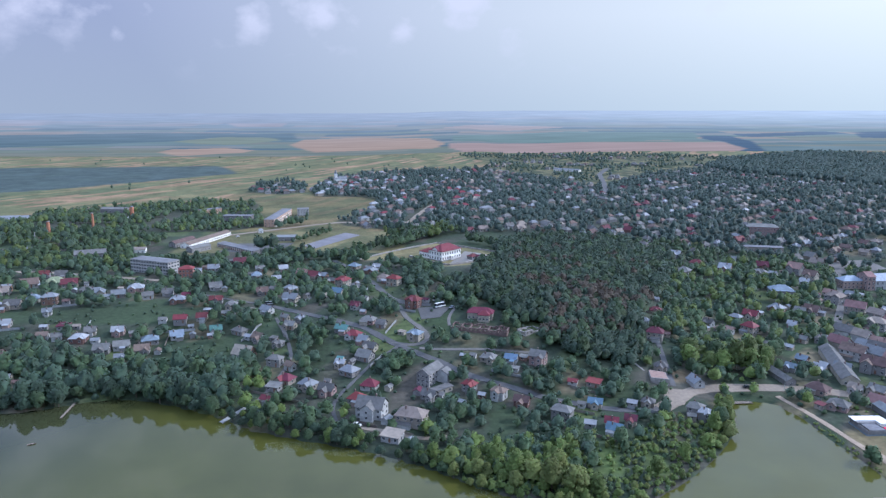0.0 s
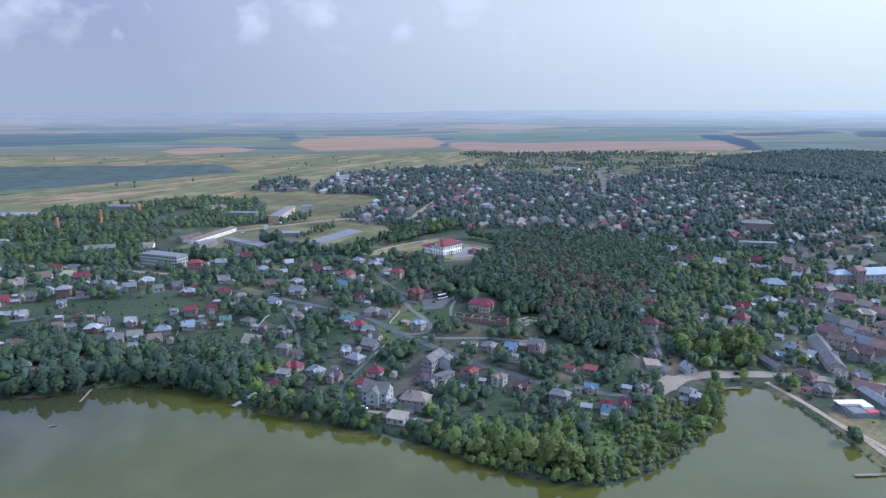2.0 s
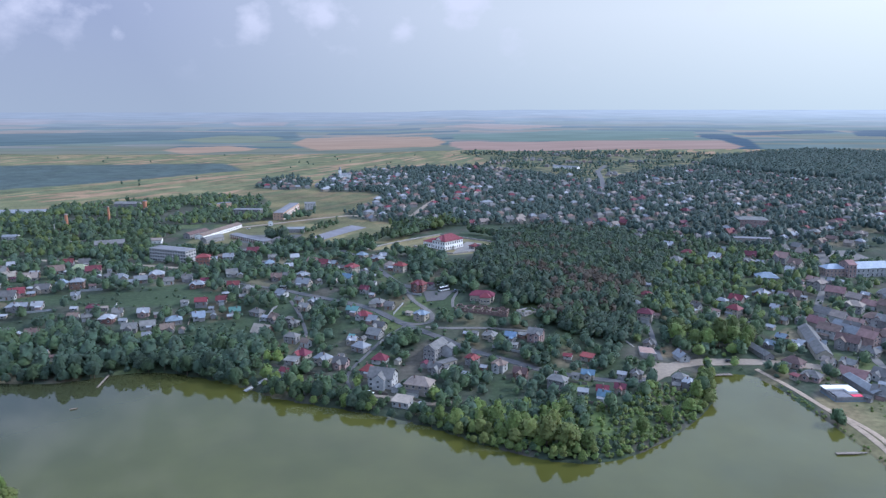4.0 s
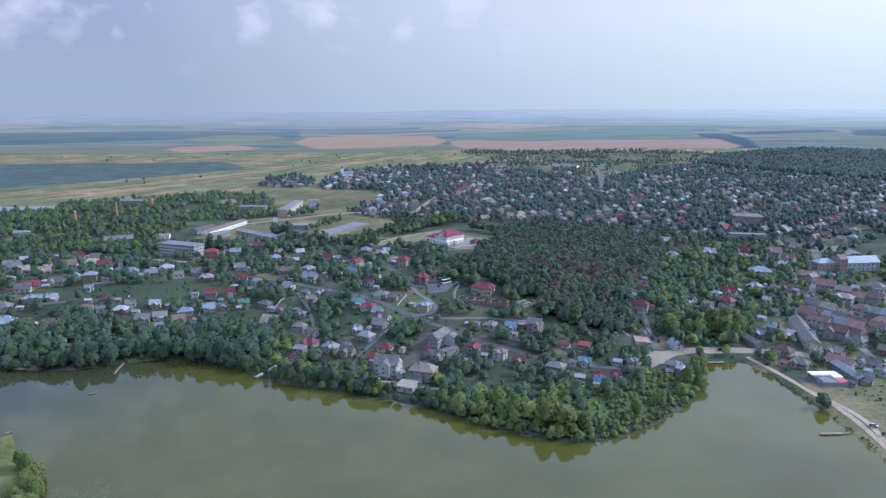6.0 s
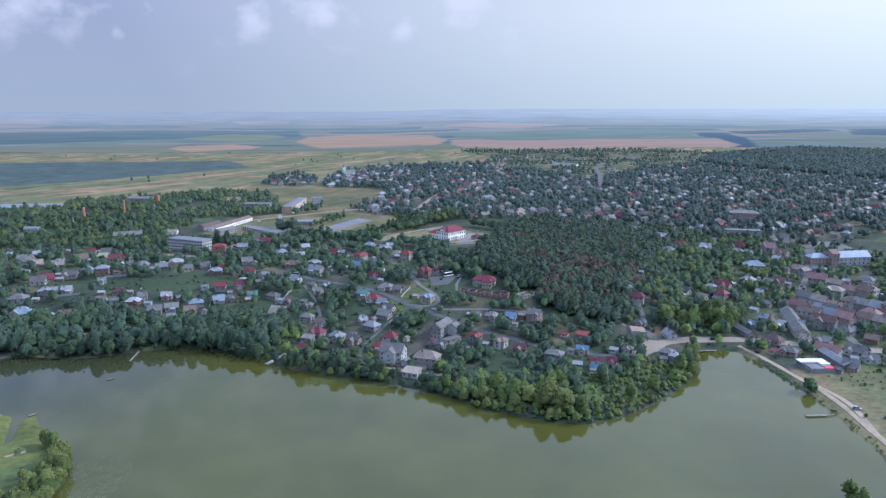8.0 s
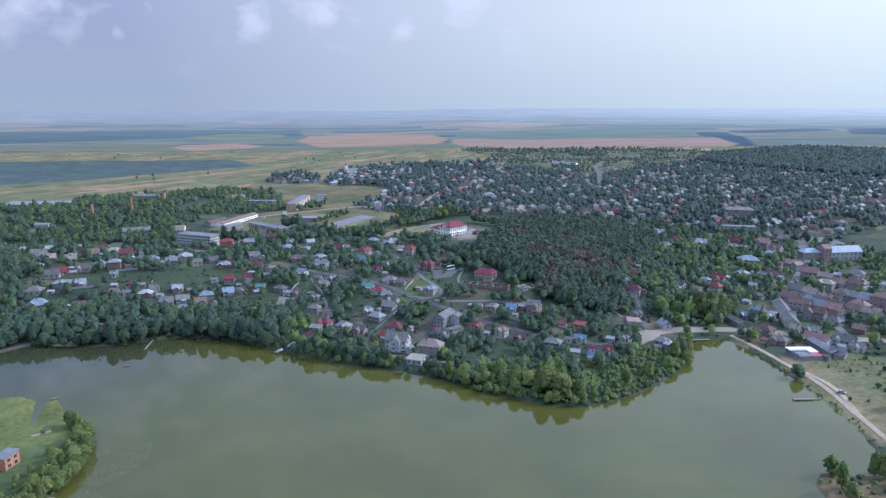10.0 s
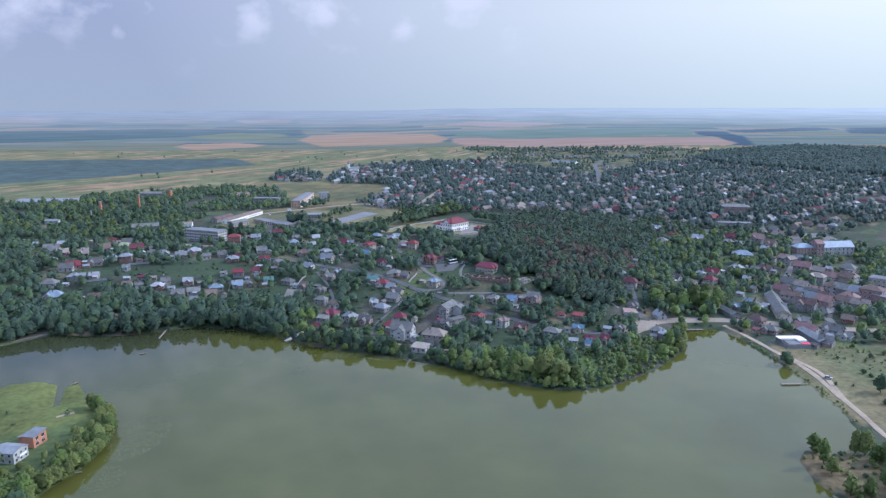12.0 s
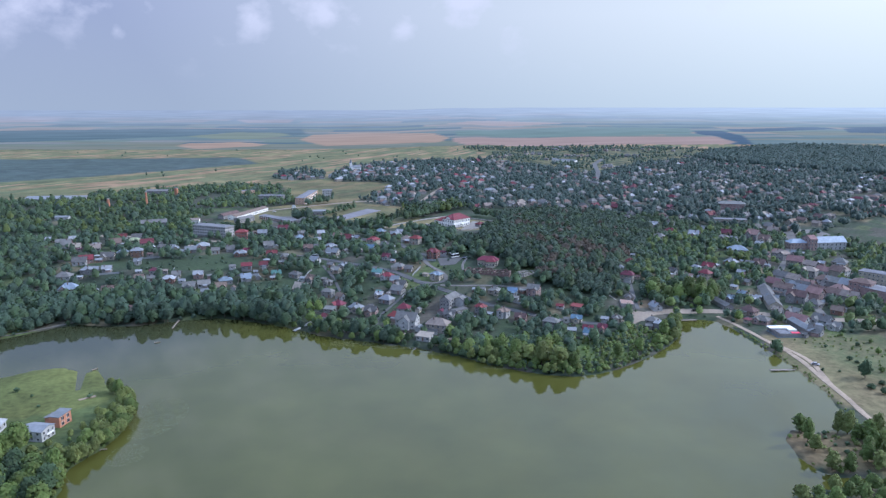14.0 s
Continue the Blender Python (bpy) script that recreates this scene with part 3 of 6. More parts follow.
ribbon("road", [(110, 327),
                (123, 339), (135, 350), (150, 353), (185, 353), (206, 348), (235, 336), (280, 330)], 8.5, DUST, "pale dusty asphalt street across the dam")
ribbon("road", [(-120, 463), (-150, 478), (-185, 498), (-216, 522)], 2.8, ASPHALT, "narrow asphalt street between gardens")
ribbon("road", [(-420, 565), (-333, 566), (-267, 546), (-223, 534), (-190, 548)], 6.0, DUST, "pale asphalt street along the wood")
ribbon("road", [(-98, 610), (-80, 580), (-60, 535), (-36, 470), (-22, 455), (-8, 452)], 5.0, ASPHALT, "asphalt street climbing past the castle")
ribbon("road", [(-31, 400), (-16, 394), (-7, 400), (-11, 413), (-24, 432), (-30, 455)], 3.2, GRAVEL, "looping gravel lane round a house")
ribbon("road", [(-14, 392), (1, 389), (24, 389), (60, 384)], 2.4, GRAVEL, "gravel lane below the lodge")
ribbon("road", [(176, 343), (180, 330), (184, 312), (187, 290), (190, 276), (191, 255), (189, 235), (188, 210), (184, 180), (196, 150)], 2.7, SAND, "sandy track along the pond bank")
ribbon("path", [(190, 282), (194.5, 266), (195, 252), (191, 236), (188.5, 222)], 2.6, SAND, "sandy fork of the bank track", "path")
ribbon("path", [(-190, 204), (-188, 206), (-186, 207.7), (-184, 209)], 1.8, SAND, "bare sandy patch in the meadow", "path")
ribbon("path", [(-330, 291), (-287.5, 300.5), (-277, 311), (-266, 324), (-258, 329.5)], 1.0, GRAVEL, "pale concrete edge along the pond", "path")
ribbon("road", [(-258, 671), (-242, 729), (-227, 739), (-206, 756), (-174, 782), (-145, 807), (-119, 824), (-98, 816), (-60, 828), (-40, 814)], 6.5, DUST, "pale asphalt road past the flats")
ribbon("road", [(-42, 812), (-24, 912), (-4, 1003), (10, 1080)], 6.0, DUST, "pale street into the far houses")
ribbon("path", [(104, 399), (108, 386), (113, 369)], 1.2, PAVING, "pale footpath down the wooded hill", "path")
ribbon("road", [(124, 352), (127, 371), (129, 386), (132, 403), (134, 420)], 3.0, STREET, "narrow street climbing behind the grove")
ribbon("path", [(9, 447), (6, 438), (3, 430), (4, 418)], 1.8, GRAVEL, "gravel footpath by the lodge", "path")
ribbon("road", [(355, 610), (330, 560), (300, 505), (275, 465), (262, 420), (258, 380), (248, 340)], 5.0, GRAVEL, "pale town street between old houses")
ribbon("road", [(258, 1100), (285, 1230), (316, 1408), (362, 1533)], 10.0, STREET, "wide pale dirt road up the far slope")
ribbon("path", [(-108, 314), (-104, 320), (-99, 328), (-97, 334)], 2.2, CONCRETE, "concrete ramp down into the pond", "ramp", 0.3)
ribbon("path", [(-97, 333), (-94, 341), (-92, 352), (-90, 365), (-88, 385), (-96, 410), (-110, 440)], 2.2, GRAVEL, "narrow dirt lane down to the pond", "path")


ribbon("path", [(-27, 395), (-40, 379), (-48, 358), (-54, 343), (-57, 333), (-55, 322), (-50, 309)], 1.9, STREET, "narrow walled lane down to the shore houses", "path")
ribbon("road", [(-51, 308), (-38, 306), (-27, 303), (-17, 297), (-8, 293), (2, 297)], 3.0, DUST, "pale yard lane below the shore houses")


def pad(name, corners, material, label, category, lift=0.25):
    """A flat paved area on the ground, cut into a grid that follows it."""
    (ax, ay), (bx, by), (cx, cy), (dx, dy) = corners
    n, verts = 12, []
    for j in range(n + 1):
        for i in range(n + 1):
            u, v = i / n, j / n
            x = (ax + (bx - ax) * u) * (1 - v) + (dx + (cx - dx) * u) * v
            y = (ay + (by - ay) * u) * (1 - v) + (dy + (cy - dy) * u) * v
            verts.append((x, y, max(0.15, ground_z(x, y)) + lift))
    faces = [(j * (n + 1) + i, j * (n + 1) + i + 1, (j + 1) * (n + 1) + i + 1, (j + 1) * (n + 1) + i) for j in range(n) for i in range(n)]
    OPEN.append([c for c in corners])
    return tagged(new(name, mesh_of(name, verts, faces, material)), label, category, kind="structure")


OPEN = [STADIUM, CASTLE_YARD, WEST_GREEN, SLOPE_GREEN, GARDEN_PLOT, PLOUGHED, LAWN, SPIT_GREEN, SPIT_LAWN, STRIP_GREEN, TAN_YARD, EAST_GREEN, WEST_MEADOW, MUD_SPIT]
PARADE = surface("lilac_asphalt", (0.165, 0.16, 0.172), 0.9, stain=0.1, vary=0.3)
pad("pavement", [(-139, 676), (-124, 662), (-88, 733), (-107, 748)], PARADE, "worn grey-lilac parade ground", "parade ground")
pad("pavement", [(-14, 429), (-2, 430), (5, 446), (-17, 448)], ASPHALT, "grey asphalt bus park", "car park")
pad("pavement", [(-215, 645), (-160, 640), (-150, 690), (-205, 690)], ASPHALT, "grey yard among the sheds", "yard")
pad("pavement", [(109, 325), (123, 331), (132, 347), (119, 349)], DUST, "dusty tan road junction", "road", 0.3)
pad("pavement", [(121, 515), (130, 515), (147, 548), (136, 550)], GRAVEL, "grey gravel clearing on the wooded hill", "clearing")
pad("pavement", [(340, 590), (400, 610), (400, 640), (330, 640)], GRAVEL, "pale town square", "square")

# ---- houses ----
def window_mesh(w, h):
    v, q = boxes((-w / 2, -0.06, 0, w / 2, 0.02, h), (-w / 2 + 0.1, -0.075, 0.1, -0.04, 0.0, h - 0.1), (0.04, -0.075, 0.1, w / 2 - 0.1, 0.0, h - 0.1))
    return mesh_of("window", v, q, [FRAME, GLASS], [0] * 6 + [1] * 12)


WINDOW = window_mesh(1.3, 1.4)
DOOR_MESH = mesh_of("door", *boxes((-0.5, -0.07, 0, 0.5, 0.02, 2.05), (-0.42, -0.1, 0.1, 0.42, 0.0, 1.95)), DOOR)
BUILT = []
LOOKS = {"grey": "grey sheet", "silver": "silvery zinc", "white": "bright zinc", "blue": "pale blue sheet", "azure": "blue sheet", "teal": "green sheet", "sage": "yellow-green sheet",
         "red": "red metal tile", "maroon": "maroon tile", "brown": "old brown tile", "beige": "weathered beige", "pink": "faded red tile"}
WALLS = ["cream plaster", "white plaster", "grey plaster", "pink plaster", "red brick"]


def roof_mesh(w, d, rise, kind, material, over=0.45, thick=0.16):
    """A roof over w by d, its eaves at z = 0: gable, hip, or a shed's slope."""
    x, y = w / 2 + over, d / 2 + over
    if kind == "gable":
        top = [(-x, -y, -0.15), (x, -y, -0.15), (x, 0, rise), (-x, 0, rise), (x, y, -0.15), (-x, y, -0.15)]
        faces = [(0, 1, 2, 3), (3, 2, 4, 5)]
    elif kind == "hip":
        r = max(0.3, x - y * 0.9)
        top = [(-x, -y, -0.1), (x, -y, -0.1), (x, y, -0.1), (-x, y, -0.1), (-r, 0, rise), (r, 0, rise)]
        faces = [(0, 1, 5, 4), (1, 2, 5), (2, 3, 4, 5), (3, 0, 4)]
    else:
        top = [(-x, -y, 0), (x, -y, 0), (x, y, rise * 0.35), (-x, y, rise * 0.35)]
        faces = [(0, 1, 2, 3)]
    n = len(top)
    verts = [(a, b, c + thick) for a, b, c in top] + [(a, b, c) for a, b, c in top]
    low = [tuple(n + k for k in reversed(q)) for q in faces]
    ring = [(0, 1), (1, 2), (2, 4), (4, 5), (5, 3), (3, 0)] if kind == "gable" else [(0, 1), (1, 2), (2, 3), (3, 0)]
    return mesh_of("roof", verts, faces + low + [(b, a, n + a, n + b) for a, b in ring], material)


def wall_mesh(w, d, h, rise, kind, material, deep=1.6):
    x, y = w / 2, d / 2
    v, q = boxes((-x, -y, -deep, x, y, h))
    if kind == "gable":
        v += [(-x, 0, h + rise * 0.93), (x, 0, h + rise * 0.93)]
        q += [(4, 7, 8), (5, 9, 6)]
    return mesh_of("wall", v, q, material)


def house(x, y, w, roof, kind, storeys, rot, rng, wall=None, d=None, name="house", group="town houses"):
    """A house with a steep roof, and often a gabled wing or a porch on its front."""
    small = w < 5.2
    d = d or max(3.2, w * rng.uniform(0.7, 0.88))
    if d > 9:
        d = 9 + (d - 9) * 0.4
    h = (2.1 if small else 2.7 if storeys == 1 else 4.3 if w < 8.5 else 5.4) + rng.uniform(-0.15, 0.25)
    step = 1.95 if storeys == 2 and w < 8.5 else 2.7
    pitch = 0.5 if small else rng.uniform(0.66, 0.9)
    rise = (d / 2 + 0.4) * pitch * (0.85 if kind == "hip" else 1)
    k = rng.choice((0, 0, 0, 1, 1, 2, 2, 2, 3, 4)) if wall is None else wall
    label = f"{'small ' if small else ''}{'two-storey ' if storeys == 2 else ''}{WALLS[k]} {'outbuilding' if small else 'house'} with {LOOKS[roof]} {'hipped' if kind == 'hip' else 'gabled' if kind == 'gable' else 'lean-to'} roof"
    z = min(ground_z(x + a, y + b) for a in (-3, 3) for b in (-3, 3)) + 0.3
    ob = thing("outbuilding" if small else name, x, y, z, rot, label, "shed" if small else "house", "garden sheds" if small else group)
    part("wall", wall_mesh(w, d, h, rise, kind, WALL[k]), ob)
    top = part("roof", roof_mesh(w, d, rise, kind, ROOF[roof], 0.35 if small else 0.55), ob, at=pose(0, 0, h))
    ww = wx = proj = 0.0
    extra = rng.random()
    if not small and kind != "shed":
        cx, cy = w * rng.uniform(-0.25, 0.25), d * rng.choice((-0.15, 0.15))
        part("chimney", mesh_of("chimney", *boxes((cx - 0.3, cy - 0.3, rise * 0.3, cx + 0.3, cy + 0.3, rise + 0.7), (cx - 0.38, cy - 0.38, rise + 0.7, cx + 0.38, cy + 0.38, rise + 0.85)), CHIMNEY), top)
        if extra < 0.5:
            ww, wx, proj = w * rng.uniform(0.4, 0.52), w * rng.choice((-0.24, 0.0, 0.24)), rng.uniform(1.4, 2.8)
            long, lift = d / 2 + proj, min(ww / 2 * pitch + 0.2, rise * 0.92)
            part("wing", wall_mesh(ww, long, h, 0, "hip", WALL[k]), ob, at=pose(wx, -long / 2, 0))
            gable = [(-ww / 2, -long, h), (ww / 2, -long, h), (0, -long, h + lift * 0.93), (0, -long + 0.3, h + lift * 0.93)]
            part("wing_gable", mesh_of("wing_gable", gable, [(0, 1, 2), (1, 3, 2), (3, 0, 2)], WALL[k]), ob, at=pose(wx, 0, 0))
            part("wing_roof", roof_mesh(long, ww, lift, "gable", ROOF[roof], 0.4), ob, at=pose(wx, -long / 2, h + 0.02, 0, 0, 90))
            for s in range(storeys):
                part("window", WINDOW, ob, at=pose(wx, -long, 0.9 + step * s))
        elif extra < 0.8:
            ww, wx, proj = w * rng.uniform(0.3, 0.6), w * rng.choice((-0.18, 0.1, 0.2)), rng.uniform(1.5, 2.4)
            part("porch", mesh_of("porch", *boxes((-ww / 2, -proj, -1.2, ww / 2, 0.1, 2.1)), WALL[(k + 1) % 4]), ob, at=pose(wx, -d / 2, 0))
            slope = [(-ww / 2 - 0.3, -proj - 0.35, 2.1), (ww / 2 + 0.3, -proj - 0.35, 2.1), (ww / 2 + 0.3, 0.0, 2.75), (-ww / 2 - 0.3, 0.0, 2.75)]
            part("porch_roof", mesh_of("porch_roof", slope + [(a, b, c + 0.12) for a, b, c in slope], boxes((0, 0, 0, 1, 1, 1))[1], ROOF[rng.choice((roof, "grey", "silver"))]), ob, at=pose(wx, -d / 2, 0))
    n, m = max(1, int(w / 2.9)), max(1, int(d / 3.6))
    for s in range(storeys):
        zz = 0.9 + step * s
        for i in range(n):
            at = -w / 2 + w * (i + 0.5) / n
            if proj and abs(at - wx) < ww / 2 + 0.6 and (s == 0 or extra < 0.5):
                continue
            if s == 0 and i == n // 2 and not small:
                part("door", DOOR_MESH, ob, at=pose(at, -d / 2, 0.05))
            else:
                part("window", WINDOW, ob, at=pose(at, -d / 2, zz))
        if not small:
            for side, turn in ((-1, -90), (1, 90)):
                for i in range(m):
                    part("window", WINDOW, ob, at=pose(side * w / 2, -d / 2 + d * (i + 0.5) / m, zz, 0, 0, turn))
    if kind == "gable" and not small and w > 7:
        for side, turn in ((-1, -90), (1, 90)):
            part("window", WINDOW, ob, at=pose(side * w / 2, 0, h + 0.2, 0, 0, turn))
    BUILT.append((x, y, math.hypot(w, d) / 2))
    return ob


WEST_LOW = [(-290, 386, 15.4, "blue", "hip", 1), (-261, 386, 9.2, "brown", "gable", 1), (-239, 356, 9.3, "white", "gable", 1), (-307, 411, 13.5, "grey", "hip", 1),
    (-295, 425, 10.9, "silver", "hip", 1), (-290, 426, 7.2, "silver", "gable", 1), (-281, 428, 8.1, "white", "gable", 1), (-254, 424, 4.4, "white", "gable", 1),
    (-242, 425, 8.7, "maroon", "hip", 1), (-249, 413, 7.7, "brown", "gable", 1), (-239, 411, 6.8, "grey", "gable", 1), (-225, 410, 10.9, "white", "hip", 1),
    (-223, 421, 7.7, "grey", "gable", 1), (-206, 422, 8.4, "white", "gable", 1), (-196, 421, 5.9, "grey", "gable", 1), (-195, 402, 10.5, "grey", "gable", 1),
    (-204, 396, 10.5, "grey", "gable", 1), (-189, 386, 5.5, "silver", "gable", 1), (-181, 410, 11.4, "blue", "hip", 1), (-180, 396, 9.5, "brown", "gable", 1),
    (-167, 417, 9, "blue", "gable", 1), (-145, 425, 8.2, "teal", "gable", 1), (-146, 418, 4, "white", "gable", 1)]
WEST_MID_A = [(-311, 445, 12.3, "grey", "gable", 1), (-309, 451, 12.4, "red", "gable", 1), (-335, 465, 9.9, "white", "hip", 1), (-295, 460, 12.4, "grey", "gable", 1),
    (-289, 474, 9.7, "blue", "hip", 1), (-275, 470, 11.5, "silver", "hip", 2), (-265, 448, 6.4, "silver", "gable", 1), (-341, 495, 10.4, "beige", "gable", 1),
    (-323, 491, 14.2, "beige", "gable", 1), (-264, 498, 9.9, "grey", "hip", 1), (-253, 492, 12.6, "silver", "hip", 1), (-235, 487, 10.5, "silver", "gable", 1)]
WEST_MID_B = [(-242, 483, 5.7, "silver", "gable", 1), (-171, 435, 9.3, "red", "gable", 1), (-158, 438, 7.6, "maroon", "gable", 1), (-183, 436, 5.9, "grey", "gable", 1),
    (-187, 474, 11.8, "silver", "hip", 1), (-184, 482, 6.4, "red", "gable", 1), (-201, 492, 8.5, "grey", "gable", 1), (-159, 452, 6, "white", "hip", 1),
    (-159, 471, 9.8, "maroon", "gable", 1), (-145, 460, 8.7, "grey", "hip", 1), (-145, 446, 5.9, "grey", "gable", 1), (-212, 483, 8.4, "grey", "gable", 1),
    (-132, 492, 9.1, "brown", "gable", 1)]
WEST_HIGH = [(-316, 516, 14.6, "brown", "gable", 1), (-300, 522, 15.6, "sage", "hip", 1), (-286, 517, 13.3, "maroon", "gable", 1), (-322, 547, 8.7, "maroon", "gable", 1),
    (-307, 545, 10.8, "grey", "gable", 1), (-325, 502, 7.2, "white", "gable", 1), (-359, 510, 15, "grey", "gable", 1), (-385, 533, 7.9, "white", "gable", 1),
    (-366, 538, 6.7, "white", "gable", 1), (-230, 505, 12.7, "white", "hip", 1), (-171, 507, 10.4, "grey", "gable", 1), (-201, 556, 6.2, "white", "gable", 1),
    (-192, 568, 10.5, "silver", "gable", 1), (-177, 592, 11.8, "maroon", "gable", 1), (-150, 544, 8.9, "blue", "hip", 1), (-131, 532, 7.8, "white", "gable", 1),
    (-153, 567, 8.2, "grey", "gable", 1), (-134, 569, 8.2, "white", "gable", 1)]
MIDDLE_LOW = [(-129, 423, 9.7, "grey", "hip", 1), (-121, 414, 4.7, "white", "gable", 1), (-114, 411, 7.8, "brown", "gable", 1), (-107, 474, 11.4, "silver", "gable", 1),
    (-118, 449, 8.4, "silver", "gable", 1), (-103, 436, 5.7, "grey", "gable", 1), (-92, 434, 7.3, "silver", "hip", 1), (-97, 424, 7.2, "grey", "gable", 1),
    (-55, 471, 5.1, "grey", "gable", 1), (-59, 454, 6.7, "maroon", "gable", 1), (-53, 444, 3.6, "white", "gable", 1), (-48, 429, 9.5, "grey", "hip", 1),
    (-63, 417, 8.6, "teal", "gable", 1), (-55, 409, 9.2, "red", "hip", 1), (-48, 402, 6.8, "silver", "gable", 1), (-39, 422, 6.3, "grey", "gable", 1),
    (-100, 402, 6.9, "grey", "hip", 1)]
SHORE_WEST = [(-117, 389, 12.1, "beige", "gable", 1), (-43, 392, 8.1, "grey", "gable", 1), (-96, 377, 8.8, "grey", "hip", 2), (-86, 371, 5.7, "brown", "gable", 1),
    (-58, 374, 5.7, "white", "gable", 1), (-59, 380, 3.6, "teal", "gable", 1), (-52, 365, 9.8, "silver", "hip", 1), (-45, 382, 9.4, "grey", "gable", 1),
    (-39, 349, 8.8, "red", "hip", 1), (-44, 334, 8.5, "red", "hip", 1), (-35, 320, 14.6, "grey", "gable", 2), (-85, 356, 8.4, "red", "hip", 1),
    (-90, 333, 6, "red", "gable", 1), (-90, 348, 7.6, "grey", "shed", 1), (-72, 350, 9.6, "silver", "hip", 1), (-61, 344, 8.8, "grey", "gable", 1),
    (-80, 341, 3.6, "silver", "gable", 1)]
MIDDLE_HIGH = [(-113, 501, 10.1, "silver", "hip", 1), (-125, 499, 6.4, "grey", "gable", 1), (-114, 551, 9.9, "pink", "gable", 1), (-104, 545, 8.8, "maroon", "gable", 1),
    (-96, 542, 7.8, "silver", "gable", 1), (-76, 514, 10.2, "red", "hip", 2), (-76, 486, 8, "azure", "gable", 1), (-86, 523, 6.6, "grey", "gable", 1),
    (-64, 499, 7.2, "grey", "gable", 1), (-75, 575, 9.2, "blue", "hip", 1), (-59, 554, 11.8, "silver", "hip", 1), (-55, 567, 7, "white", "gable", 1),
    (-46, 525, 9.4, "beige", "hip", 1), (-37, 509, 10, "red", "hip", 2)]
CENTRE = [(-20, 451, 9.9, "maroon", "hip", 2), (-17, 404, 9, "blue", "hip", 2), (14, 345, 7.4, "red", "hip", 2), (26, 377, 8.6, "grey", "hip", 1),
    (39, 376, 7.2, "azure", "gable", 1), (54, 374, 9.3, "grey", "gable", 2), (40, 366, 4.2, "grey", "shed", 1), (12, 380, 3.6, "white", "gable", 1),
    (70, 353, 4.8, "red", "gable", 1), (81, 351, 7.6, "red", "shed", 1), (132, 414, 10.4, "maroon", "hip", 2),
    (131, 434, 5.8, "silver", "hip", 1), (147, 463, 7.9, "maroon", "hip", 1), (159, 501, 4.7, "silver", "gable", 1), (123, 372, 7.4, "grey", "hip", 1)]
SHORE_EAST = [(-15, 310, 14.8, "beige", "hip", 2), (-23, 294, 9.5, "beige", "shed", 1), (-7, 337, 7.9, "grey", "gable", 1), (-2, 338, 4.6, "grey", "shed", 1),
    (29, 338, 7.9, "brown", "hip", 2), (40, 330, 7.8, "brown", "gable", 1), (58, 315, 10.1, "grey", "hip", 2), (10, 330, 3.6, "white", "gable", 1),
    (77, 329, 7.2, "azure", "gable", 1), (70, 328, 3.6, "grey", "gable", 1), (70, 307, 5.6, "white", "gable", 1), (80, 307, 6.3, "red", "gable", 1),
    (80, 300, 7.4, "azure", "gable", 1), (90, 310, 5.7, "maroon", "gable", 1), (96, 330, 4.7, "white", "gable", 1), (104, 330, 6.7, "grey", "hip", 1),
    (127, 315, 5.9, "white", "hip", 2), (121, 315, 3.9, "grey", "gable", 1)]
TOWN_MID = [(182, 457, 7.1, "grey", "gable", 1), (188, 445, 11.4, "brown", "shed", 1), (205, 468, 8.3, "silver", "hip", 2), (205, 445, 9.7, "red", "hip", 2),
    (250, 419, 7, "silver", "gable", 1), (266, 418, 8.9, "silver", "gable", 1), (246, 429, 8.9, "grey", "hip", 1), (295, 454, 13.4, "beige", "hip", 2),
    (292, 425, 12.8, "brown", "hip", 2), (321, 453, 12.7, "beige", "hip", 2), (268, 401, 7.8, "grey", "gable", 1), (232, 428, 6.1, "grey", "gable", 1),
    (217, 415, 5.1, "white", "gable", 1), (207, 420, 5.1, "grey", "gable", 1), (240, 458, 5.5, "white", "gable", 1)]
TOWN_HIGH = [(220, 478, 10.3, "red", "gable", 1), (246, 494, 10.8, "silver", "hip", 1), (285, 584, 6.8, "white", "gable", 1), (302, 563, 7.8, "white", "gable", 1),
    (310, 596, 12.8, "pink", "gable", 2), (311, 572, 11.3, "brown", "gable", 2), (269, 488, 10.8, "brown", "gable", 1), (260, 487, 7.8, "grey", "gable", 1),
    (274, 483, 3.9, "white", "gable", 1), (300, 514, 13.5, "beige", "hip", 2), (300, 487, 14.1, "pink", "gable", 2), (305, 530, 9.6, "pink", "gable", 1),
    (319, 526, 7.5, "silver", "gable", 1), (341, 490, 12.5, "grey", "hip", 1), (324, 488, 6.2, "white", "gable", 1)]
TOWN_LOW = [(248, 399, 14.4, "brown", "gable", 2), (247, 377, 13.9, "brown", "gable", 2), (287, 394, 13.1, "pink", "hip", 2), (200, 378, 6.3, "blue", "gable", 1),
    (213, 391, 6.5, "blue", "gable", 1), (216, 377, 7.2, "white", "gable", 1), (199, 347, 11.2, "brown", "hip", 1), (229, 377, 8.9, "silver", "gable", 1),
    (219, 347, 6.8, "beige", "gable", 1), (229, 344, 8.4, "grey", "gable", 1), (199, 327, 10.1, "grey", "hip", 1), (222, 327, 14.7, "pink", "gable", 1),
    (239, 327, 12, "grey", "gable", 1), (222, 303, 8.5, "grey", "gable", 1), (253, 364, 9.7, "grey", "hip", 1), (240, 314, 8.1, "grey", "gable", 1),
    (260, 347, 7.9, "brown", "gable", 1)]

rng = random.Random(5)
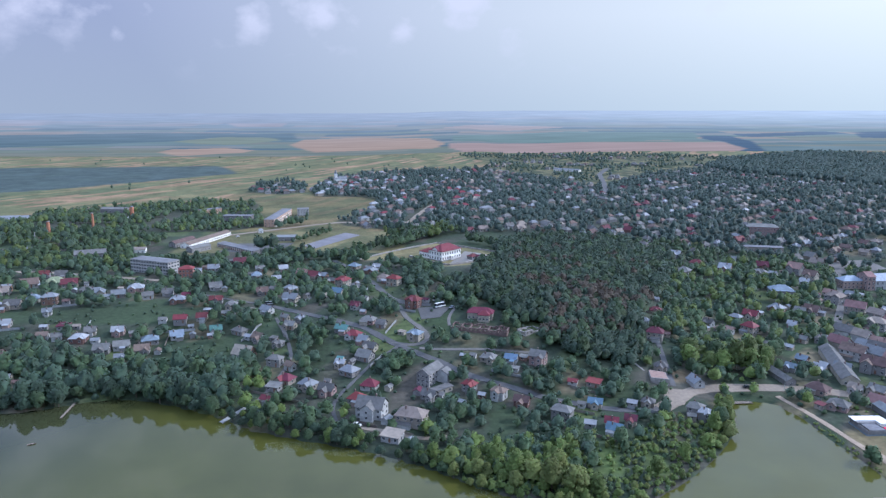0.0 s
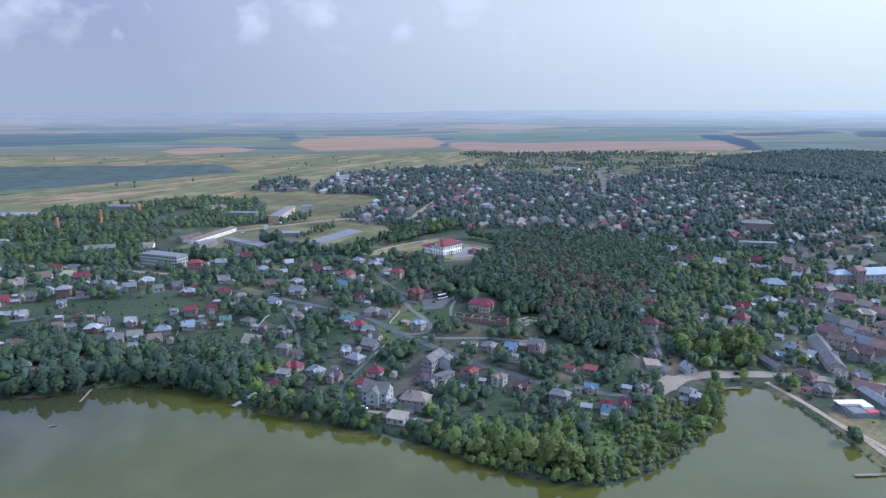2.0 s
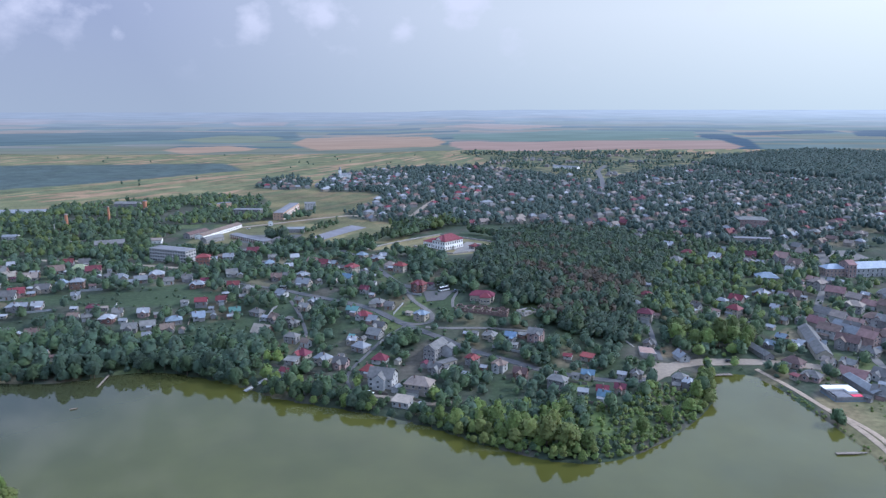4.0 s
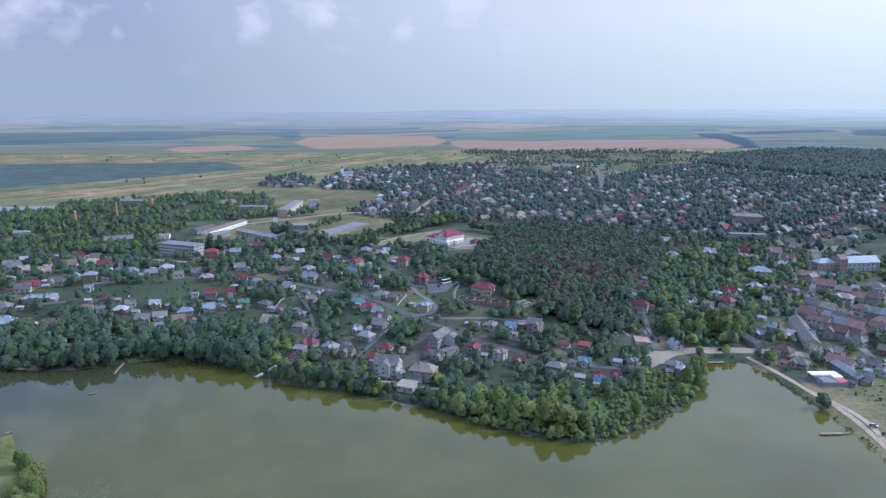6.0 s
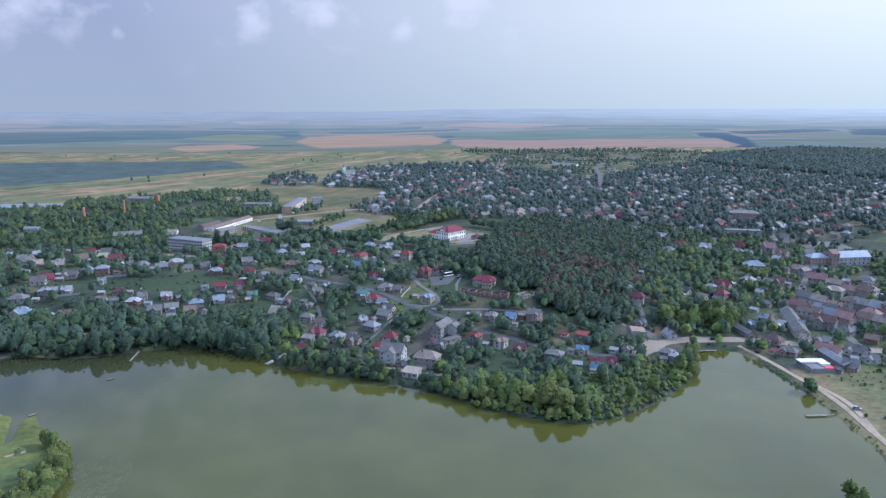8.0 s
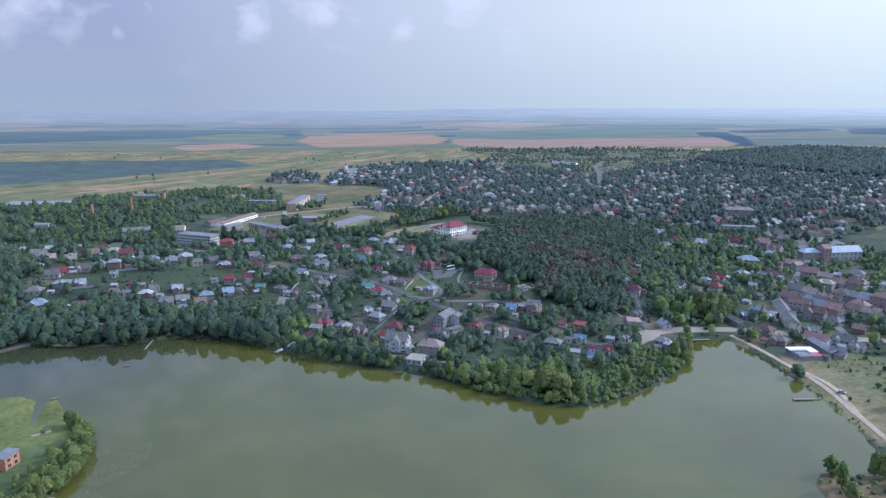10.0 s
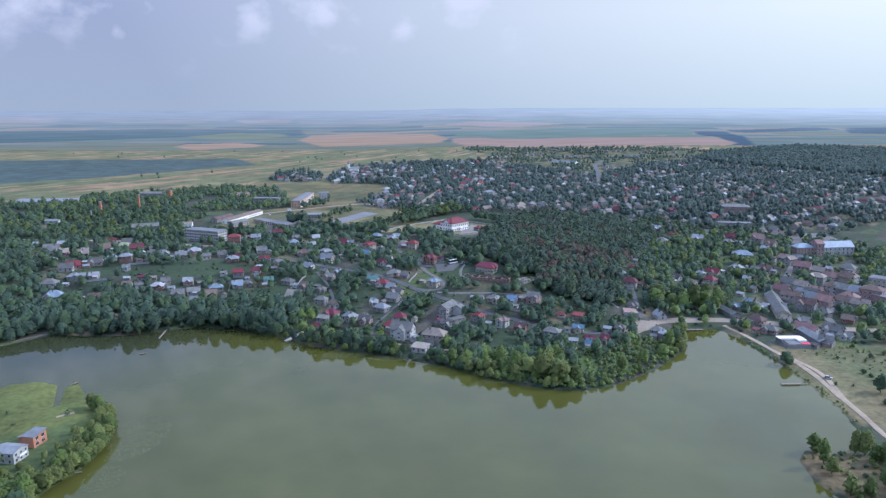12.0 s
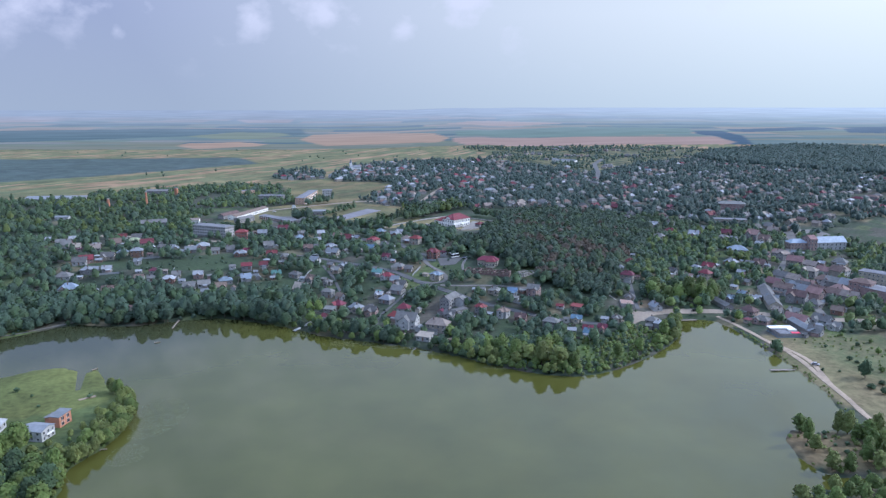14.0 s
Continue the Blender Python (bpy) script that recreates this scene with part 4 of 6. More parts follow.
for street in (WEST_LOW, WEST_MID_A, WEST_MID_B, WEST_HIGH, MIDDLE_LOW, SHORE_WEST, MIDDLE_HIGH, CENTRE, SHORE_EAST, TOWN_LOW, TOWN_MID, TOWN_HIGH):
    for x, y, w, roof, kind, storeys in street:
        w *= (0.84 if x < -130 else 0.92) if w > 5.5 else 1
        turn = 15 if x < -130 else -24 if x < 160 else -50
        house(x, y, w, roof, kind, storeys, turn + rng.uniform(-9, 9), rng)
# sheds and summer kitchens behind the houses
rng = random.Random(15)
for x, y, r in list(BUILT):
    if r < 4.5 or rng.random() < 0.3:
        continue
    a, far = radians(rng.choice((20, 160, 200, 340)) + rng.uniform(-25, 25)), r + rng.uniform(3.0, 5.5)
    sx, sy = x + far * math.cos(a), y + far * math.sin(a)
    if shore(sx, sy) > 6 and all(math.hypot(sx - bx, sy - by) > br + 2.4 for bx, by, br in BUILT) and all(min(math.hypot(sx - px, sy - py) for px, py in pts) > width / 2 + 2.5 for pts, width in ROADS):
        house(sx, sy, rng.uniform(3.2, 5.0), rng.choice(("grey", "grey", "silver", "brown", "beige", "maroon", "white")), rng.choice(("gable", "gable", "shed")), 1,
              (15 if x < -130 else -24 if x < 160 else -50) + rng.choice((0, 90)) + rng.uniform(-8, 8), rng)

# ---- large and single buildings ----
def block(name, x, y, z, rot, w, d, storeys, step, wall, roof_kind, roof, rise, label, category, nx=0, ny=0, group="", over=0.4, first=0.9, win=None):
    """A building whose front left corner stands at x, y; its windows on the front and both ends."""
    ob = thing(name, x, y, z, rot, label, category, group)
    mid = pose(w / 2, d / 2, 0)
    h = storeys * step + 0.4
    part("wall", wall_mesh(w, d, h, rise, roof_kind, wall), ob, at=mid)
    part("roof", roof_mesh(w, d, rise, roof_kind, roof, over), ob, at=mid @ pose(0, 0, h))
    mesh = win or WINDOW
    for s in range(storeys):
        for i in range(nx):
            part("window", mesh, ob, at=pose(w * (i + 0.5) / nx, 0, first + s * step))
        for i in range(ny):
            part("window", mesh, ob, at=pose(0, d * (i + 0.5) / ny, first + s * step, 0, 0, -90))
            part("window", mesh, ob, at=pose(w, d * (i + 0.5) / ny, first + s * step, 0, 0, 90))
    c, s = math.cos(radians(rot)), math.sin(radians(rot))
    n = max(1, round(w / d))
    for i in range(n):
        u = w * (i + 0.5) / n
        BUILT.append((x + c * u - s * d / 2, y + s * u + c * d / 2, max(w / n, d) * 0.62))
    return ob


TALL_WINDOW = window_mesh(1.3, 2.1)
WIDE_WINDOW = window_mesh(2.1, 1.7)
ORANGE = surface("orange_plaster", (0.45, 0.31, 0.22), 0.9, stain=0.15)
PALE = surface("pale_panel", (0.4, 0.39, 0.37), 0.9, stain=0.12)
FLAT = surface("bitumen_roof", (0.16, 0.16, 0.17), 0.9, stain=0.12, vary=0.35)
WHITE = surface("white_wash", (0.78, 0.77, 0.73), 0.9, stain=0.2)
STONE = surface("grey_stone", (0.3, 0.28, 0.26), 0.95, stain=0.3, vary=0.35)
REDPAVE = surface("red_paving", (0.27, 0.18, 0.145), 0.9, stain=0.2)

# palace on the castle hill, with its wing, pediment and terrace
palace = block("palace", -1, 586, 19.9, 46, 24, 16, 2, 4.0, WHITE, "hip", ROOF["red"], 4.8, "white two-storey palace with a high red hipped roof", "palace", 8, 5, over=0.7, first=1.1, win=TALL_WINDOW)
part("wing", wall_mesh(12, 13, 5.2, 2.5, "hip", WHITE), palace, "white single-storey wing", pose(7.0, 22.4, 0))
part("wing_roof", roof_mesh(12, 13, 3.0, "hip", ROOF["red"], 0.5), palace, at=pose(7.0, 22.4, 5.2))
for i in range(4):
    part("window", TALL_WINDOW, palace, at=pose(1.0, 17.6 + 3.1 * i, 1.4, 0, 0, -90))
v, q = boxes((-0.4, -3.5, 7.6, 1.0, 3.5, 8.9))
v += [(-0.4, 0, 11.6), (1.0, 0, 11.6)]
q += [(4, 8, 7), (5, 6, 9)]
part("pediment", mesh_of("pediment", v, q, WHITE), palace, at=pose(0, 8, 0))
v = [(-0.7, -4.0, 8.8), (-0.7, 0, 12.0), (-0.7, 4.0, 8.8), (6, -4.0, 8.8), (6, 0, 12.0), (6, 4.0, 8.8), (-0.7, -4.0, 8.6), (-0.7, 0, 11.8), (-0.7, 4.0, 8.6), (6, -4.0, 8.6), (6, 0, 11.8), (6, 4.0, 8.6)]
part("pediment_roof", mesh_of("pediment_roof", v, [(0, 3, 4, 1), (1, 4, 5, 2), (6, 7, 10, 9), (7, 8, 11, 10), (0, 1, 7, 6), (1, 2, 8, 7)], ROOF["red"]), palace, at=pose(0, 8, 0))
part("plinth", mesh_of("plinth", *boxes((-0.25, -0.25, -1.2, 24.25, 16.25, 0.7)), STONE), palace, "grey stone plinth")
part("porch_floor", mesh_of("porch_floor", *boxes((10.0, -2.4, -1, 14.0, 0, 0.3)), STONE), palace)
part("porch_roof", mesh_of("porch_roof", *boxes((10.0, -2.3, 3.4, 14.0, 0, 3.8)), WHITE), palace)
COLUMN = mesh_of("column", *tube(0.2, 0.17, 0.3, 3.4, 10), WHITE)
for a in (10.3, 11.5, 12.5, 13.7):
    part("column", COLUMN, palace, at=pose(a, -2.0, 0))
pad("pavement", [(6, 578), (24, 588), (46, 616), (20, 630)], PAVING, "pale paved castle court", "courtyard", 0.3)
house(26, 597, 8, "maroon", "hip", 1, 46, random.Random(4), 2, 6, "gatehouse", "castle outbuildings")


def low_wall(name, line, height, thick, material, label, category="wall"):
    verts, faces = [], []
    pts = []
    for (ax, ay), (bx, by) in zip(line, line[1:]):
        n = max(1, int(math.hypot(bx - ax, by - ay) / 4))
        pts += [(ax + (bx - ax) * k / n, ay + (by - ay) * k / n) for k in range(n)]
    pts.append(line[-1])
    for k, (x, y) in enumerate(pts):
        (ax, ay), (bx, by) = pts[max(0, k - 1)], pts[min(len(pts) - 1, k + 1)]
        d = math.hypot(bx - ax, by - ay)
        nx, ny, z = -(by - ay) / d * thick / 2, (bx - ax) / d * thick / 2, ground_z(x, y)
        verts += [(x + nx, y + ny, z - 1.5), (x + nx, y + ny, z + height), (x - nx, y - ny, z + height), (x - nx, y - ny, z - 1.5)]
    for k in range(len(pts) - 1):
        faces += [(4 * k + j, 4 * k + j + 1, 4 * k + j + 5, 4 * k + j + 4) for j in range(3)]
    n = 4 * (len(pts) - 1)
    faces += [(0, 3, 2, 1), (n, n + 1, n + 2, n + 3)]
    return tagged(new(name, mesh_of(name, verts, faces, material)), label, category, kind="structure")


low_wall("castle_wall", [(-30, 607), (-22, 596), (-4, 576), (6, 571), (20, 580), (28, 588)], 1.4, 0.8, STONE, "pale stone rampart below the palace")
low_wall("castle_wall", [(-78, 606), (-60, 632), (-30, 668), (-6, 692)], 1.2, 0.6, STONE, "weathered stone rampart round the castle meadow")
low_wall("castle_wall", [(-6, 692), (14, 676), (40, 652), (64, 632)], 1.2, 0.6, STONE, "weathered stone rampart behind the palace")

block("school", -260.5, 565.7, 15.4, -22, 40, 13, 4, 2.75, PALE, "hip", surface("grey_felt", (0.17, 0.17, 0.175), 0.9, stain=0.12), 1.2, "pale four-storey school with rows of windows", "school", 14, 4, over=0.3, win=window_mesh(2.0, 1.7))
block("red_block", -210, 537, 15.2, 10, 11, 9, 3, 2.9, BRICK, "hip", ROOF["red"], 2.2, "orange-red brick three-storey house", "house", 4, 3)
block("barracks", -247, 664, 15.2, 76, 76, 10, 1, 3.6, WHITE, "gable", ROOF["brown"], 2.0, "long whitewashed barracks with a brown gabled roof", "barracks", 22, 2)
block("workshop", -236, 641, 15.4, 58, 22, 9, 1, 4.0, WALL[2], "gable", ROOF["grey"], 2.0, "grey gabled workshop shed", "workshop", 5, 2)
block("storehouse", -262, 668, 15.2, 70, 30, 8, 1, 4.0, WALL[2], "gable", ROOF["brown"], 2.4, "old storehouse with a brown roof", "shed", 6, 1)
garage = block("garage_row", -223, 674, 15.1, -41, 61, 8, 1, 3.6, WALL[2], "shed", FLAT, 2.0, "long grey garage row with pale posts", "garages")
for i in range(17):
    part("post", mesh_of("post", *boxes((-0.3, -0.25, 0, 0.3, 0.0, 3.9)), WHITE) if i == 0 else bpy.data.meshes["post"], garage, at=pose(1.5 + 3.6 * i, 0, 0))
    if i:
        part("garage_door", mesh_of("garage_door", *boxes((-1.2, -0.08, 0, 1.2, 0.02, 2.8)), DOOR) if i == 1 else bpy.data.meshes["garage_door"], garage, at=pose(-0.3 + 3.6 * i, 0, 0))
flats = block("apartment_block", -193, 786, 15.3, 89, 88, 12, 3, 3.0, ORANGE, "hip", FLAT, 0.8, "long three-storey orange apartment block", "apartment block", 24, 3, over=0.2)
BALCONY = mesh_of("balcony", *boxes((0, -1.1, 0, 3.5, 0, 1.0)), WHITE)
for s in range(3):
    for k in range(8):
        part("balcony", BALCONY, flats, at=pose(4 + 10 * k, 0, 0.3 + 3.0 * s))
block("apartment_block", -184, 870, 15.3, 10, 14, 12, 3, 3.0, WALL[1], "hip", FLAT, 0.8, "small white three-storey block", "apartment block", 4, 3, over=0.2)
block("grey_hall", -171, 701, 15.3, 5, 19, 11, 1, 4.0, WALL[2], "shed", ROOF["silver"], 1.6, "low hall with a pale sheet roof", "hall", 5, 2)
block("kiosk", -201, 748, 15.3, 20, 4.5, 4, 1, 3.6, WHITE, "hip", ROOF["white"], 1.2, "small white roadside kiosk", "kiosk", 1, 1)
block("glasshouse", -580, 818, 14.8, 6, 78, 34, 1, 3.2, PALE, "gable", ROOF["silver"], 2.5, "wide low greenhouse with a pale roof", "greenhouse", 14, 3)
block("farm_hall", -332, 612, 15.0, 24, 26, 13, 1, 4.6, WALL[2], "gable", ROOF["grey"], 3.0, "grey farm hall with a gabled sheet roof", "hall", 5, 2)
block("farm_shed", -396, 646, 15.1, 4, 21, 7, 1, 3.2, WALL[1], "gable", ROOF["silver"], 1.4, "long pale shed among trees", "shed", 5, 1)
block("farm_shed", -452, 663, 15.1, 4, 15, 7, 1, 3.2, WALL[1], "gable", ROOF["silver"], 1.4, "pale shed among trees", "shed", 4, 1)
block("farm_shed", -504, 895, 14.9, 14, 10, 6, 1, 3.4, WHITE, "gable", ROOF["white"], 1.6, "white farm shed beside the fields", "shed", 3, 1)
block("farm_shed", -486, 900, 14.9, 20, 20, 7, 1, 3.4, ORANGE, "gable", ROOF["beige"], 1.8, "tan farm shed beside the fields", "shed", 5, 1)
block("farm_hall", -450, 905, 14.9, -4, 34, 12, 1, 4.2, WALL[2], "gable", ROOF["grey"], 2.2, "grey farm hall beside the fields", "hall", 6, 2)
block("boiler_house", -297, 640, 15.0, 10, 16, 8, 1, 3.6, WHITE, "gable", ROOF["beige"], 1.8, "white boiler house among trees", "boiler house", 4, 2)

block("depot", -306.0, 877.1, 15.3, 47, 27, 11, 2, 3.2, ORANGE, "hip", FLAT, 0.8, "tan two-storey depot among the trees", "depot", 8, 2)
block("depot", -264.4, 826.6, 16.0, -3, 34, 12, 2, 3.2, WALL[2], "hip", FLAT, 0.8, "grey two-storey depot with pale upper walls", "depot", 10, 3)
church = block("church", -198.4, 1278.4, 14.2, 20, 22, 10, 1, 7.0, WHITE, "gable", ROOF["silver"], 4.0, "white church with a tall bell tower beyond the fields", "church", 5, 2, win=TALL_WINDOW)
part("tower", wall_mesh(5, 5, 17, 0, "hip", WHITE), church, at=pose(2.5, 5, 0))
part("spire", mesh_of("spire", *tube(3.2, 0.15, 17, 24, 8), ROOF["silver"]), church, at=pose(2.5, 5, 0))

CLAY = surface("orange_brick", (0.42, 0.19, 0.11), 0.9, stain=0.3, grain=2.0)
tower = thing("water_tower", -383, 848, 15.0, 0, "red brick water tower with a pale base", "water tower")
part("shaft", mesh_of("shaft", *tube(2.3, 2.2, 0, 15.2, 12), CLAY), tower)
part("tank_band", mesh_of("tank_band", *tube(2.55, 2.55, 11, 15.6, 12), CLAY), tower)
part("cap", mesh_of("cap", *tube(2.7, 0.5, 15.6, 16.8, 12), FLAT), tower)
part("base_house", mesh_of("base_house", *boxes((-5.5, -2.4, -1, -1.5, 2.4, 3.2)), WHITE), tower)
for x, y, h, r, words in ((-390, 765, 20, 1.5, "tall tapered red brick factory chimney"), (-431, 749, 13.5, 2.1, "short stout red brick chimney"), (-419, 702, 9.5, 0.55, "thin grey boiler chimney")):
    stack = thing("factory_chimney", x, y, ground_z(x, y), 0, words, "chimney", "factory chimneys")
    part("stack", mesh_of("stack", *tube(r, r * 0.7, -0.5, h, 12), CLAY if r > 1 else CONCRETE), stack)
    part("rim", mesh_of("rim", *tube(r * 0.82, r * 0.82, h - 0.9, h, 12), CONCRETE), stack)
    BUILT.append((x, y, 4))

# lodge, ruined barrack and ruined shed below the wood
lodge = block("lodge", 15.5, 427, 17.4, -12, 16, 8, 1, 4.2, WALL[0], "hip", ROOF["red"], 2.8, "cream lodge with a red hipped roof", "lodge", 6, 3, over=0.6)
part("bay", wall_mesh(7, 4, 4.4, 2, "hip", WALL[0]), lodge, at=pose(11, -1.6, 0))
part("bay_roof", roof_mesh(7, 5.5, 2.3, "hip", ROOF["red"], 0.5), lodge, at=pose(11, -0.9, 4.4))
for i in range(3):
    part("window", WINDOW, lodge, at=pose(8.8 + 2.2 * i, -3.6, 1.1))
part("stair", mesh_of("stair", *boxes(*[(6.6 - 0.0, -2.4 + 0.4 * k, -1.0, 7.4, 0, 0.2 * k) for k in range(5)]), STONE), lodge)


def ruin(x, y, rot, w, d, height, bays, material, seed, label):
    """Roofless walls with uneven tops, window gaps and cross walls."""
    r = random.Random(seed)
    ob = thing("ruined_building", x, y, ground_z(x, y) - 0.3, rot, label, "ruin")
    def run(name, ax, ay, bx, by, n):
        along_x = abs(bx - ax) > abs(by - ay)
        for k in range(n):
            u0, u1 = k / n, (k + 1) / n
            hh, items = height * r.uniform(0.6, 1.0), []
            for c0, c1, z0, z1 in ((0, 0.3, -1, hh), (0.3, 0.7, -1, min(hh, 1.1)), (0.3, 0.7, hh * 0.75, hh), (0.7, 1, -1, hh)):
                a, b = u0 + (u1 - u0) * c0, u0 + (u1 - u0) * c1
                items.append((ax + (bx - ax) * a, ay - 0.3, z0, ax + (bx - ax) * b, ay + 0.3, z1) if along_x else (ax - 0.3, ay + (by - ay) * a, z0, ax + 0.3, ay + (by - ay) * b, z1))
            part(name, mesh_of(name, *boxes(*items), material), ob)
    run("front_wall", 0, 0, w, 0, bays)
    run("back_wall", 0, d, w, d, bays)
    for k in range(bays // 2 + 1):
        run("cross_wall", w * k / (bays // 2), 0.3, w * k / (bays // 2), d - 0.3, 2)
    part("rubble", mesh_of("rubble", *boxes(*[(u, v, -0.6, u + r.uniform(0.6, 2), v + r.uniform(0.6, 2), r.uniform(0.3, 0.9)) for u, v in [(r.uniform(0.5, w - 2), r.uniform(0.5, d - 2.5)) for _ in range(30)]]), material), ob)
    BUILT.extend((x + math.cos(radians(rot)) * u, y + math.sin(radians(rot)) * u + d / 2, d * 0.7) for u in range(3, int(w), 6))


ruin(5, 413, -17, 35, 8, 3.4, 12, surface("weathered_brick", (0.165, 0.115, 0.1), 0.95, stain=0.4, vary=0.35), 1, "roofless red brick barrack ruin")
ruin(50, 404, 38, 13, 7, 3.6, 4, STONE, 2, "roofless grey stone ruin beside the wood")

# three-storey house above the shore with its yard sheds
tall = block("villa", -7.5, 348, 3.2, 62, 16, 7.5, 3, 2.45, WALL[2], "gable", ROOF["grey"], 2.6, "grey three-storey villa with a gabled sheet roof", "villa", 5, 3)
part("stair_block", wall_mesh(6, 7, 6.6, 2.0, "gable", WALL[1]), tall, at=pose(11.5, -3.2, 0))
part("stair_roof", roof_mesh(6, 7, 2.0, "gable", ROOF["grey"], 0.3), tall, at=pose(11.5, -3.2, 6.6))
block("yard_shed", -4, 338, 3.0, 40, 12, 4, 1, 2.6, WALL[0], "shed", ROOF["grey"], 1.2, "low grey yard shed beside the villa", "shed", 3, 1)

# terrace above the junction
TERRACE = [(114.9, 367.7), (122.9, 364.1), (121.7, 351.9), (112.7, 354.5)]
terrace = tagged(new("terrace", mesh_of("terrace", [(x, y, 6.5) for x, y in TERRACE] + [(x, y, 0) for x, y in TERRACE], [(0, 3, 2, 1), (3, 7, 6, 2), (2, 6, 5, 1), (0, 4, 7, 3), (1, 5, 4, 0)], STONE)),
                 "grey stone retaining terrace above the junction", "terrace", kind="structure")
part("paving", mesh_of("paving", [(117.6 + (x - 117.6) * 0.95, 359.5 + (y - 359.5) * 0.95, 6.56) for x, y in TERRACE], [(0, 3, 2, 1)], REDPAVE), terrace, "faded red paving")
rail = [TERRACE[3], TERRACE[2], (TERRACE[2][0], TERRACE[2][1] + 0.35), (TERRACE[3][0], TERRACE[3][1] + 0.35)]
part("parapet", mesh_of("parapet", [(x, y, 6.4) for x, y in rail] + [(x, y, 7.2) for x, y in rail], boxes((0, 0, 0, 1, 1, 1))[1], STONE), terrace)
BUILT.append((117.5, 359, 8))

# pond-side shop with a white slab roof, grey court roof and red canopy
shop = thing("shop", 196, 297.5, 1.2, 2, "low shop with white slab roof and red canopy", "shop")
part("wall", mesh_of("wall", *boxes((0, 0, -1, 20, 0.3, 3.2), (0, 0, -1, 0.3, 17, 3.2), (0, 10, -1, 20, 17, 3.6), (19.7, 0, -1, 20, 17, 3.2), (12, 4, -1, 20, 10, 3.6)), WALL[2]), shop)
part("slab_roof", mesh_of("slab_roof", *boxes((-0.5, 12, 3.6, 20.5, 18, 4.1), (13.5, 7, 3.6, 20.5, 12, 4.1)), WHITE), shop, "white slab roof")
part("court_roof", mesh_of("court_roof", *boxes((2, 1, 2.9, 12.5, 11, 3.15)), FLAT), shop, "dark grey flat roof")
part("canopy", mesh_of("canopy", *boxes((12.8, 0.5, 3.2, 20.4, 6.5, 3.45)), surface("red_canvas", (0.6, 0.03, 0.08), 0.6)), shop, "bright red canopy")
shop.scale = (0.72, 0.8, 0.85)
part("fence", mesh_of("fence", *boxes((-0.8, -0.6, -1, 21, -0.5, 1.3), (-0.8, -0.6, -1, -0.7, 17, 1.3)), ROOF["blue"]), shop, "pale blue sheet fence")
BUILT += [(201, 302, 9), (210, 308, 10), (202, 312, 8)]

# monastery above the town, and long roofs between the old houses
SLATE = surface("blue_grey_sheet", (0.24, 0.29, 0.35), 0.55, 0.05, stain=0.15)
block("monastery", 350, 546, 5, 8, 31, 12, 2, 3.6, WALL[1], "gable", SLATE, 4.8, "pale monastery church with a blue-grey roof", "church", 7, 3, win=TALL_WINDOW)
block("monastery_wing", 326, 549, 5, 4, 17, 11, 2, 3.2, WALL[3], "hip", SLATE, 3.2, "pinkish monastery wing with a blue-grey roof", "monastery", 5, 3)
block("chapel", 343, 545, 5, 8, 7, 13, 3, 3.6, WALL[3], "gable", ROOF["pink"], 3.0, "pink gabled chapel beside a pale monastery church", "church", 2, 3, win=TALL_WINDOW)
block("town_school", 334, 752, 11.4, -14, 32, 12, 3, 3.5, WALL[3], "hip", ROOF["grey"], 3.0, "pinkish three-storey town school", "school", 10, 3)
block("market_hall", 300, 678, 9.8, -12, 36, 9, 1, 4.6, WALL[0], "hip", FLAT, 1.0, "long pale market hall", "hall", 12, 2)
block("cattle_barn", 238, 1503, 17, -42, 62, 11, 1, 3.6, WHITE, "gable", ROOF["silver"], 2.2, "long pale barn on the far slope", "barn", 12, 1)
block("long_shed", 192, 356, 1.4, 97, 25, 5.5, 1, 2.8, WALL[2], "gable", ROOF["grey"], 1.8, "long narrow grey shed beside the road", "shed", 7, 1)
block("long_house", 226, 355, 1.4, 74, 54, 9, 1, 3.2, WALL[0], "gable", ROOF["grey"], 3.0, "long old house with a dark sheet roof", "house", 12, 2)
block("long_shed", 223, 301, 1.2, 92, 26, 6.5, 1, 3.0, WALL[2], "gable", ROOF["silver"], 1.6, "long shed with a silvery roof", "shed", 6, 1)
row_rng = random.Random(17)
for x0, y0, turn, n in ((264, 384, 118, 4), (284, 374, 126, 4), (308, 398, 124, 3), (276, 418, 122, 3), (318, 452, 120, 3)):
    for k in range(n):
        u = 11.5 * k
        house(x0 + u * math.cos(radians(turn)), y0 + u * math.sin(radians(turn)), row_rng.uniform(9.5, 11.5), row_rng.choice(("brown", "grey", "beige", "grey", "grey", "silver", "pink")), "gable",
              row_rng.choice((1, 2, 2)), turn + row_rng.uniform(-3, 3), row_rng, row_rng.choice((0, 1, 3, 2)), 8.5, group="old town row")
block("office_block", 296, 398, 2.0, -48, 15, 12, 3, 3.3, WALL[3], "hip", ROOF["brown"], 2.5, "pinkish three-storey town block", "office block", 5, 4)
block("office_block", 322, 430, 2.4, -48, 22, 12, 3, 3.3, WALL[0], "hip", FLAT, 1.2, "cream three-storey town block", "office block", 7, 4)
block("department_store", 330, 372, 1.8, 120, 30, 16, 2, 3.8, WALL[3], "hip", FLAT, 0.8, "pinkish flat-roofed two-storey town store", "shop", 9, 4)
block("silver_hall", 258, 528, 4.6, -10, 17, 13, 1, 4.4, WALL[2], "hip", ROOF["blue"], 3.6, "grey hall with a pale blue hipped roof", "hall", 5, 3)

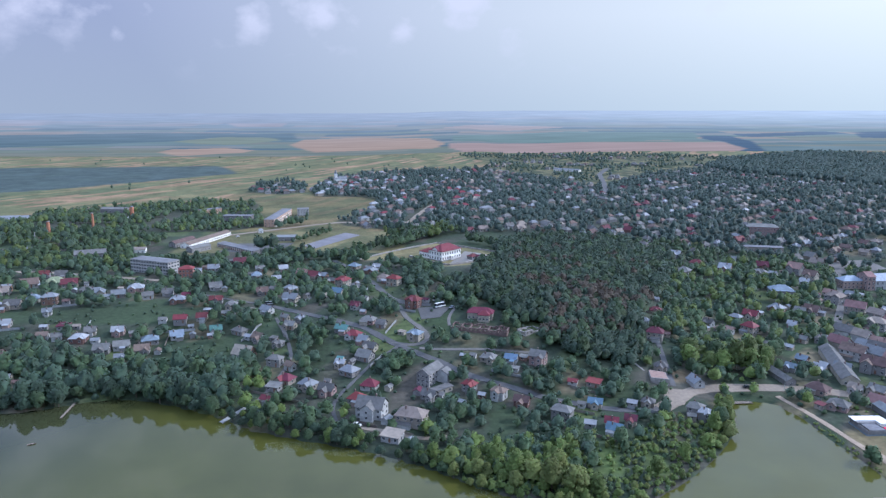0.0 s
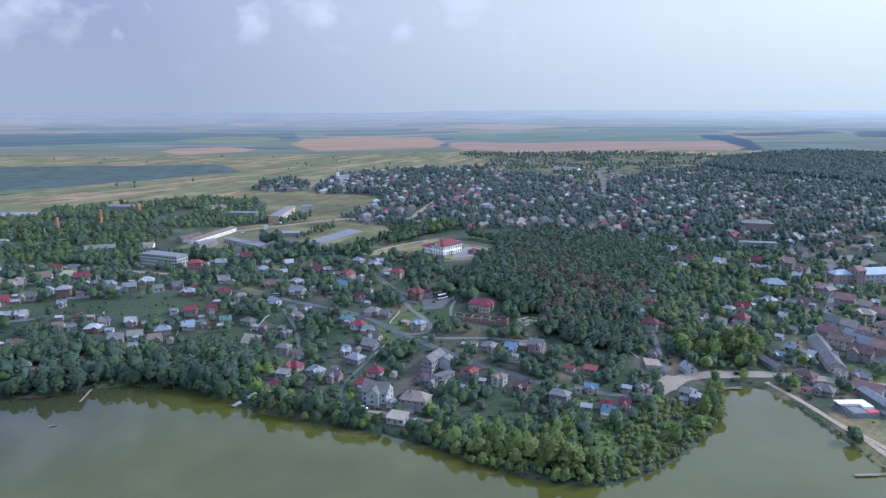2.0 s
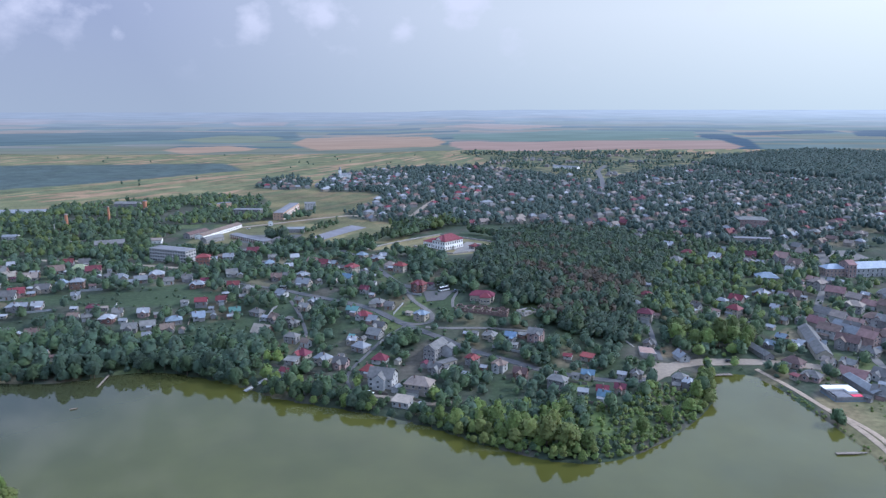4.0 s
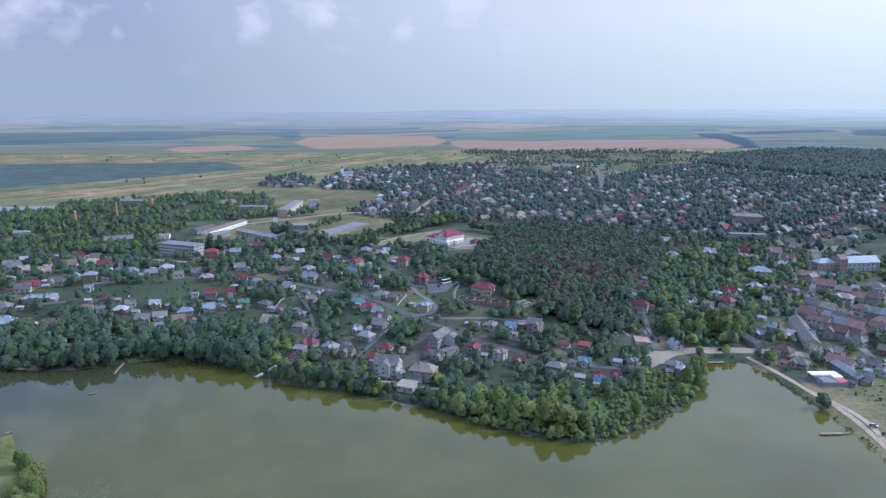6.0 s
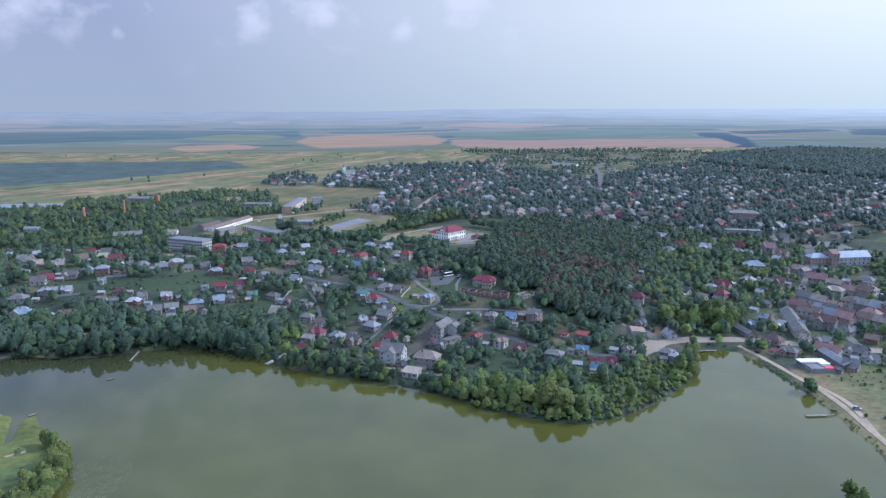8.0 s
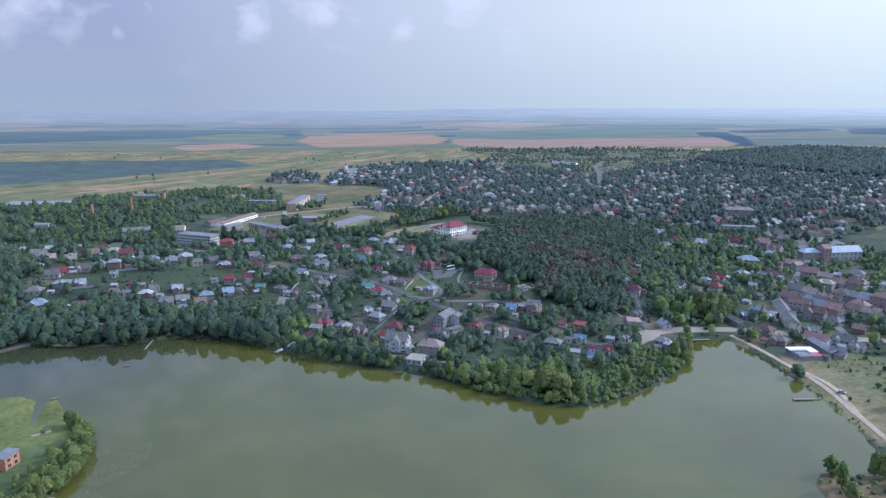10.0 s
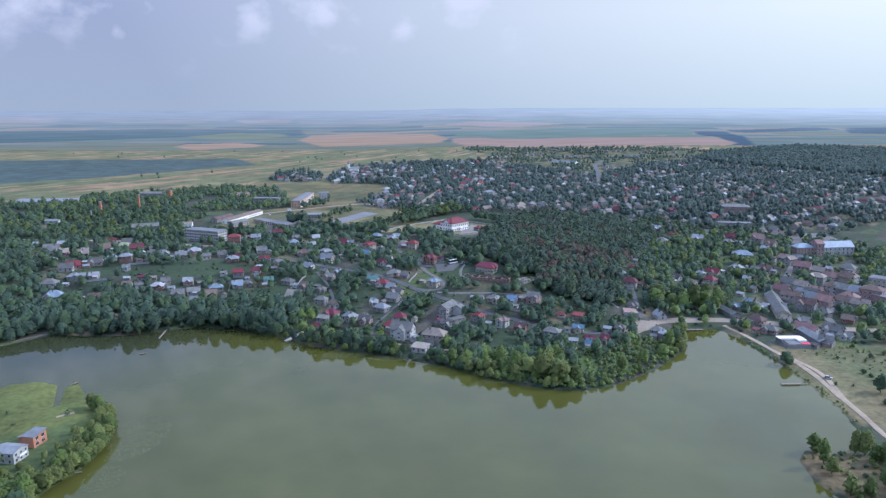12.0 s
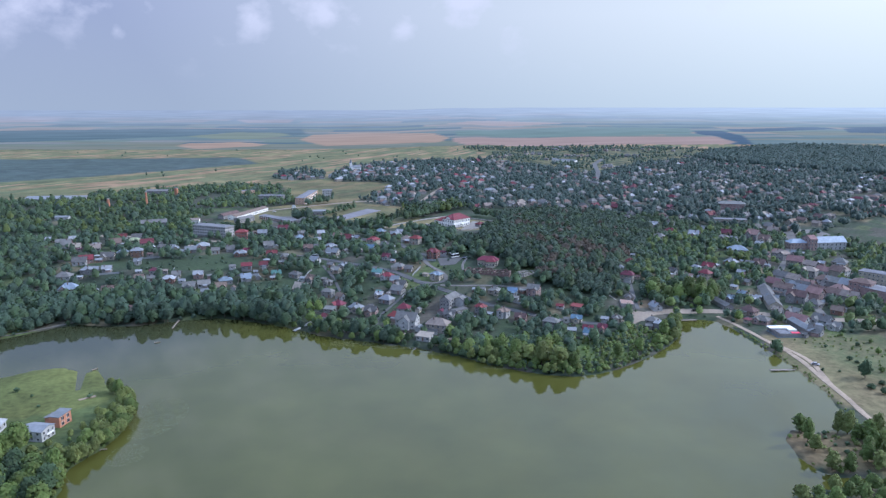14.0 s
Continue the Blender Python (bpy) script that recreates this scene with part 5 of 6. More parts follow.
# fences between the garden plots
FENCES = [surface("fence_boards", (0.16, 0.14, 0.115), 0.9, tint=0.3, stain=0.4), surface("fence_sheet", (0.3, 0.31, 0.31), 0.8, tint=0.2, stain=0.4)]
fence_rng = random.Random(51)
for x, y, r in BUILT[:230:3]:
    turn = radians((15 if x < -130 else -24 if x < 160 else -50) + fence_rng.choice((0, 0, 90)) + fence_rng.uniform(-5, 5))
    away, half = r + fence_rng.uniform(2.0, 4.0), fence_rng.uniform(6, 12)
    mx, my = x + away * math.sin(turn), y - away * math.cos(turn)
    line = [(mx + half * k * math.cos(turn), my + half * k * math.sin(turn)) for k in (-1, 0, 1)]
    if all(shore(px, py) > 8 and all(math.hypot(px - bx, py - by) > br + 0.5 for bx, by, br in BUILT) for px, py in line):
        low_wall("fence", line, 1.5, 0.12, fence_rng.choice(FENCES), "weathered fence along a garden plot", "fence")

# houses on the near south-west bank
brick = thing("house", -188.0, 175.0, 0.8, -10, "unfinished red brick house with a flat silvery roof", "house", "near bank houses")
part("wall", mesh_of("wall", *boxes((0, 0, -1, 6.2, 9, 5.6), (-5, 3, -1, 0, 9, 3.6)), CLAY), brick)
v = [(-0.4, -0.4, 5.6), (6.6, -0.4, 5.6), (6.6, 9.4, 6.3), (-0.4, 9.4, 6.3), (-0.4, -0.4, 5.85), (6.6, -0.4, 5.85), (6.6, 9.4, 6.55), (-0.4, 9.4, 6.55)]
part("roof", mesh_of("roof", v, boxes((0, 0, 0, 1, 1, 1))[1], ROOF["silver"]), brick)
brick.scale = (0.85, 0.85, 0.95)
part("lean_to_roof", mesh_of("lean_to_roof", *boxes((-5.4, 2.6, 3.6, 0, 9.4, 3.85)), ROOF["grey"]), brick)
for yy, zz in ((1.6, 1.0), (5.6, 1.0), (1.6, 3.6), (5.6, 3.6)):
    part("window", WIDE_WINDOW, brick, at=pose(6.2, yy + 0.8, zz, 0, 0, 90))
part("slab", mesh_of("slab", *boxes((6.2, -0.5, -0.6, 11.5, 8.5, 0.12)), DUST), brick, "dusty concrete yard slab")
villa = thing("house", -192.5, 162.0, 0.9, -9, "white two-storey house with a low silvery roof", "house", "near bank houses")
villa.scale = (0.8, 0.85, 0.9)
part("wall", wall_mesh(12, 9.5, 5.6, 1.3, "gable", WALL[1]), villa, at=pose(6, 4.7, 0))
part("roof", roof_mesh(12, 9.5, 1.3, "gable", ROOF["silver"], 0.5), villa, at=pose(6, 4.7, 5.6))
for i in range(3):
    for zz in (0.9, 3.6):
        part("window", WINDOW, villa, at=pose(12, 1.6 + 3.1 * i, zz, 0, 0, 90))
        part("window", WINDOW, villa, at=pose(2 + 3.8 * i, 0, zz))
part("balcony", mesh_of("balcony", *boxes((12, 2.5, 2.9, 13.3, 7, 3.05), (13.2, 2.5, 3.05, 13.3, 7, 3.9)), WHITE), villa)
house(-212, 171, 10, "white", "hip", 1, 10, random.Random(2), 1, 8, group="near bank houses")
house(-200, 150.5, 9, "white", "gable", 1, 4, random.Random(3), 1, 8, group="near bank houses")
BUILT += [(-187, 178, 7.5), (-187, 164, 9), (-178.5, 177, 3.5)]

# two houses beside the dam
house(137, 355, 8.5, "silver", "gable", 1, 100, random.Random(61), 1, 6.2, group="dam houses")
house(124.5, 320, 7.0, "grey", "hip", 2, -35, random.Random(62), 2, 6.5, group="dam houses")

# houses in the valley behind the hill
rng = random.Random(22)
for x, y in ((212, 596), (232, 622), (251, 603), (268, 632), (224, 655), (246, 668), (205, 700), (288, 612), (310, 596), (276, 590)):
    house(x, y, rng.uniform(8, 11), rng.choice(("grey", "grey", "silver", "maroon", "white")), rng.choice(("hip", "gable")), 1, -30 + rng.uniform(-12, 12), rng, group="valley houses")

# ---- trees ----
def crown_points(seed, lobes, clumps, size, height, width, base, droop=0.0, core=(10, 6)):
    """Leaf clumps of a crown: corners of many small bent quads, spread over uneven lobes."""
    r = np.random.RandomState(seed)
    centres, radii = [], []
    for k in range(lobes):
        u = (k + 0.5) / lobes
        a, up = 2.39996 * k + 0.6 * r.rand(), math.sin(1.45 * u + 0.1)
        out = width * 0.5 * math.sqrt(max(0.0, 1 - (up * 0.98) ** 2)) * (0.66 + 0.28 * r.rand()) * (0.8 if u < 0.15 else 1)
        centres.append((out * math.cos(a), out * math.sin(a), base + (height - base) * (0.22 + 0.68 * up * (0.85 + 0.2 * r.rand()))))
        radii.append(width * (0.085 + 0.45 / lobes + 0.11 * r.rand() ** 1.5))
    centres, radii = np.array(centres), np.array(radii)
    pick = r.randint(0, len(radii), clumps)
    way = r.normal(size=(clumps, 3))
    way /= np.linalg.norm(way, axis=1)[:, None]
    way[:, 2] = np.where(way[:, 2] < -0.35, -way[:, 2], way[:, 2])
    at = centres[pick] + way * (radii[pick] * (0.86 + 0.42 * r.rand(clumps) ** 1.5))[:, None]
    at[:, 2] -= droop * np.hypot(at[:, 0], at[:, 1]) ** 2 / width
    face = way + r.normal(size=(clumps, 3)) * 0.33
    face /= np.linalg.norm(face, axis=1)[:, None]
    side = np.cross(face, r.normal(size=(clumps, 3)))
    side /= np.linalg.norm(side, axis=1)[:, None]
    up = np.cross(face, side)
    s = (size * (0.55 + 0.8 * r.rand(clumps)))[:, None]
    heart = np.array([0, 0, base + (height - base) * 0.3])
    out = at - heart
    out /= np.linalg.norm(out, axis=1)[:, None]
    soft = out * 0.45 + way * 0.3 + face * 0.26 + np.array([0, 0, 0.55])
    soft /= np.linalg.norm(soft, axis=1)[:, None]
    quad = np.stack([at - side * s - up * s * 0.7, at + side * s * 0.9 - up * s * 0.8 - face * s * 0.3, at + side * s + up * s * 0.7, at - side * s * 0.8 + up * s - face * s * 0.35], 1)
    leaves = np.concatenate([quad.reshape(-1, 3), np.repeat(soft, 4, axis=0)], 1)
    # the crown's body, following the lobes a little inside the leaves
    heart, rows = np.array([0, 0, base + (height - base) * 0.35]), []
    for j in range(core[1] + 1):
        lift = -0.75 + 2.3 * j / core[1]
        for i in range(core[0]):
            a = 6.2832 * (i + 0.5 * (j % 2)) / core[0]
            w = np.array([math.cos(a) * math.cos(lift), math.sin(a) * math.cos(lift), math.sin(lift)])
            c = centres - heart
            along = c @ w
            gap = radii**2 - ((c - along[:, None] * w) ** 2).sum(1)
            reach = np.where(gap > 0, along + np.sqrt(np.maximum(gap, 0)), 0).max()
            p = heart + w * max(reach * 0.93, width * 0.2)
            p[2] -= droop * math.hypot(p[0], p[1]) ** 2 / width
            n = w + np.array([0, 0, 0.55])
            rows.append((*p, *(n / np.linalg.norm(n))))
    rows, k = np.array(rows), core[0]
    order = [(j * k + i, j * k + (i + 1) % k, (j + 1) * k + (i + 1) % k, (j + 1) * k + i) for j in range(core[1]) for i in range(k)]
    return np.concatenate([leaves, rows[np.array(order).ravel()]])


def quads_mesh(name, points, mats, index=None):
    me = bpy.data.meshes.new(name)
    n = len(points) // 4
    me.vertices.add(4 * n)
    me.vertices.foreach_set("co", points[:, :3].astype(np.float32).ravel())
    me.loops.add(4 * n)
    me.loops.foreach_set("vertex_index", np.arange(4 * n, dtype=np.int32))
    me.polygons.add(n)
    me.polygons.foreach_set("loop_start", np.arange(0, 4 * n, 4, dtype=np.int32))
    for m in mats:
        me.materials.append(m)
    if index is not None:
        me.polygons.foreach_set("material_index", np.asarray(index, dtype=np.int32))
    me.update(calc_edges=True)
    me.normals_split_custom_set_from_vertices(points[:, 3:])
    return me


def trunk_mesh(height, radius, seed):
    r = random.Random(seed)
    v, q = tube(radius, radius * 0.55, -0.6, height * 0.55, 7)
    for k in range(4):
        a, n = 6.2832 * (k / 4 + 0.1 * r.random()), len(v)
        z0, z1, out = height * (0.25 + 0.07 * k), height * (0.6 + 0.08 * k), height * 0.2
        for z, rr, o in ((z0, radius * 0.4, 0), (z1, radius * 0.12, out)):
            v += [(o * math.cos(a) + rr * math.cos(2.0944 * j), o * math.sin(a) + rr * math.sin(2.0944 * j), z) for j in range(3)]
        q += [(n + j, n + (j + 1) % 3, n + 3 + (j + 1) % 3, n + 3 + j) for j in range(3)]
    return mesh_of("trunk", v, q, BARK)


# kind: lobes, clumps, size of a clump, height, width, base of the crown, droop
SHAPES = {"broad": (38, 1300, 0.37, 10.5, 9.5, 0.5, 0.0), "tall": (26, 700, 0.38, 13.0, 6.0, 0.6, 0.0), "round": (26, 800, 0.32, 7.0, 6.8, 0.2, 0.0),
          "bush": (14, 380, 0.28, 3.2, 4.2, 0.0, 0.0), "egg": (30, 1000, 0.32, 9.0, 5.8, -1.7, 0.0),
          "willow": (32, 1100, 0.34, 8.0, 8.8, 0.3, 0.25)}
CROWNS, TRUNKS = {}, {}
for n, (kind, s) in enumerate(SHAPES.items()):
    for v in range(3):
        pts = crown_points(10 * n + v, *s)
        for m in range(8):
            CROWNS[kind, v, m] = None
        CROWNS[kind, v] = pts
        TRUNKS[kind, v] = trunk_mesh(s[3], 0.05 + s[3] * 0.022, 10 * n + v)
TREE_WORDS = {"broad": "broad leafy", "tall": "tall slender", "round": "rounded leafy", "bush": "low leafy", "willow": "spreading willow", "egg": "egg-shaped"}
LEAF_WORDS = ["mid-green", "dark green", "bright yellow-green", "dry brown", "haze-blue green", "grey-green", "fresh green", "olive green"]
TREES = []


def tree(x, y, kind, leaf, scale, rng, where, group):
    v = rng.randrange(3)
    if CROWNS[kind, v, leaf] is None:
        CROWNS[kind, v, leaf] = quads_mesh("crown", CROWNS[kind, v], [LEAF[leaf]])
    z = max(ground_z(x, y), 0.0)
    bush = kind == "bush"
    ob = thing("bush" if bush else "tree", x, y, z, rng.uniform(0, 360), f"{TREE_WORDS[kind]} {LEAF_WORDS[leaf]} {'bush' if bush else 'tree'} {where}", "bush" if bush else "tree", group)
    m = Matrix.Diagonal((scale * rng.uniform(0.8, 1.2), scale * rng.uniform(0.8, 1.2), scale * rng.uniform(0.85, 1.3), 1))
    part("trunk", TRUNKS[kind, v], ob, at=m)
    part("crown", CROWNS[kind, v, leaf], ob, at=m)
    TREES.append((x, y, scale * 3))
    return ob


CELL = {}
for x, y, r in BUILT:
    CELL.setdefault((int(x // 20), int(y // 20)), []).append((x, y, r))
for pts, width in ROADS:
    for x, y in pts[::2]:
        CELL.setdefault((int(x // 20), int(y // 20)), []).append((x, y, width / 2))


def clear(x, y, r):
    for i in (-1, 0, 1):
        for j in (-1, 0, 1):
            for bx, by, br in CELL.get((int(x // 20) + i, int(y // 20) + j), ()):
                if math.hypot(x - bx, y - by) < r + br:
                    return False
    return True


rng = random.Random(11)
# belt along the north shore
walked = 0.0
for (ax, ay), (bx, by) in zip(NORTH_SHORE[3:-2], NORTH_SHORE[4:-2]):
    length = math.hypot(bx - ax, by - ay)
    nx, ny = -(by - ay) / length, (bx - ax) / length
    while walked < length:
        x, y = ax + (bx - ax) * walked / length, ay + (by - ay) * walked / length
        for off in (0.2, 6.0):
            px, py = x + nx * (off + rng.uniform(-1, 2)), y + ny * (off + rng.uniform(-1, 2))
            if shore(px, py) > -0.6 and clear(px, py, 2.0):
                kind = rng.choice(("bush", "bush", "round")) if 62 < px < 128 else rng.choice(("broad", "round", "round", "willow", "bush"))
                # west of -120 darker leaves stand in for the cloud's shade
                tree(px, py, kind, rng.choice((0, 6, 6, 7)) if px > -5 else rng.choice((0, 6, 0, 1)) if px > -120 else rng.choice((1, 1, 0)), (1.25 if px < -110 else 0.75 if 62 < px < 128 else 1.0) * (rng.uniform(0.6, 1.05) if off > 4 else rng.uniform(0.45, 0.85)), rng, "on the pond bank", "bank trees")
        walked += rng.uniform(3.2, 9.0)
    walked -= length
# the spit's tall group
for x, y, s in ((43, 251, 1.15), (52, 248, 1.2), (36, 258, 1.0), (60, 247, 0.85), (30, 262, 0.95), (47, 260, 1.0), (22, 268, 0.8), (88, 262, 0.7), (104, 276, 0.7), (118, 287, 0.75), (126, 300, 0.8), (138, 318, 0.85)):
    tree(x, y, "broad", 7 if s > 0.98 else 6, s, rng, "at the tip of the spit", "spit trees")
# south-west bank: a thick belt of willows and shrubs, and a taller grove behind
NEAR_BANK = [(-161, 210), (-154, 190), (-151, 171), (-153, 153), (-158, 139), (-150, 112), (-240, 108), (-240, 146), (-206, 147), (-180, 158), (-176, 172), (-172, 192), (-170, 203)]
y = 108.0
while y < 208:
    x = -240.0
    while x < -152:
        px, py = x + rng.uniform(-1.8, 1.8), y + rng.uniform(-1.8, 1.8)
        if inside(NEAR_BANK, px, py) and shore(px, py) > -0.9 and clear(px, py, 2.0):
            belt = shore(px, py) < 26 and py > 138
            tree(px, py, rng.choice(("willow", "round", "bush", "round")) if belt else rng.choice(("broad", "round")), rng.choice((7, 6, 7)) if belt else rng.choice((6, 6, 0)),
                 (rng.uniform(0.8, 1.0) if shore(px, py) < 5 else rng.uniform(0.4, 0.55) + 0.3 * ease(-176, -162, px)) if belt else rng.uniform(0.8, 1.05), rng, "on the near bank" if belt else "in the near grove", "near bank trees")
        x += 5.2
    y += 5.2
# willows and shrubs leaning over the water of the near bank
for (ax, ay), (bx, by) in zip(WEST_SHORE[:7], WEST_SHORE[1:8]):
    length = math.hypot(bx - ax, by - ay)
    for k in range(max(1, int(length / 3.4))):
        u = (k + 0.5) * 3.4 / length
        tree(ax + (bx - ax) * u - 0.8 + rng.uniform(-0.6, 0.6), ay + (by - ay) * u, rng.choice(("willow", "round", "bush")), rng.choice((7, 6, 7)), rng.uniform(0.6, 0.85), rng, "leaning over the near bank", "near bank trees")
# south-east spit
for x, y, s in ((147, 173, 0.95), (145, 162, 0.85), (144, 154, 0.8), (143, 139, 0.9), (149, 137, 0.8), (163, 171, 0.9), (166, 169, 0.9), (167, 163, 0.8), (170, 161, 0.9), (177, 166, 0.95), (167, 153, 0.9), (171, 153, 0.9),
                (160, 144, 0.9), (161, 138, 0.95), (166, 142, 1.0), (176, 152, 1.0), (180, 158, 1.0), (174, 143, 1.0), (182, 146, 1.0), (186, 139, 1.0)):
    tree(x, y, "egg", rng.choice((6, 7, 7)), s * 1.08, rng, "on the muddy spit", "spit willows")
for x, y, s in ((135, 123, 0.75), (127, 119, 0.75), (143, 123, 0.8), (150, 124, 0.8), (156, 123, 0.8), (120, 117, 0.8), (137, 117, 0.8), (142, 116, 0.8), (149, 116, 0.8), (130, 113, 0.8), (160, 118, 0.85), (166, 121, 0.8),
                (172, 120, 0.9), (155, 112, 0.8), (143, 110, 0.8), (124, 111, 0.8)):
    tree(x, y, "round", rng.choice((6, 6, 7)), s, rng, "on the reedy spit", "spit willows")
for x, y, s in ((184.5, 275, 1.9), (216, 280, 0.5), (194, 242, 0.6), (202, 240, 0.35), (211, 232, 1.2), (218, 258, 0.7), (219, 253, 0.6), (206, 218, 0.9), (208, 211, 0.9), (236, 299, 0.7), (247, 287, 0.8), (240, 268, 0.9),
                (225, 240, 0.8), (202, 316, 0.7), (188, 320, 0.6), (197, 325, 0.8), (215, 334, 0.8), (232, 228, 1.0), (240, 246, 0.8), (252, 272, 0.9), (229, 275, 0.5), (236, 282, 0.6), (214, 222, 0.7), (222, 214, 0.9)):
    tree(x, y, "round" if 1 < s < 1.5 else "bush", rng.choice((0, 6)), s, rng, "beside the sandy track", "track bushes")
# two dark spruces beside the school
for x, y, s in ((-217, 572, 1.05), (-208, 574, 1.1), (-230, 580, 0.8)):
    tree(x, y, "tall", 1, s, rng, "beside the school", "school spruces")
# garden trees near the bank and up the slope
slope = []
while len(slope) < 110:
    x, y = rng.uniform(-300, 140), rng.uniform(280, 380)
    if shore(x, y) > 10 and clear(x, y, 2.6) and not any(inside(p, x, y) for p in OPEN):
        slope.append((x, y, rng.choice(("round", "round", "round", "broad", "bush")), rng.choice((0, 1, 1, 0)), rng.uniform(0.4, 0.7)))


LOW = {}
for n, (kind, s) in enumerate(SHAPES.items()):
    for v in range(3):
        for level, share, grow, core in (("near", 0.06, 1.6, (8, 4)), ("mid", 0.03, 1.9, (7, 4)), ("far", 0.008, 2.4, (6, 3))):
            LOW[kind, v, level] = crown_points(60 + 10 * n + v, s[0] * 2 // 3, int(s[1] * share), s[2] * grow, *s[3:], core)


def wood(name, places, label, category):
    """Many trees, too many to count, as one mesh. places: x, y, kind, leaf, scale."""
    rr, all_pts, index = random.Random(name), [], []
    for x, y, kind, leaf, scale in places:
        pts = LOW[kind, rr.randrange(3), "near" if y < 415 else "mid" if y < 760 else "far"]
        a, sz = rr.uniform(0, 6.28), scale * rr.uniform(0.8, 1.2)
        c, s = math.cos(a) * scale, math.sin(a) * scale
        out = np.empty_like(pts)
        out[:, 0], out[:, 1] = x + c * pts[:, 0] - s * pts[:, 1], y + s * pts[:, 0] + c * pts[:, 1]
        out[:, 2] = ground_z(x, y) - 0.2 + sz * pts[:, 2]
        out[:, 3], out[:, 4] = (c * pts[:, 3] - s * pts[:, 4]) / scale, (s * pts[:, 3] + c * pts[:, 4]) / scale
        out[:, 5] = pts[:, 5]
        all_pts.append(out)
        index += [leaf] * (len(pts) // 4)
    return tagged(new(name, quads_mesh(name, np.concatenate(all_pts), LEAF, index)), label, category, kind="stuff")


def fill(poly, spacing, rule, rng):
    xs, ys = [p[0] for p in poly], [p[1] for p in poly]
    out, y = [], min(ys)
    while y < max(ys):
        x = min(xs)
        while x < max(xs):
            px, py = x + rng.uniform(-0.45, 0.45) * spacing, y + rng.uniform(-0.45, 0.45) * spacing
            if inside(poly, px, py):
                row = rule(px, py, rng)
                if row:
                    out.append((px, py, *row))
            x += spacing
        y += spacing
    return out


def hill_rule(x, y, r):
    if not clear(x, y, 2.0) or any(inside(p, x, y) for p in OPEN):
        return None
    if x < 20 + (y - 505) * 0.2 and y > 500:
        return None
    dry = noise.noise(Vector((x / 28, y / 28, 5))) + 0.9 * math.exp(-((x - 104) / 34) ** 2 - ((y - 452) / 56) ** 2) > 0.36
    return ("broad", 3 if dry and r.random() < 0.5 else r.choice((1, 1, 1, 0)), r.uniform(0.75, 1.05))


wood("hill_woodland", fill(CASTLE_HILL, 5.3, hill_rule, random.Random(1)), "dense dark woodland on the castle hill, partly dry brown", "woodland")
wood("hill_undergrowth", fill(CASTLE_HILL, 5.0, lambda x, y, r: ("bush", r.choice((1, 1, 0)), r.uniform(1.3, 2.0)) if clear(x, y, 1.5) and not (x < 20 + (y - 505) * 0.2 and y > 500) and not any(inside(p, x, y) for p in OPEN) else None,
     random.Random(71)), "young trees and undergrowth filling the wooded hill", "undergrowth")
wood("west_woodland", fill(WEST_WOOD, 7.4, lambda x, y, r: (r.choice(("broad", "round")), r.choice((0, 2, 5, 0, 0, 1)), r.uniform(0.6, 1.05)) if clear(x, y, 3) and noise.noise(Vector((x / 45, y / 45, 9))) > -0.22 else None,
     random.Random(2)), "mixed green woodland and scrub beyond the houses", "woodland")


def garden_rule(x, y, r):
    if shore(x, y) < 6 or not clear(x, y, 2.0) or any(inside(p, x, y) for p in OPEN) or inside(CASTLE_HILL, x, y):
        return None
    if x < -95 and y < 374 or shore(x, y) < 32:
        # leaf colour darkened west of -110 in place of cloud shade
        return (r.choice(("broad", "broad", "round", "bush")), r.choice((0, 6, 0, 1)) if x > -110 else r.choice((0, 1, 1, 1)), r.uniform(0.6, 0.9) if x > -110 else r.uniform(0.85, 1.2))
    thick = noise.noise(Vector((x / 26, y / 26, 4))) + 0.5 * noise.noise(Vector((x / 9, y / 9, 24)))
    if thick < (-0.22 if x > 110 else -0.26 if x < -95 else -0.16) or (thick < 0.12 and r.random() < 0.45):
        return None
    if not clear(x, y + 5, 3.0):
        return ("bush", r.choice((0, 1)), r.uniform(0.6, 0.9)) if r.random() < 0.5 else None
    kind = r.choice(("round", "broad", "broad", "broad"))
    leaf = r.choice((0, 0, 2, 1)) if x > 110 else r.choice((0, 0, 1, 1, 1))
    return (kind, leaf, r.uniform(0.7, 1.05) if kind == "round" else r.uniform(0.6, 0.9))


GARDENS = [(-430, 300), (-430, 560), (-100, 640), (0, 560), (0, 470), (110, 370), (150, 470), (190, 600), (330, 640), (420, 560), (420, 320), (250, 300), (130, 350), (100, 300), (60, 260), (-200, 300)]
VALLEY = [(190, 560), (215, 640), (189, 689), (132, 715), (172, 740), (244, 706), (301, 651), (372, 600), (420, 560), (330, 560)]
wood("valley_trees", fill(VALLEY, 6.4, lambda x, y, r: (r.choice(("broad", "round", "round")), r.choice((0, 0, 1)), r.uniform(0.55, 0.9)) if clear(x, y, 2) and clear(x, y + 6, 3) and noise.noise(Vector((x / 30, y / 30, 19))) > -0.25 else None, random.Random(33)),
     "leafy trees filling the valley behind the hill", "garden trees")
for x, y, s in ((141, 379, 1.05), (139, 368, 0.7), (152, 376, 1.1), (159, 374, 1.25), (167, 376, 1.35), (174, 374, 1.4), (180, 370, 1.0), (186, 380, 0.95), (191, 391, 1.15), (199, 399, 1.05),
                (146, 391, 1.15), (205, 405, 0.95), (160, 389, 1.15), (172, 390, 1.25), (182, 392, 1.1)):
    tree(x, y, "broad", (6, 0, 2)[int(x) % 3], s, random.Random(x), "in the grove by the dam", "grove trees")
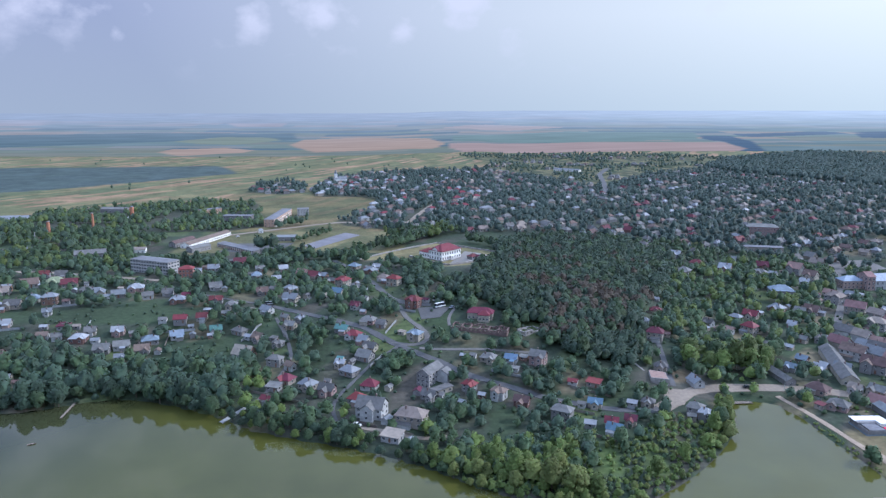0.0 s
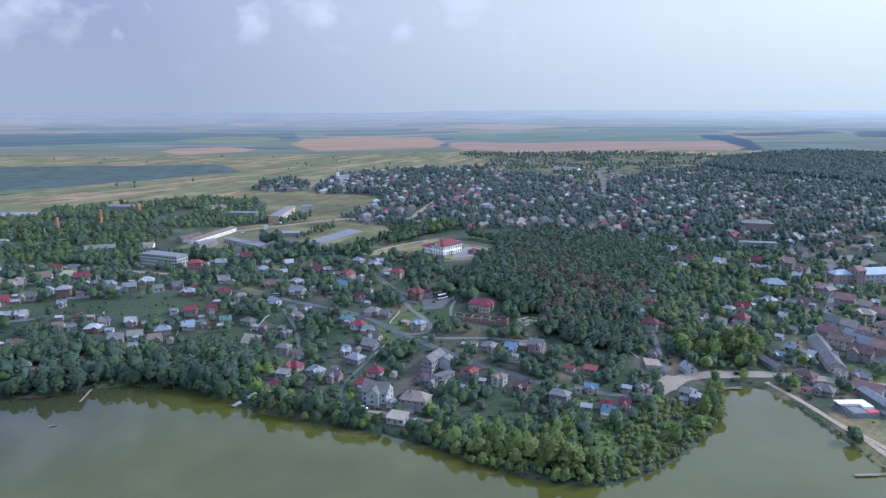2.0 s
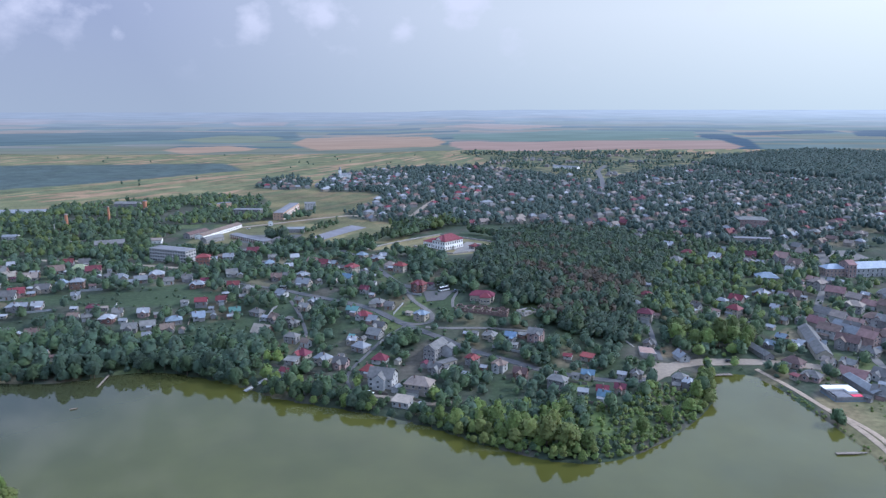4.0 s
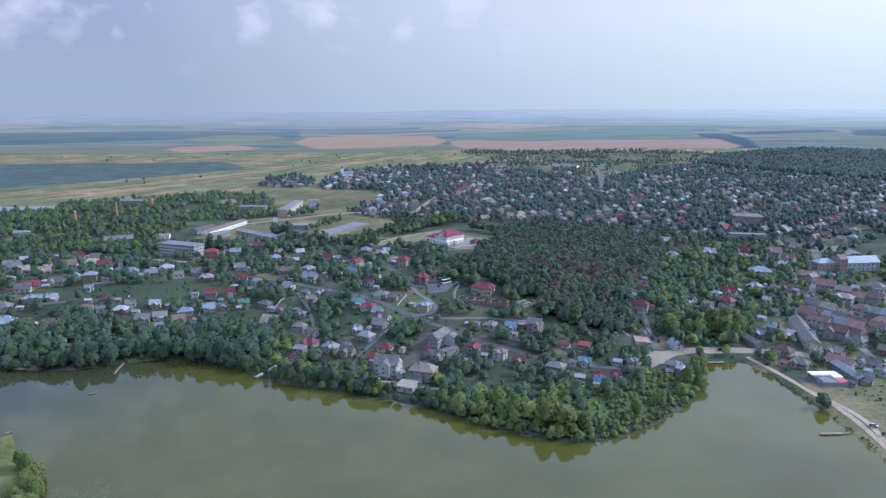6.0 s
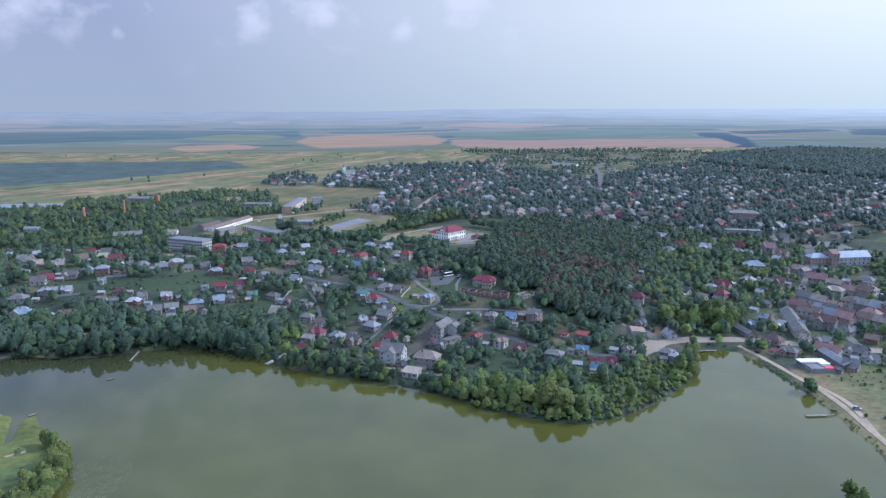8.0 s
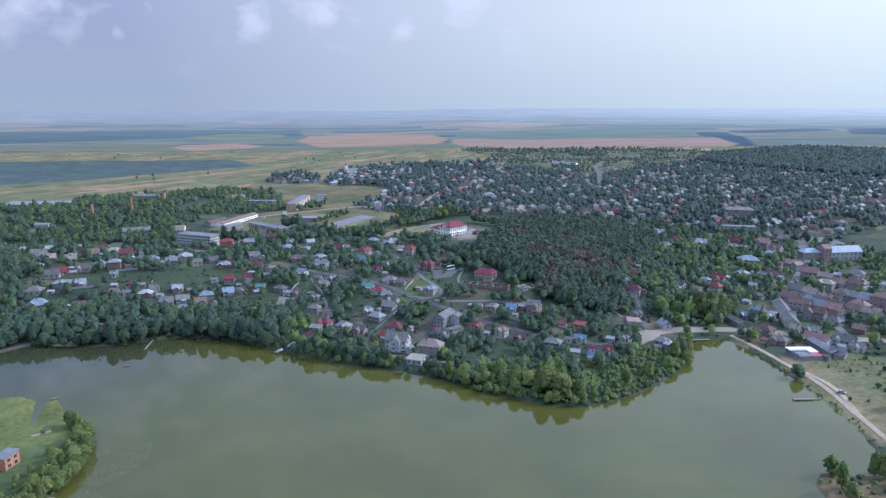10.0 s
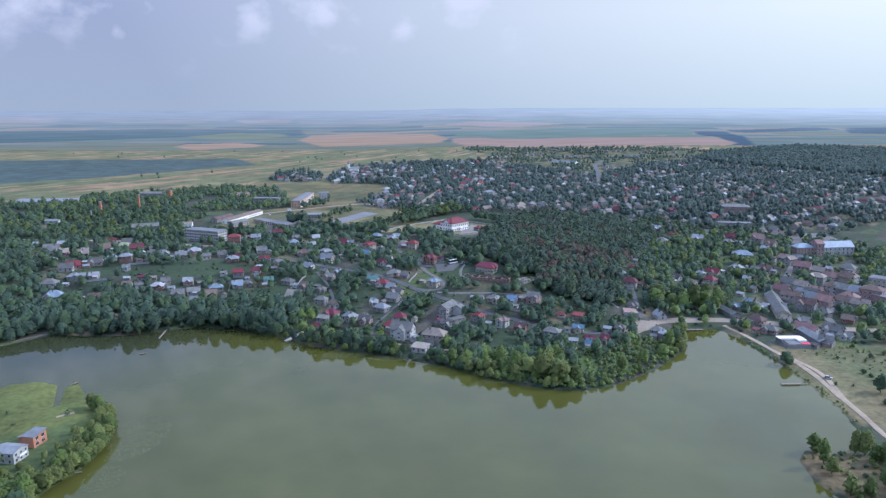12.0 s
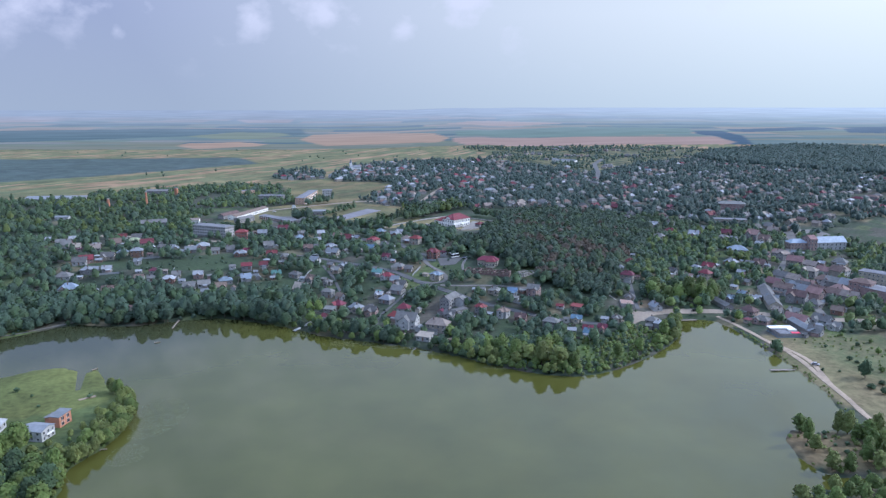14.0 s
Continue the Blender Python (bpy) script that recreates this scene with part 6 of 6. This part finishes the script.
wood("garden_trees", slope + fill(GARDENS, 5.8, garden_rule, random.Random(3)), "fruit trees and shrubs crowding the house gardens", "garden trees")


SPIT = [(-20, 276), (12, 254), (40, 238), (62, 234), (80, 242), (114, 270), (136, 296), (146, 318), (128, 322), (104, 318), (92, 300), (66, 298), (40, 286)]


def spit_rule(x, y, r):
    """Thick scrub and trees round the spit's two green clearings."""
    if shore(x, y) < 0.2 or not clear(x, y, 2.2) or any(inside(q, x, y) for q in OPEN):
        return None
    if shore(x, y) < 4 and x < 60:
        return (r.choice(("bush", "round")), r.choice((0, 6, 6)), r.uniform(0.5, 0.75))
    if x > 58 or r.random() < 0.5:
        return ("bush", r.choice((6, 6, 0, 7)), r.uniform(0.45, 0.9) if x > 58 else r.uniform(0.55, 1.1))
    return (r.choice(("round", "broad")), r.choice((0, 6, 6)), r.uniform(0.45, 0.75))


wood("spit_thicket", fill(SPIT, 3.1, spit_rule, random.Random(81)), "thicket of green trees and scrub on the spit", "thicket")


def shrub_rule(x, y, r):
    if shore(x, y) < 4 or not clear(x, y, 0.6) or inside(CASTLE_HILL, x, y) or inside(CASTLE_YARD, x, y) or inside(STADIUM, x, y):
        return None
    if r.random() < 0.62 - 1.6 * noise.noise(Vector((x / 22, y / 22, 14))):
        return None
    return ("bush", r.choice((0, 1, 1, 0, 1)), r.uniform(0.4, 0.8))


wood("garden_shrubs", fill(GARDENS, 8.5, shrub_rule, random.Random(31)), "low shrubs and vines in the house gardens", "shrubs")
# row ends, size, leaves
TREE_ROWS = [(-177, 655, -156, 655, 1.25, (1, 1, 0)), (-150, 622, -116, 612, 1.05, (1, 1, 0)), (-152, 626, -118, 617, 1.0, (1, 1, 0)), (-96, 616, -58, 657, 1.0, (1, 1, 0)), (-58, 657, -14, 738, 1.1, (1, 0, 0)),
    (-54, 654, -10, 732, 1.1, (1, 0, 0)), (-150, 692, -122, 752, 0.75, (0, 0, 1)), (-190, 777, -158, 809, 1.05, (1, 1, 0)), (-62, 735, -26, 712, 0.9, (0, 2)), (-26, 712, 10, 745, 1.15, (0, 2, 2)),
    (-22, 722, 6, 752, 1.1, (0, 2)), (-60, 770, 30, 748, 0.8, (0, 1)), (24, 700, 84, 640, 0.9, (0, 0, 1))]
rows = []
rng = random.Random(8)
for ax, ay, bx, by, size, leaves in TREE_ROWS:
    n = int(math.hypot(bx - ax, by - ay) / 3.6)
    for k in range(n):
        rows.append((ax + (bx - ax) * k / n + rng.uniform(-2, 2), ay + (by - ay) * k / n + rng.uniform(-2, 2), rng.choice(("broad", "tall")), rng.choice(leaves), size * rng.uniform(0.8, 1.15)))
reeds = []
for x0, y0, x1, y1, n in ((186, 320, 186, 180, 480), (138, 178, 190, 172, 30), (134, 150, 142, 134, 24), (-170, 226, -152, 172, 60), (-152, 172, -158, 122, 60), (60, 240, 120, 285, 60), (205, 300, 290, 160, 90), (215, 330, 275, 200, 90)):
    for k in range(n):
        u = rng.random()
        x, y = x0 + (x1 - x0) * u + rng.uniform(-9, 9), y0 + (y1 - y0) * u + rng.uniform(-9, 9)
        away = shore(x, y)
        if (0.2 < away < 3.2 or x > 203) and clear(x, y, 0.5):
            reeds.append((x, y, "bush", rng.choice((6, 7, 6)), rng.uniform(0.2, 0.42)))
reeds += fill(SPIT_GREEN, 4.2, lambda x, y, r: ("bush", r.choice((6, 0, 6)), r.uniform(0.4, 0.9)) if shore(x, y) > 1 and noise.noise(Vector((x / 14, y / 14, 3))) > -0.05 else None, random.Random(37))
for k in range(60):
    x, y = rng.uniform(138, 190), rng.uniform(134, 174)
    if inside(MUD_SPIT, x, y) and shore(x, y) > 0.4:
        reeds.append((x, y, "bush", rng.choice((6, 0, 7)), rng.uniform(0.25, 0.6)))
for x, y, s in ((-226, 214, 0.7), (-215, 208, 0.45), (-240, 205, 0.5), (-186, 207, 0.75), (-205, 196, 0.5), (-222, 190, 0.4)):
    reeds.append((x, y, "bush", 0, s))
wood("bank_scrub", reeds, "bright green reeds and low scrub along the banks", "scrub")
wood("avenue_trees", rows, "rows of dark green trees along the sports ground", "tree rows")

# ---- the far part of the town ----
rng = random.Random(21)
far_v, far_q, far_m = [], [], []
FAR_MATS = [WALL[0], WALL[1], WALL[2], ROOF["grey"], ROOF["silver"], ROOF["brown"], ROOF["red"], ROOF["maroon"], ROOF["white"], ROOF["beige"]]
FAR_AT = []


def far_house(x, y, w, d, h, rise, turn, wall, roof):
    c, s, z, n = math.cos(turn), math.sin(turn), ground_z(x, y), len(far_v)
    r = w * 0.22
    local = [(-w / 2, -d / 2, -1), (w / 2, -d / 2, -1), (w / 2, d / 2, -1), (-w / 2, d / 2, -1)]
    local += [(a, b, h) for a, b, _ in local]
    o = 1.1
    local += [(a * o, b * o, h + 0.05) for a, b, _ in local[:4]] + [(-r, 0, h + rise), (r, 0, h + rise)]
    far_v.extend((x + c * a - s * b, y + s * a + c * b, z + e) for a, b, e in local)
    far_q.extend(tuple(n + k for k in q) for q in ((0, 1, 5, 4), (1, 2, 6, 5), (2, 3, 7, 6), (3, 0, 4, 7), (8, 9, 13, 12), (9, 10, 13), (10, 11, 12, 13), (11, 8, 12), (8, 11, 10, 9)))
    far_m.extend([wall] * 4 + [roof] * 5)
    FAR_AT.append((x, y, w * 0.7))


for area, turn in ((TOWN, 32), (HAMLET, 20), (UPLAND, -35)):
    # houses stand in rows along bending streets
    c, sn = math.cos(radians(turn)), math.sin(radians(turn))
    for row in range(-60, 90):
        u = -900.0
        while u < 2100:
            v = 26.0 * row + (7 if row % 2 else 0) + 26 * noise.noise(Vector((u / 260, row * 26 / 260, 4)))
            px, py = c * u - sn * v + rng.uniform(-2.5, 2.5), sn * u + c * v + rng.uniform(-2.5, 2.5)
            u += rng.uniform(15, 23)
            if not inside(area, px, py) or not clear(px, py, 7):
                continue
            bare = noise.noise(Vector((px / 90, py / 90, 12)))
            if bare < (-0.28 if area is TOWN else -0.1 if area is HAMLET else 0.22) or rng.random() < (0.34 if area is TOWN else 0.25):
                continue
            face = turn + rng.choice((0, 0, 90)) + rng.uniform(-8, 8)
            if py < 790 and px < 560:
                house(px, py, rng.uniform(8, 11), rng.choice(("grey", "grey", "silver", "brown", "beige", "maroon")), rng.choice(("hip", "gable")), 1, face, rng, group="upper town houses")
                FAR_AT.append((px, py, 7))
                continue
            bright = px < 60 and py < 1330
            far_house(px, py, rng.uniform(8.0, 11.5) * (1.8 if rng.random() < 0.05 else 1), rng.uniform(6.5, 8.5), rng.uniform(2.2, 3.6) * (1.3 if bright else 1), rng.uniform(2.2, 3.4), radians(face),
                      rng.choice((0, 1, 1, 2)) if bright else rng.choice((0, 2, 2, 2)), rng.choice((3, 8, 6, 4, 8, 5, 5, 9, 4)) if bright else rng.choice((3, 3, 3, 3, 4, 5, 5, 7, 9, 3, 3, 8 if rng.random() < 0.4 else 3)))
tagged(new("far_houses", mesh_of("far_houses", far_v, far_q, FAR_MATS, far_m)), "hundreds of small pitched-roof houses across the far slope", "distant houses", kind="stuff")
for x, y, r in FAR_AT:
    CELL.setdefault((int(x // 20), int(y // 20)), []).append((x, y, r * 0.8))


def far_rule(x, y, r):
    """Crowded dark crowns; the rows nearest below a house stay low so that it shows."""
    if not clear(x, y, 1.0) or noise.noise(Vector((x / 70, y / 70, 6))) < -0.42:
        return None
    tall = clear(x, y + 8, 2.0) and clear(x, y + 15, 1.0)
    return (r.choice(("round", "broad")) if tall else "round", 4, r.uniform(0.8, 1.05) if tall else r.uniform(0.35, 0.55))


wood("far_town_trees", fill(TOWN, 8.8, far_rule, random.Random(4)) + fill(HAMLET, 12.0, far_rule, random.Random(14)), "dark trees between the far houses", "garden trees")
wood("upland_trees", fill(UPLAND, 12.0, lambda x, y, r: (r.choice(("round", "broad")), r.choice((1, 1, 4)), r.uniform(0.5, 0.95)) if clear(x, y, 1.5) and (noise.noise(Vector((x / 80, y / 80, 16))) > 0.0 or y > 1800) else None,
     random.Random(44)), "dark trees and hedges on the far upland", "hedge trees")
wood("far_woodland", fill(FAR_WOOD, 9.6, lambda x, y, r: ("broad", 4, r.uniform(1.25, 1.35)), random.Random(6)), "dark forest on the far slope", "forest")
field_trees = []
for k in range(140):
    x, y = rng.uniform(-1100, 200), rng.uniform(900, 1950)
    if not inside(TOWN, x, y) and not inside(UPLAND, x, y) and noise.noise(Vector((x / 120, y / 120, 2))) > 0.05:
        field_trees.append((x, y, "round", 1, rng.uniform(0.6, 1.0)))
field_trees = [tree for tree in field_trees if not inside(DARK_FIELD, tree[0], tree[1]) and tree[1] > 1150]
wood("field_trees", field_trees, "scattered dark trees on the strip fields", "field trees")

# ---- vehicles, jetties, boats, poles ----
TYRE = surface("tyre", (0.02, 0.02, 0.02), 0.9)
WHEEL = mesh_of("wheel", [(z, a, b) for a, b, z in tube(0.33, 0.33, -0.11, 0.11, 10)[0]], tube(0.33, 0.33, -0.11, 0.11, 10)[1], TYRE)


def vehicle(name, x, y, rot, length, width, height, colour, label, category, bus=False):
    """A car or bus whose nose points along its x."""
    ob = thing(name, x, y, ground_z(x, y) + 0.3, rot, label, category, "parked vehicles")
    paint = surface("paint", colour, 0.3, 0.0, vary=0.05, bump=0.0)
    a, w = length / 2, width / 2
    waist = height * (0.36 if bus else 0.58)
    prof = [(-a, 0.3), (a, 0.3), (a, waist * 0.85), (a * 0.93, waist), (-a * 0.96, waist), (-a, waist * 0.9)]
    v = [(p, s * w, z) for s in (-1, 1) for p, z in prof]
    q = [(k, (k + 1) % 6, 6 + (k + 1) % 6, 6 + k) for k in range(6)] + [tuple(reversed(range(6))), tuple(range(6, 12))]
    part("body", mesh_of("body", v, q, paint), ob)
    f, b = (0.9, -0.96) if bus else (0.5, -0.8)
    tf, tb = (0.84, -0.95) if bus else (0.18, -0.58)
    v = [(f * a, -w * 0.96, waist), (f * a, w * 0.96, waist), (b * a, w * 0.96, waist), (b * a, -w * 0.96, waist)]
    v += [(tf * a, -w * 0.84, height), (tf * a, w * 0.84, height), (tb * a, w * 0.84, height), (tb * a, -w * 0.84, height)]
    part("cabin", mesh_of("cabin", v, [(0, 1, 5, 4), (1, 2, 6, 5), (2, 3, 7, 6), (3, 0, 4, 7)], GLASS), ob, "dark glazed cabin")
    part("roof", mesh_of("roof", *boxes((tb * a - 0.05, -w * 0.86, height - 0.02, tf * a + 0.05, w * 0.86, height + 0.06)), paint), ob)
    for sx in (-0.6, 0.62):
        for sy in (-1, 1):
            part("wheel", WHEEL, ob, at=pose(a * sx, sy * w * 0.95, 0.33, 0, 0, 90))
    return ob


vehicle("car", 164, 352.6, 0, 4.3, 1.75, 1.45, (0.03, 0.03, 0.035), "dark car driving over the dam", "car")
vehicle("car", 194.6, 250.5, -35, 4.0, 1.7, 1.4, (0.36, 0.36, 0.38), "silver car parked by the sandy track", "car")
vehicle("car", -41, 308, -20, 4.4, 1.75, 1.45, (0.7, 0.7, 0.7), "white car parked in a house yard", "car")
vehicle("bus", -3, 458, -12, 8.0, 2.3, 2.8, (0.75, 0.75, 0.73), "white bus parked above the asphalt lot", "bus", True)
vehicle("bus", -2, 447, 38, 8.0, 2.3, 2.8, (0.75, 0.75, 0.73), "white bus parked on the asphalt lot", "bus", True)
vehicle("car", 6, 444, 60, 4.2, 1.7, 1.45, (0.3, 0.32, 0.36), "grey car parked beside the bus park", "car")
vehicle("van", -121, 466, 10, 5.2, 1.9, 2.0, (0.7, 0.7, 0.68), "white van parked on the street", "van", True)
vehicle("car", -218, 726, 60, 4.3, 1.75, 1.45, (0.6, 0.6, 0.6), "pale car on the road past the flats", "car")


def jetty(x, y, rot, length, width, label, rails=False, wall=False):
    ob = thing("jetty", x, y, 0.0, rot, label, "jetty", "jetties")
    n = int(length / 0.9)
    plank = mesh_of("plank", *boxes((0, -width / 2, 0.5, 0.82, width / 2, 0.62)), WOOD)
    for k in range(n):
        part("plank", plank, ob, at=pose(0.9 * k, 0, 0))
    post = mesh_of("post", *tube(0.12, 0.12, -2.5, 0.5, 6), WOOD)
    for k in range(0, n + 1, 4):
        for s in (-1, 1):
            part("post", post, ob, at=pose(0.9 * k, s * width * 0.42, 0))
    if rails:
        for s in (-1, 1):
            part("rail", mesh_of("rail", *boxes((0, s * width / 2 - 0.04, 1.35, 0.9 * n, s * width / 2 + 0.04, 1.45), *[(1.8 * k, s * width / 2 - 0.04, 0.6, 1.8 * k + 0.08, s * width / 2 + 0.04, 1.4) for k in range(n // 2 + 1)]), STEEL), ob)
    return ob


jetty(168, 246, 3, 10, 1.8, "grey wooden fishing jetty off the bank")
jetty(177.5, 246.6, 3, 5, 0.8, "narrow plank gangway to the jetty")
jetty(149, 336.5, 4, 11, 2.6, "dark railed pontoon below the dam", True)
jetty(-188, 318.7, 97, 22, 1.1, "weathered plank pier at the wooded bank")
jetty(-156, 155.5, 10, 3, 0.8, "short plank landing at the near bank")


def boat(x, y, rot, label):
    ob = thing("rowing_boat", x, y, 0.0, rot, label, "boat", "boats")
    rim = [(-1.8, -0.5), (-1.8, 0.5), (0.6, 0.65), (2.0, 0.0), (0.6, -0.65)]
    v = [(a, b, 0.35) for a, b in rim] + [(a * 0.85, b * 0.6, -0.1) for a, b in rim] + [(a * 0.9, b * 0.85, 0.33) for a, b in rim] + [(a * 0.8, b * 0.55, 0.0) for a, b in rim]
    q = []
    for k in range(5):
        m = (k + 1) % 5
        q += [(k, 5 + k, 5 + m, m), (k, m, 10 + m, 10 + k), (10 + k, 10 + m, 15 + m, 15 + k)]
    part("hull", mesh_of("hull", v, q + [(15, 16, 17, 18, 19)], WOOD), ob)
    part("thwart", mesh_of("thwart", *boxes((-0.8, -0.5, 0.2, -0.5, 0.5, 0.25), (0.3, -0.5, 0.2, 0.6, 0.5, 0.25)), WOOD), ob)


boat(-187, 292, 30, "small dark rowing boat on the pond")
boat(-203.5, 247.5, 60, "pale rowing boat by the meadow bank")
for x, y, h in ((182, 348.6, 8), (136, 356, 8), (232, 341, 8)):
    pole = thing("street_lamp", x, y, ground_z(x, y), 0, "grey concrete street lamp by the road", "street lamp", "street lamps")
    part("mast", mesh_of("mast", *tube(0.14, 0.09, -0.5, h, 8), CONCRETE), pole)
    part("arm", mesh_of("arm", *boxes((-0.05, -1.6, h - 0.12, 0.05, 0, h)), STEEL), pole)
    part("lantern", mesh_of("lantern", *boxes((-0.14, -2.1, h - 0.2, 0.14, -1.5, h - 0.02)), STEEL), pole)


# ---- weed on the water ----
WEED = surface("pond_weed", (0.1, 0.108, 0.05), 0.9, island=0.3, vary=0.3)
weed_rng, weed_v, weed_q = random.Random(41), [], []
for cx, cy, rx, ry, n in ((-146, 187, 14, 22, 1300), (-143, 152, 8, 10, 260), (-70, 290, 16, 5, 240), (-40, 285, 14, 4, 220), (-14, 274, 12, 4, 160), (110, 272, 5, 4, 60), (177, 272, 4, 5, 50), (20, 252, 10, 4, 120), (-100, 308, 9, 5, 120)):
    for _ in range(3 * n):
        a, u = weed_rng.uniform(0, 6.2832), math.sqrt(weed_rng.random())
        x, y = cx + rx * u * math.cos(a), cy + ry * u * math.sin(a)
        if shore(x, y) > -0.3 or noise.noise(Vector((x / 5, y / 5, 8))) < -0.3:
            continue
        r, k, turn = weed_rng.uniform(0.08, 0.26), len(weed_v), weed_rng.uniform(0, 1)
        weed_v += [(x + r * math.cos(turn + 1.0472 * j) * weed_rng.uniform(0.7, 1.2), y + r * math.sin(turn + 1.0472 * j), 0.012 + 0.004 * weed_rng.random()) for j in range(6)]
        weed_q.append(tuple(range(k, k + 6)))
tagged(new("floating_weed", mesh_of("floating_weed", weed_v, weed_q, WEED)), "pale green patches of floating pond weed", "pond weed", kind="stuff")
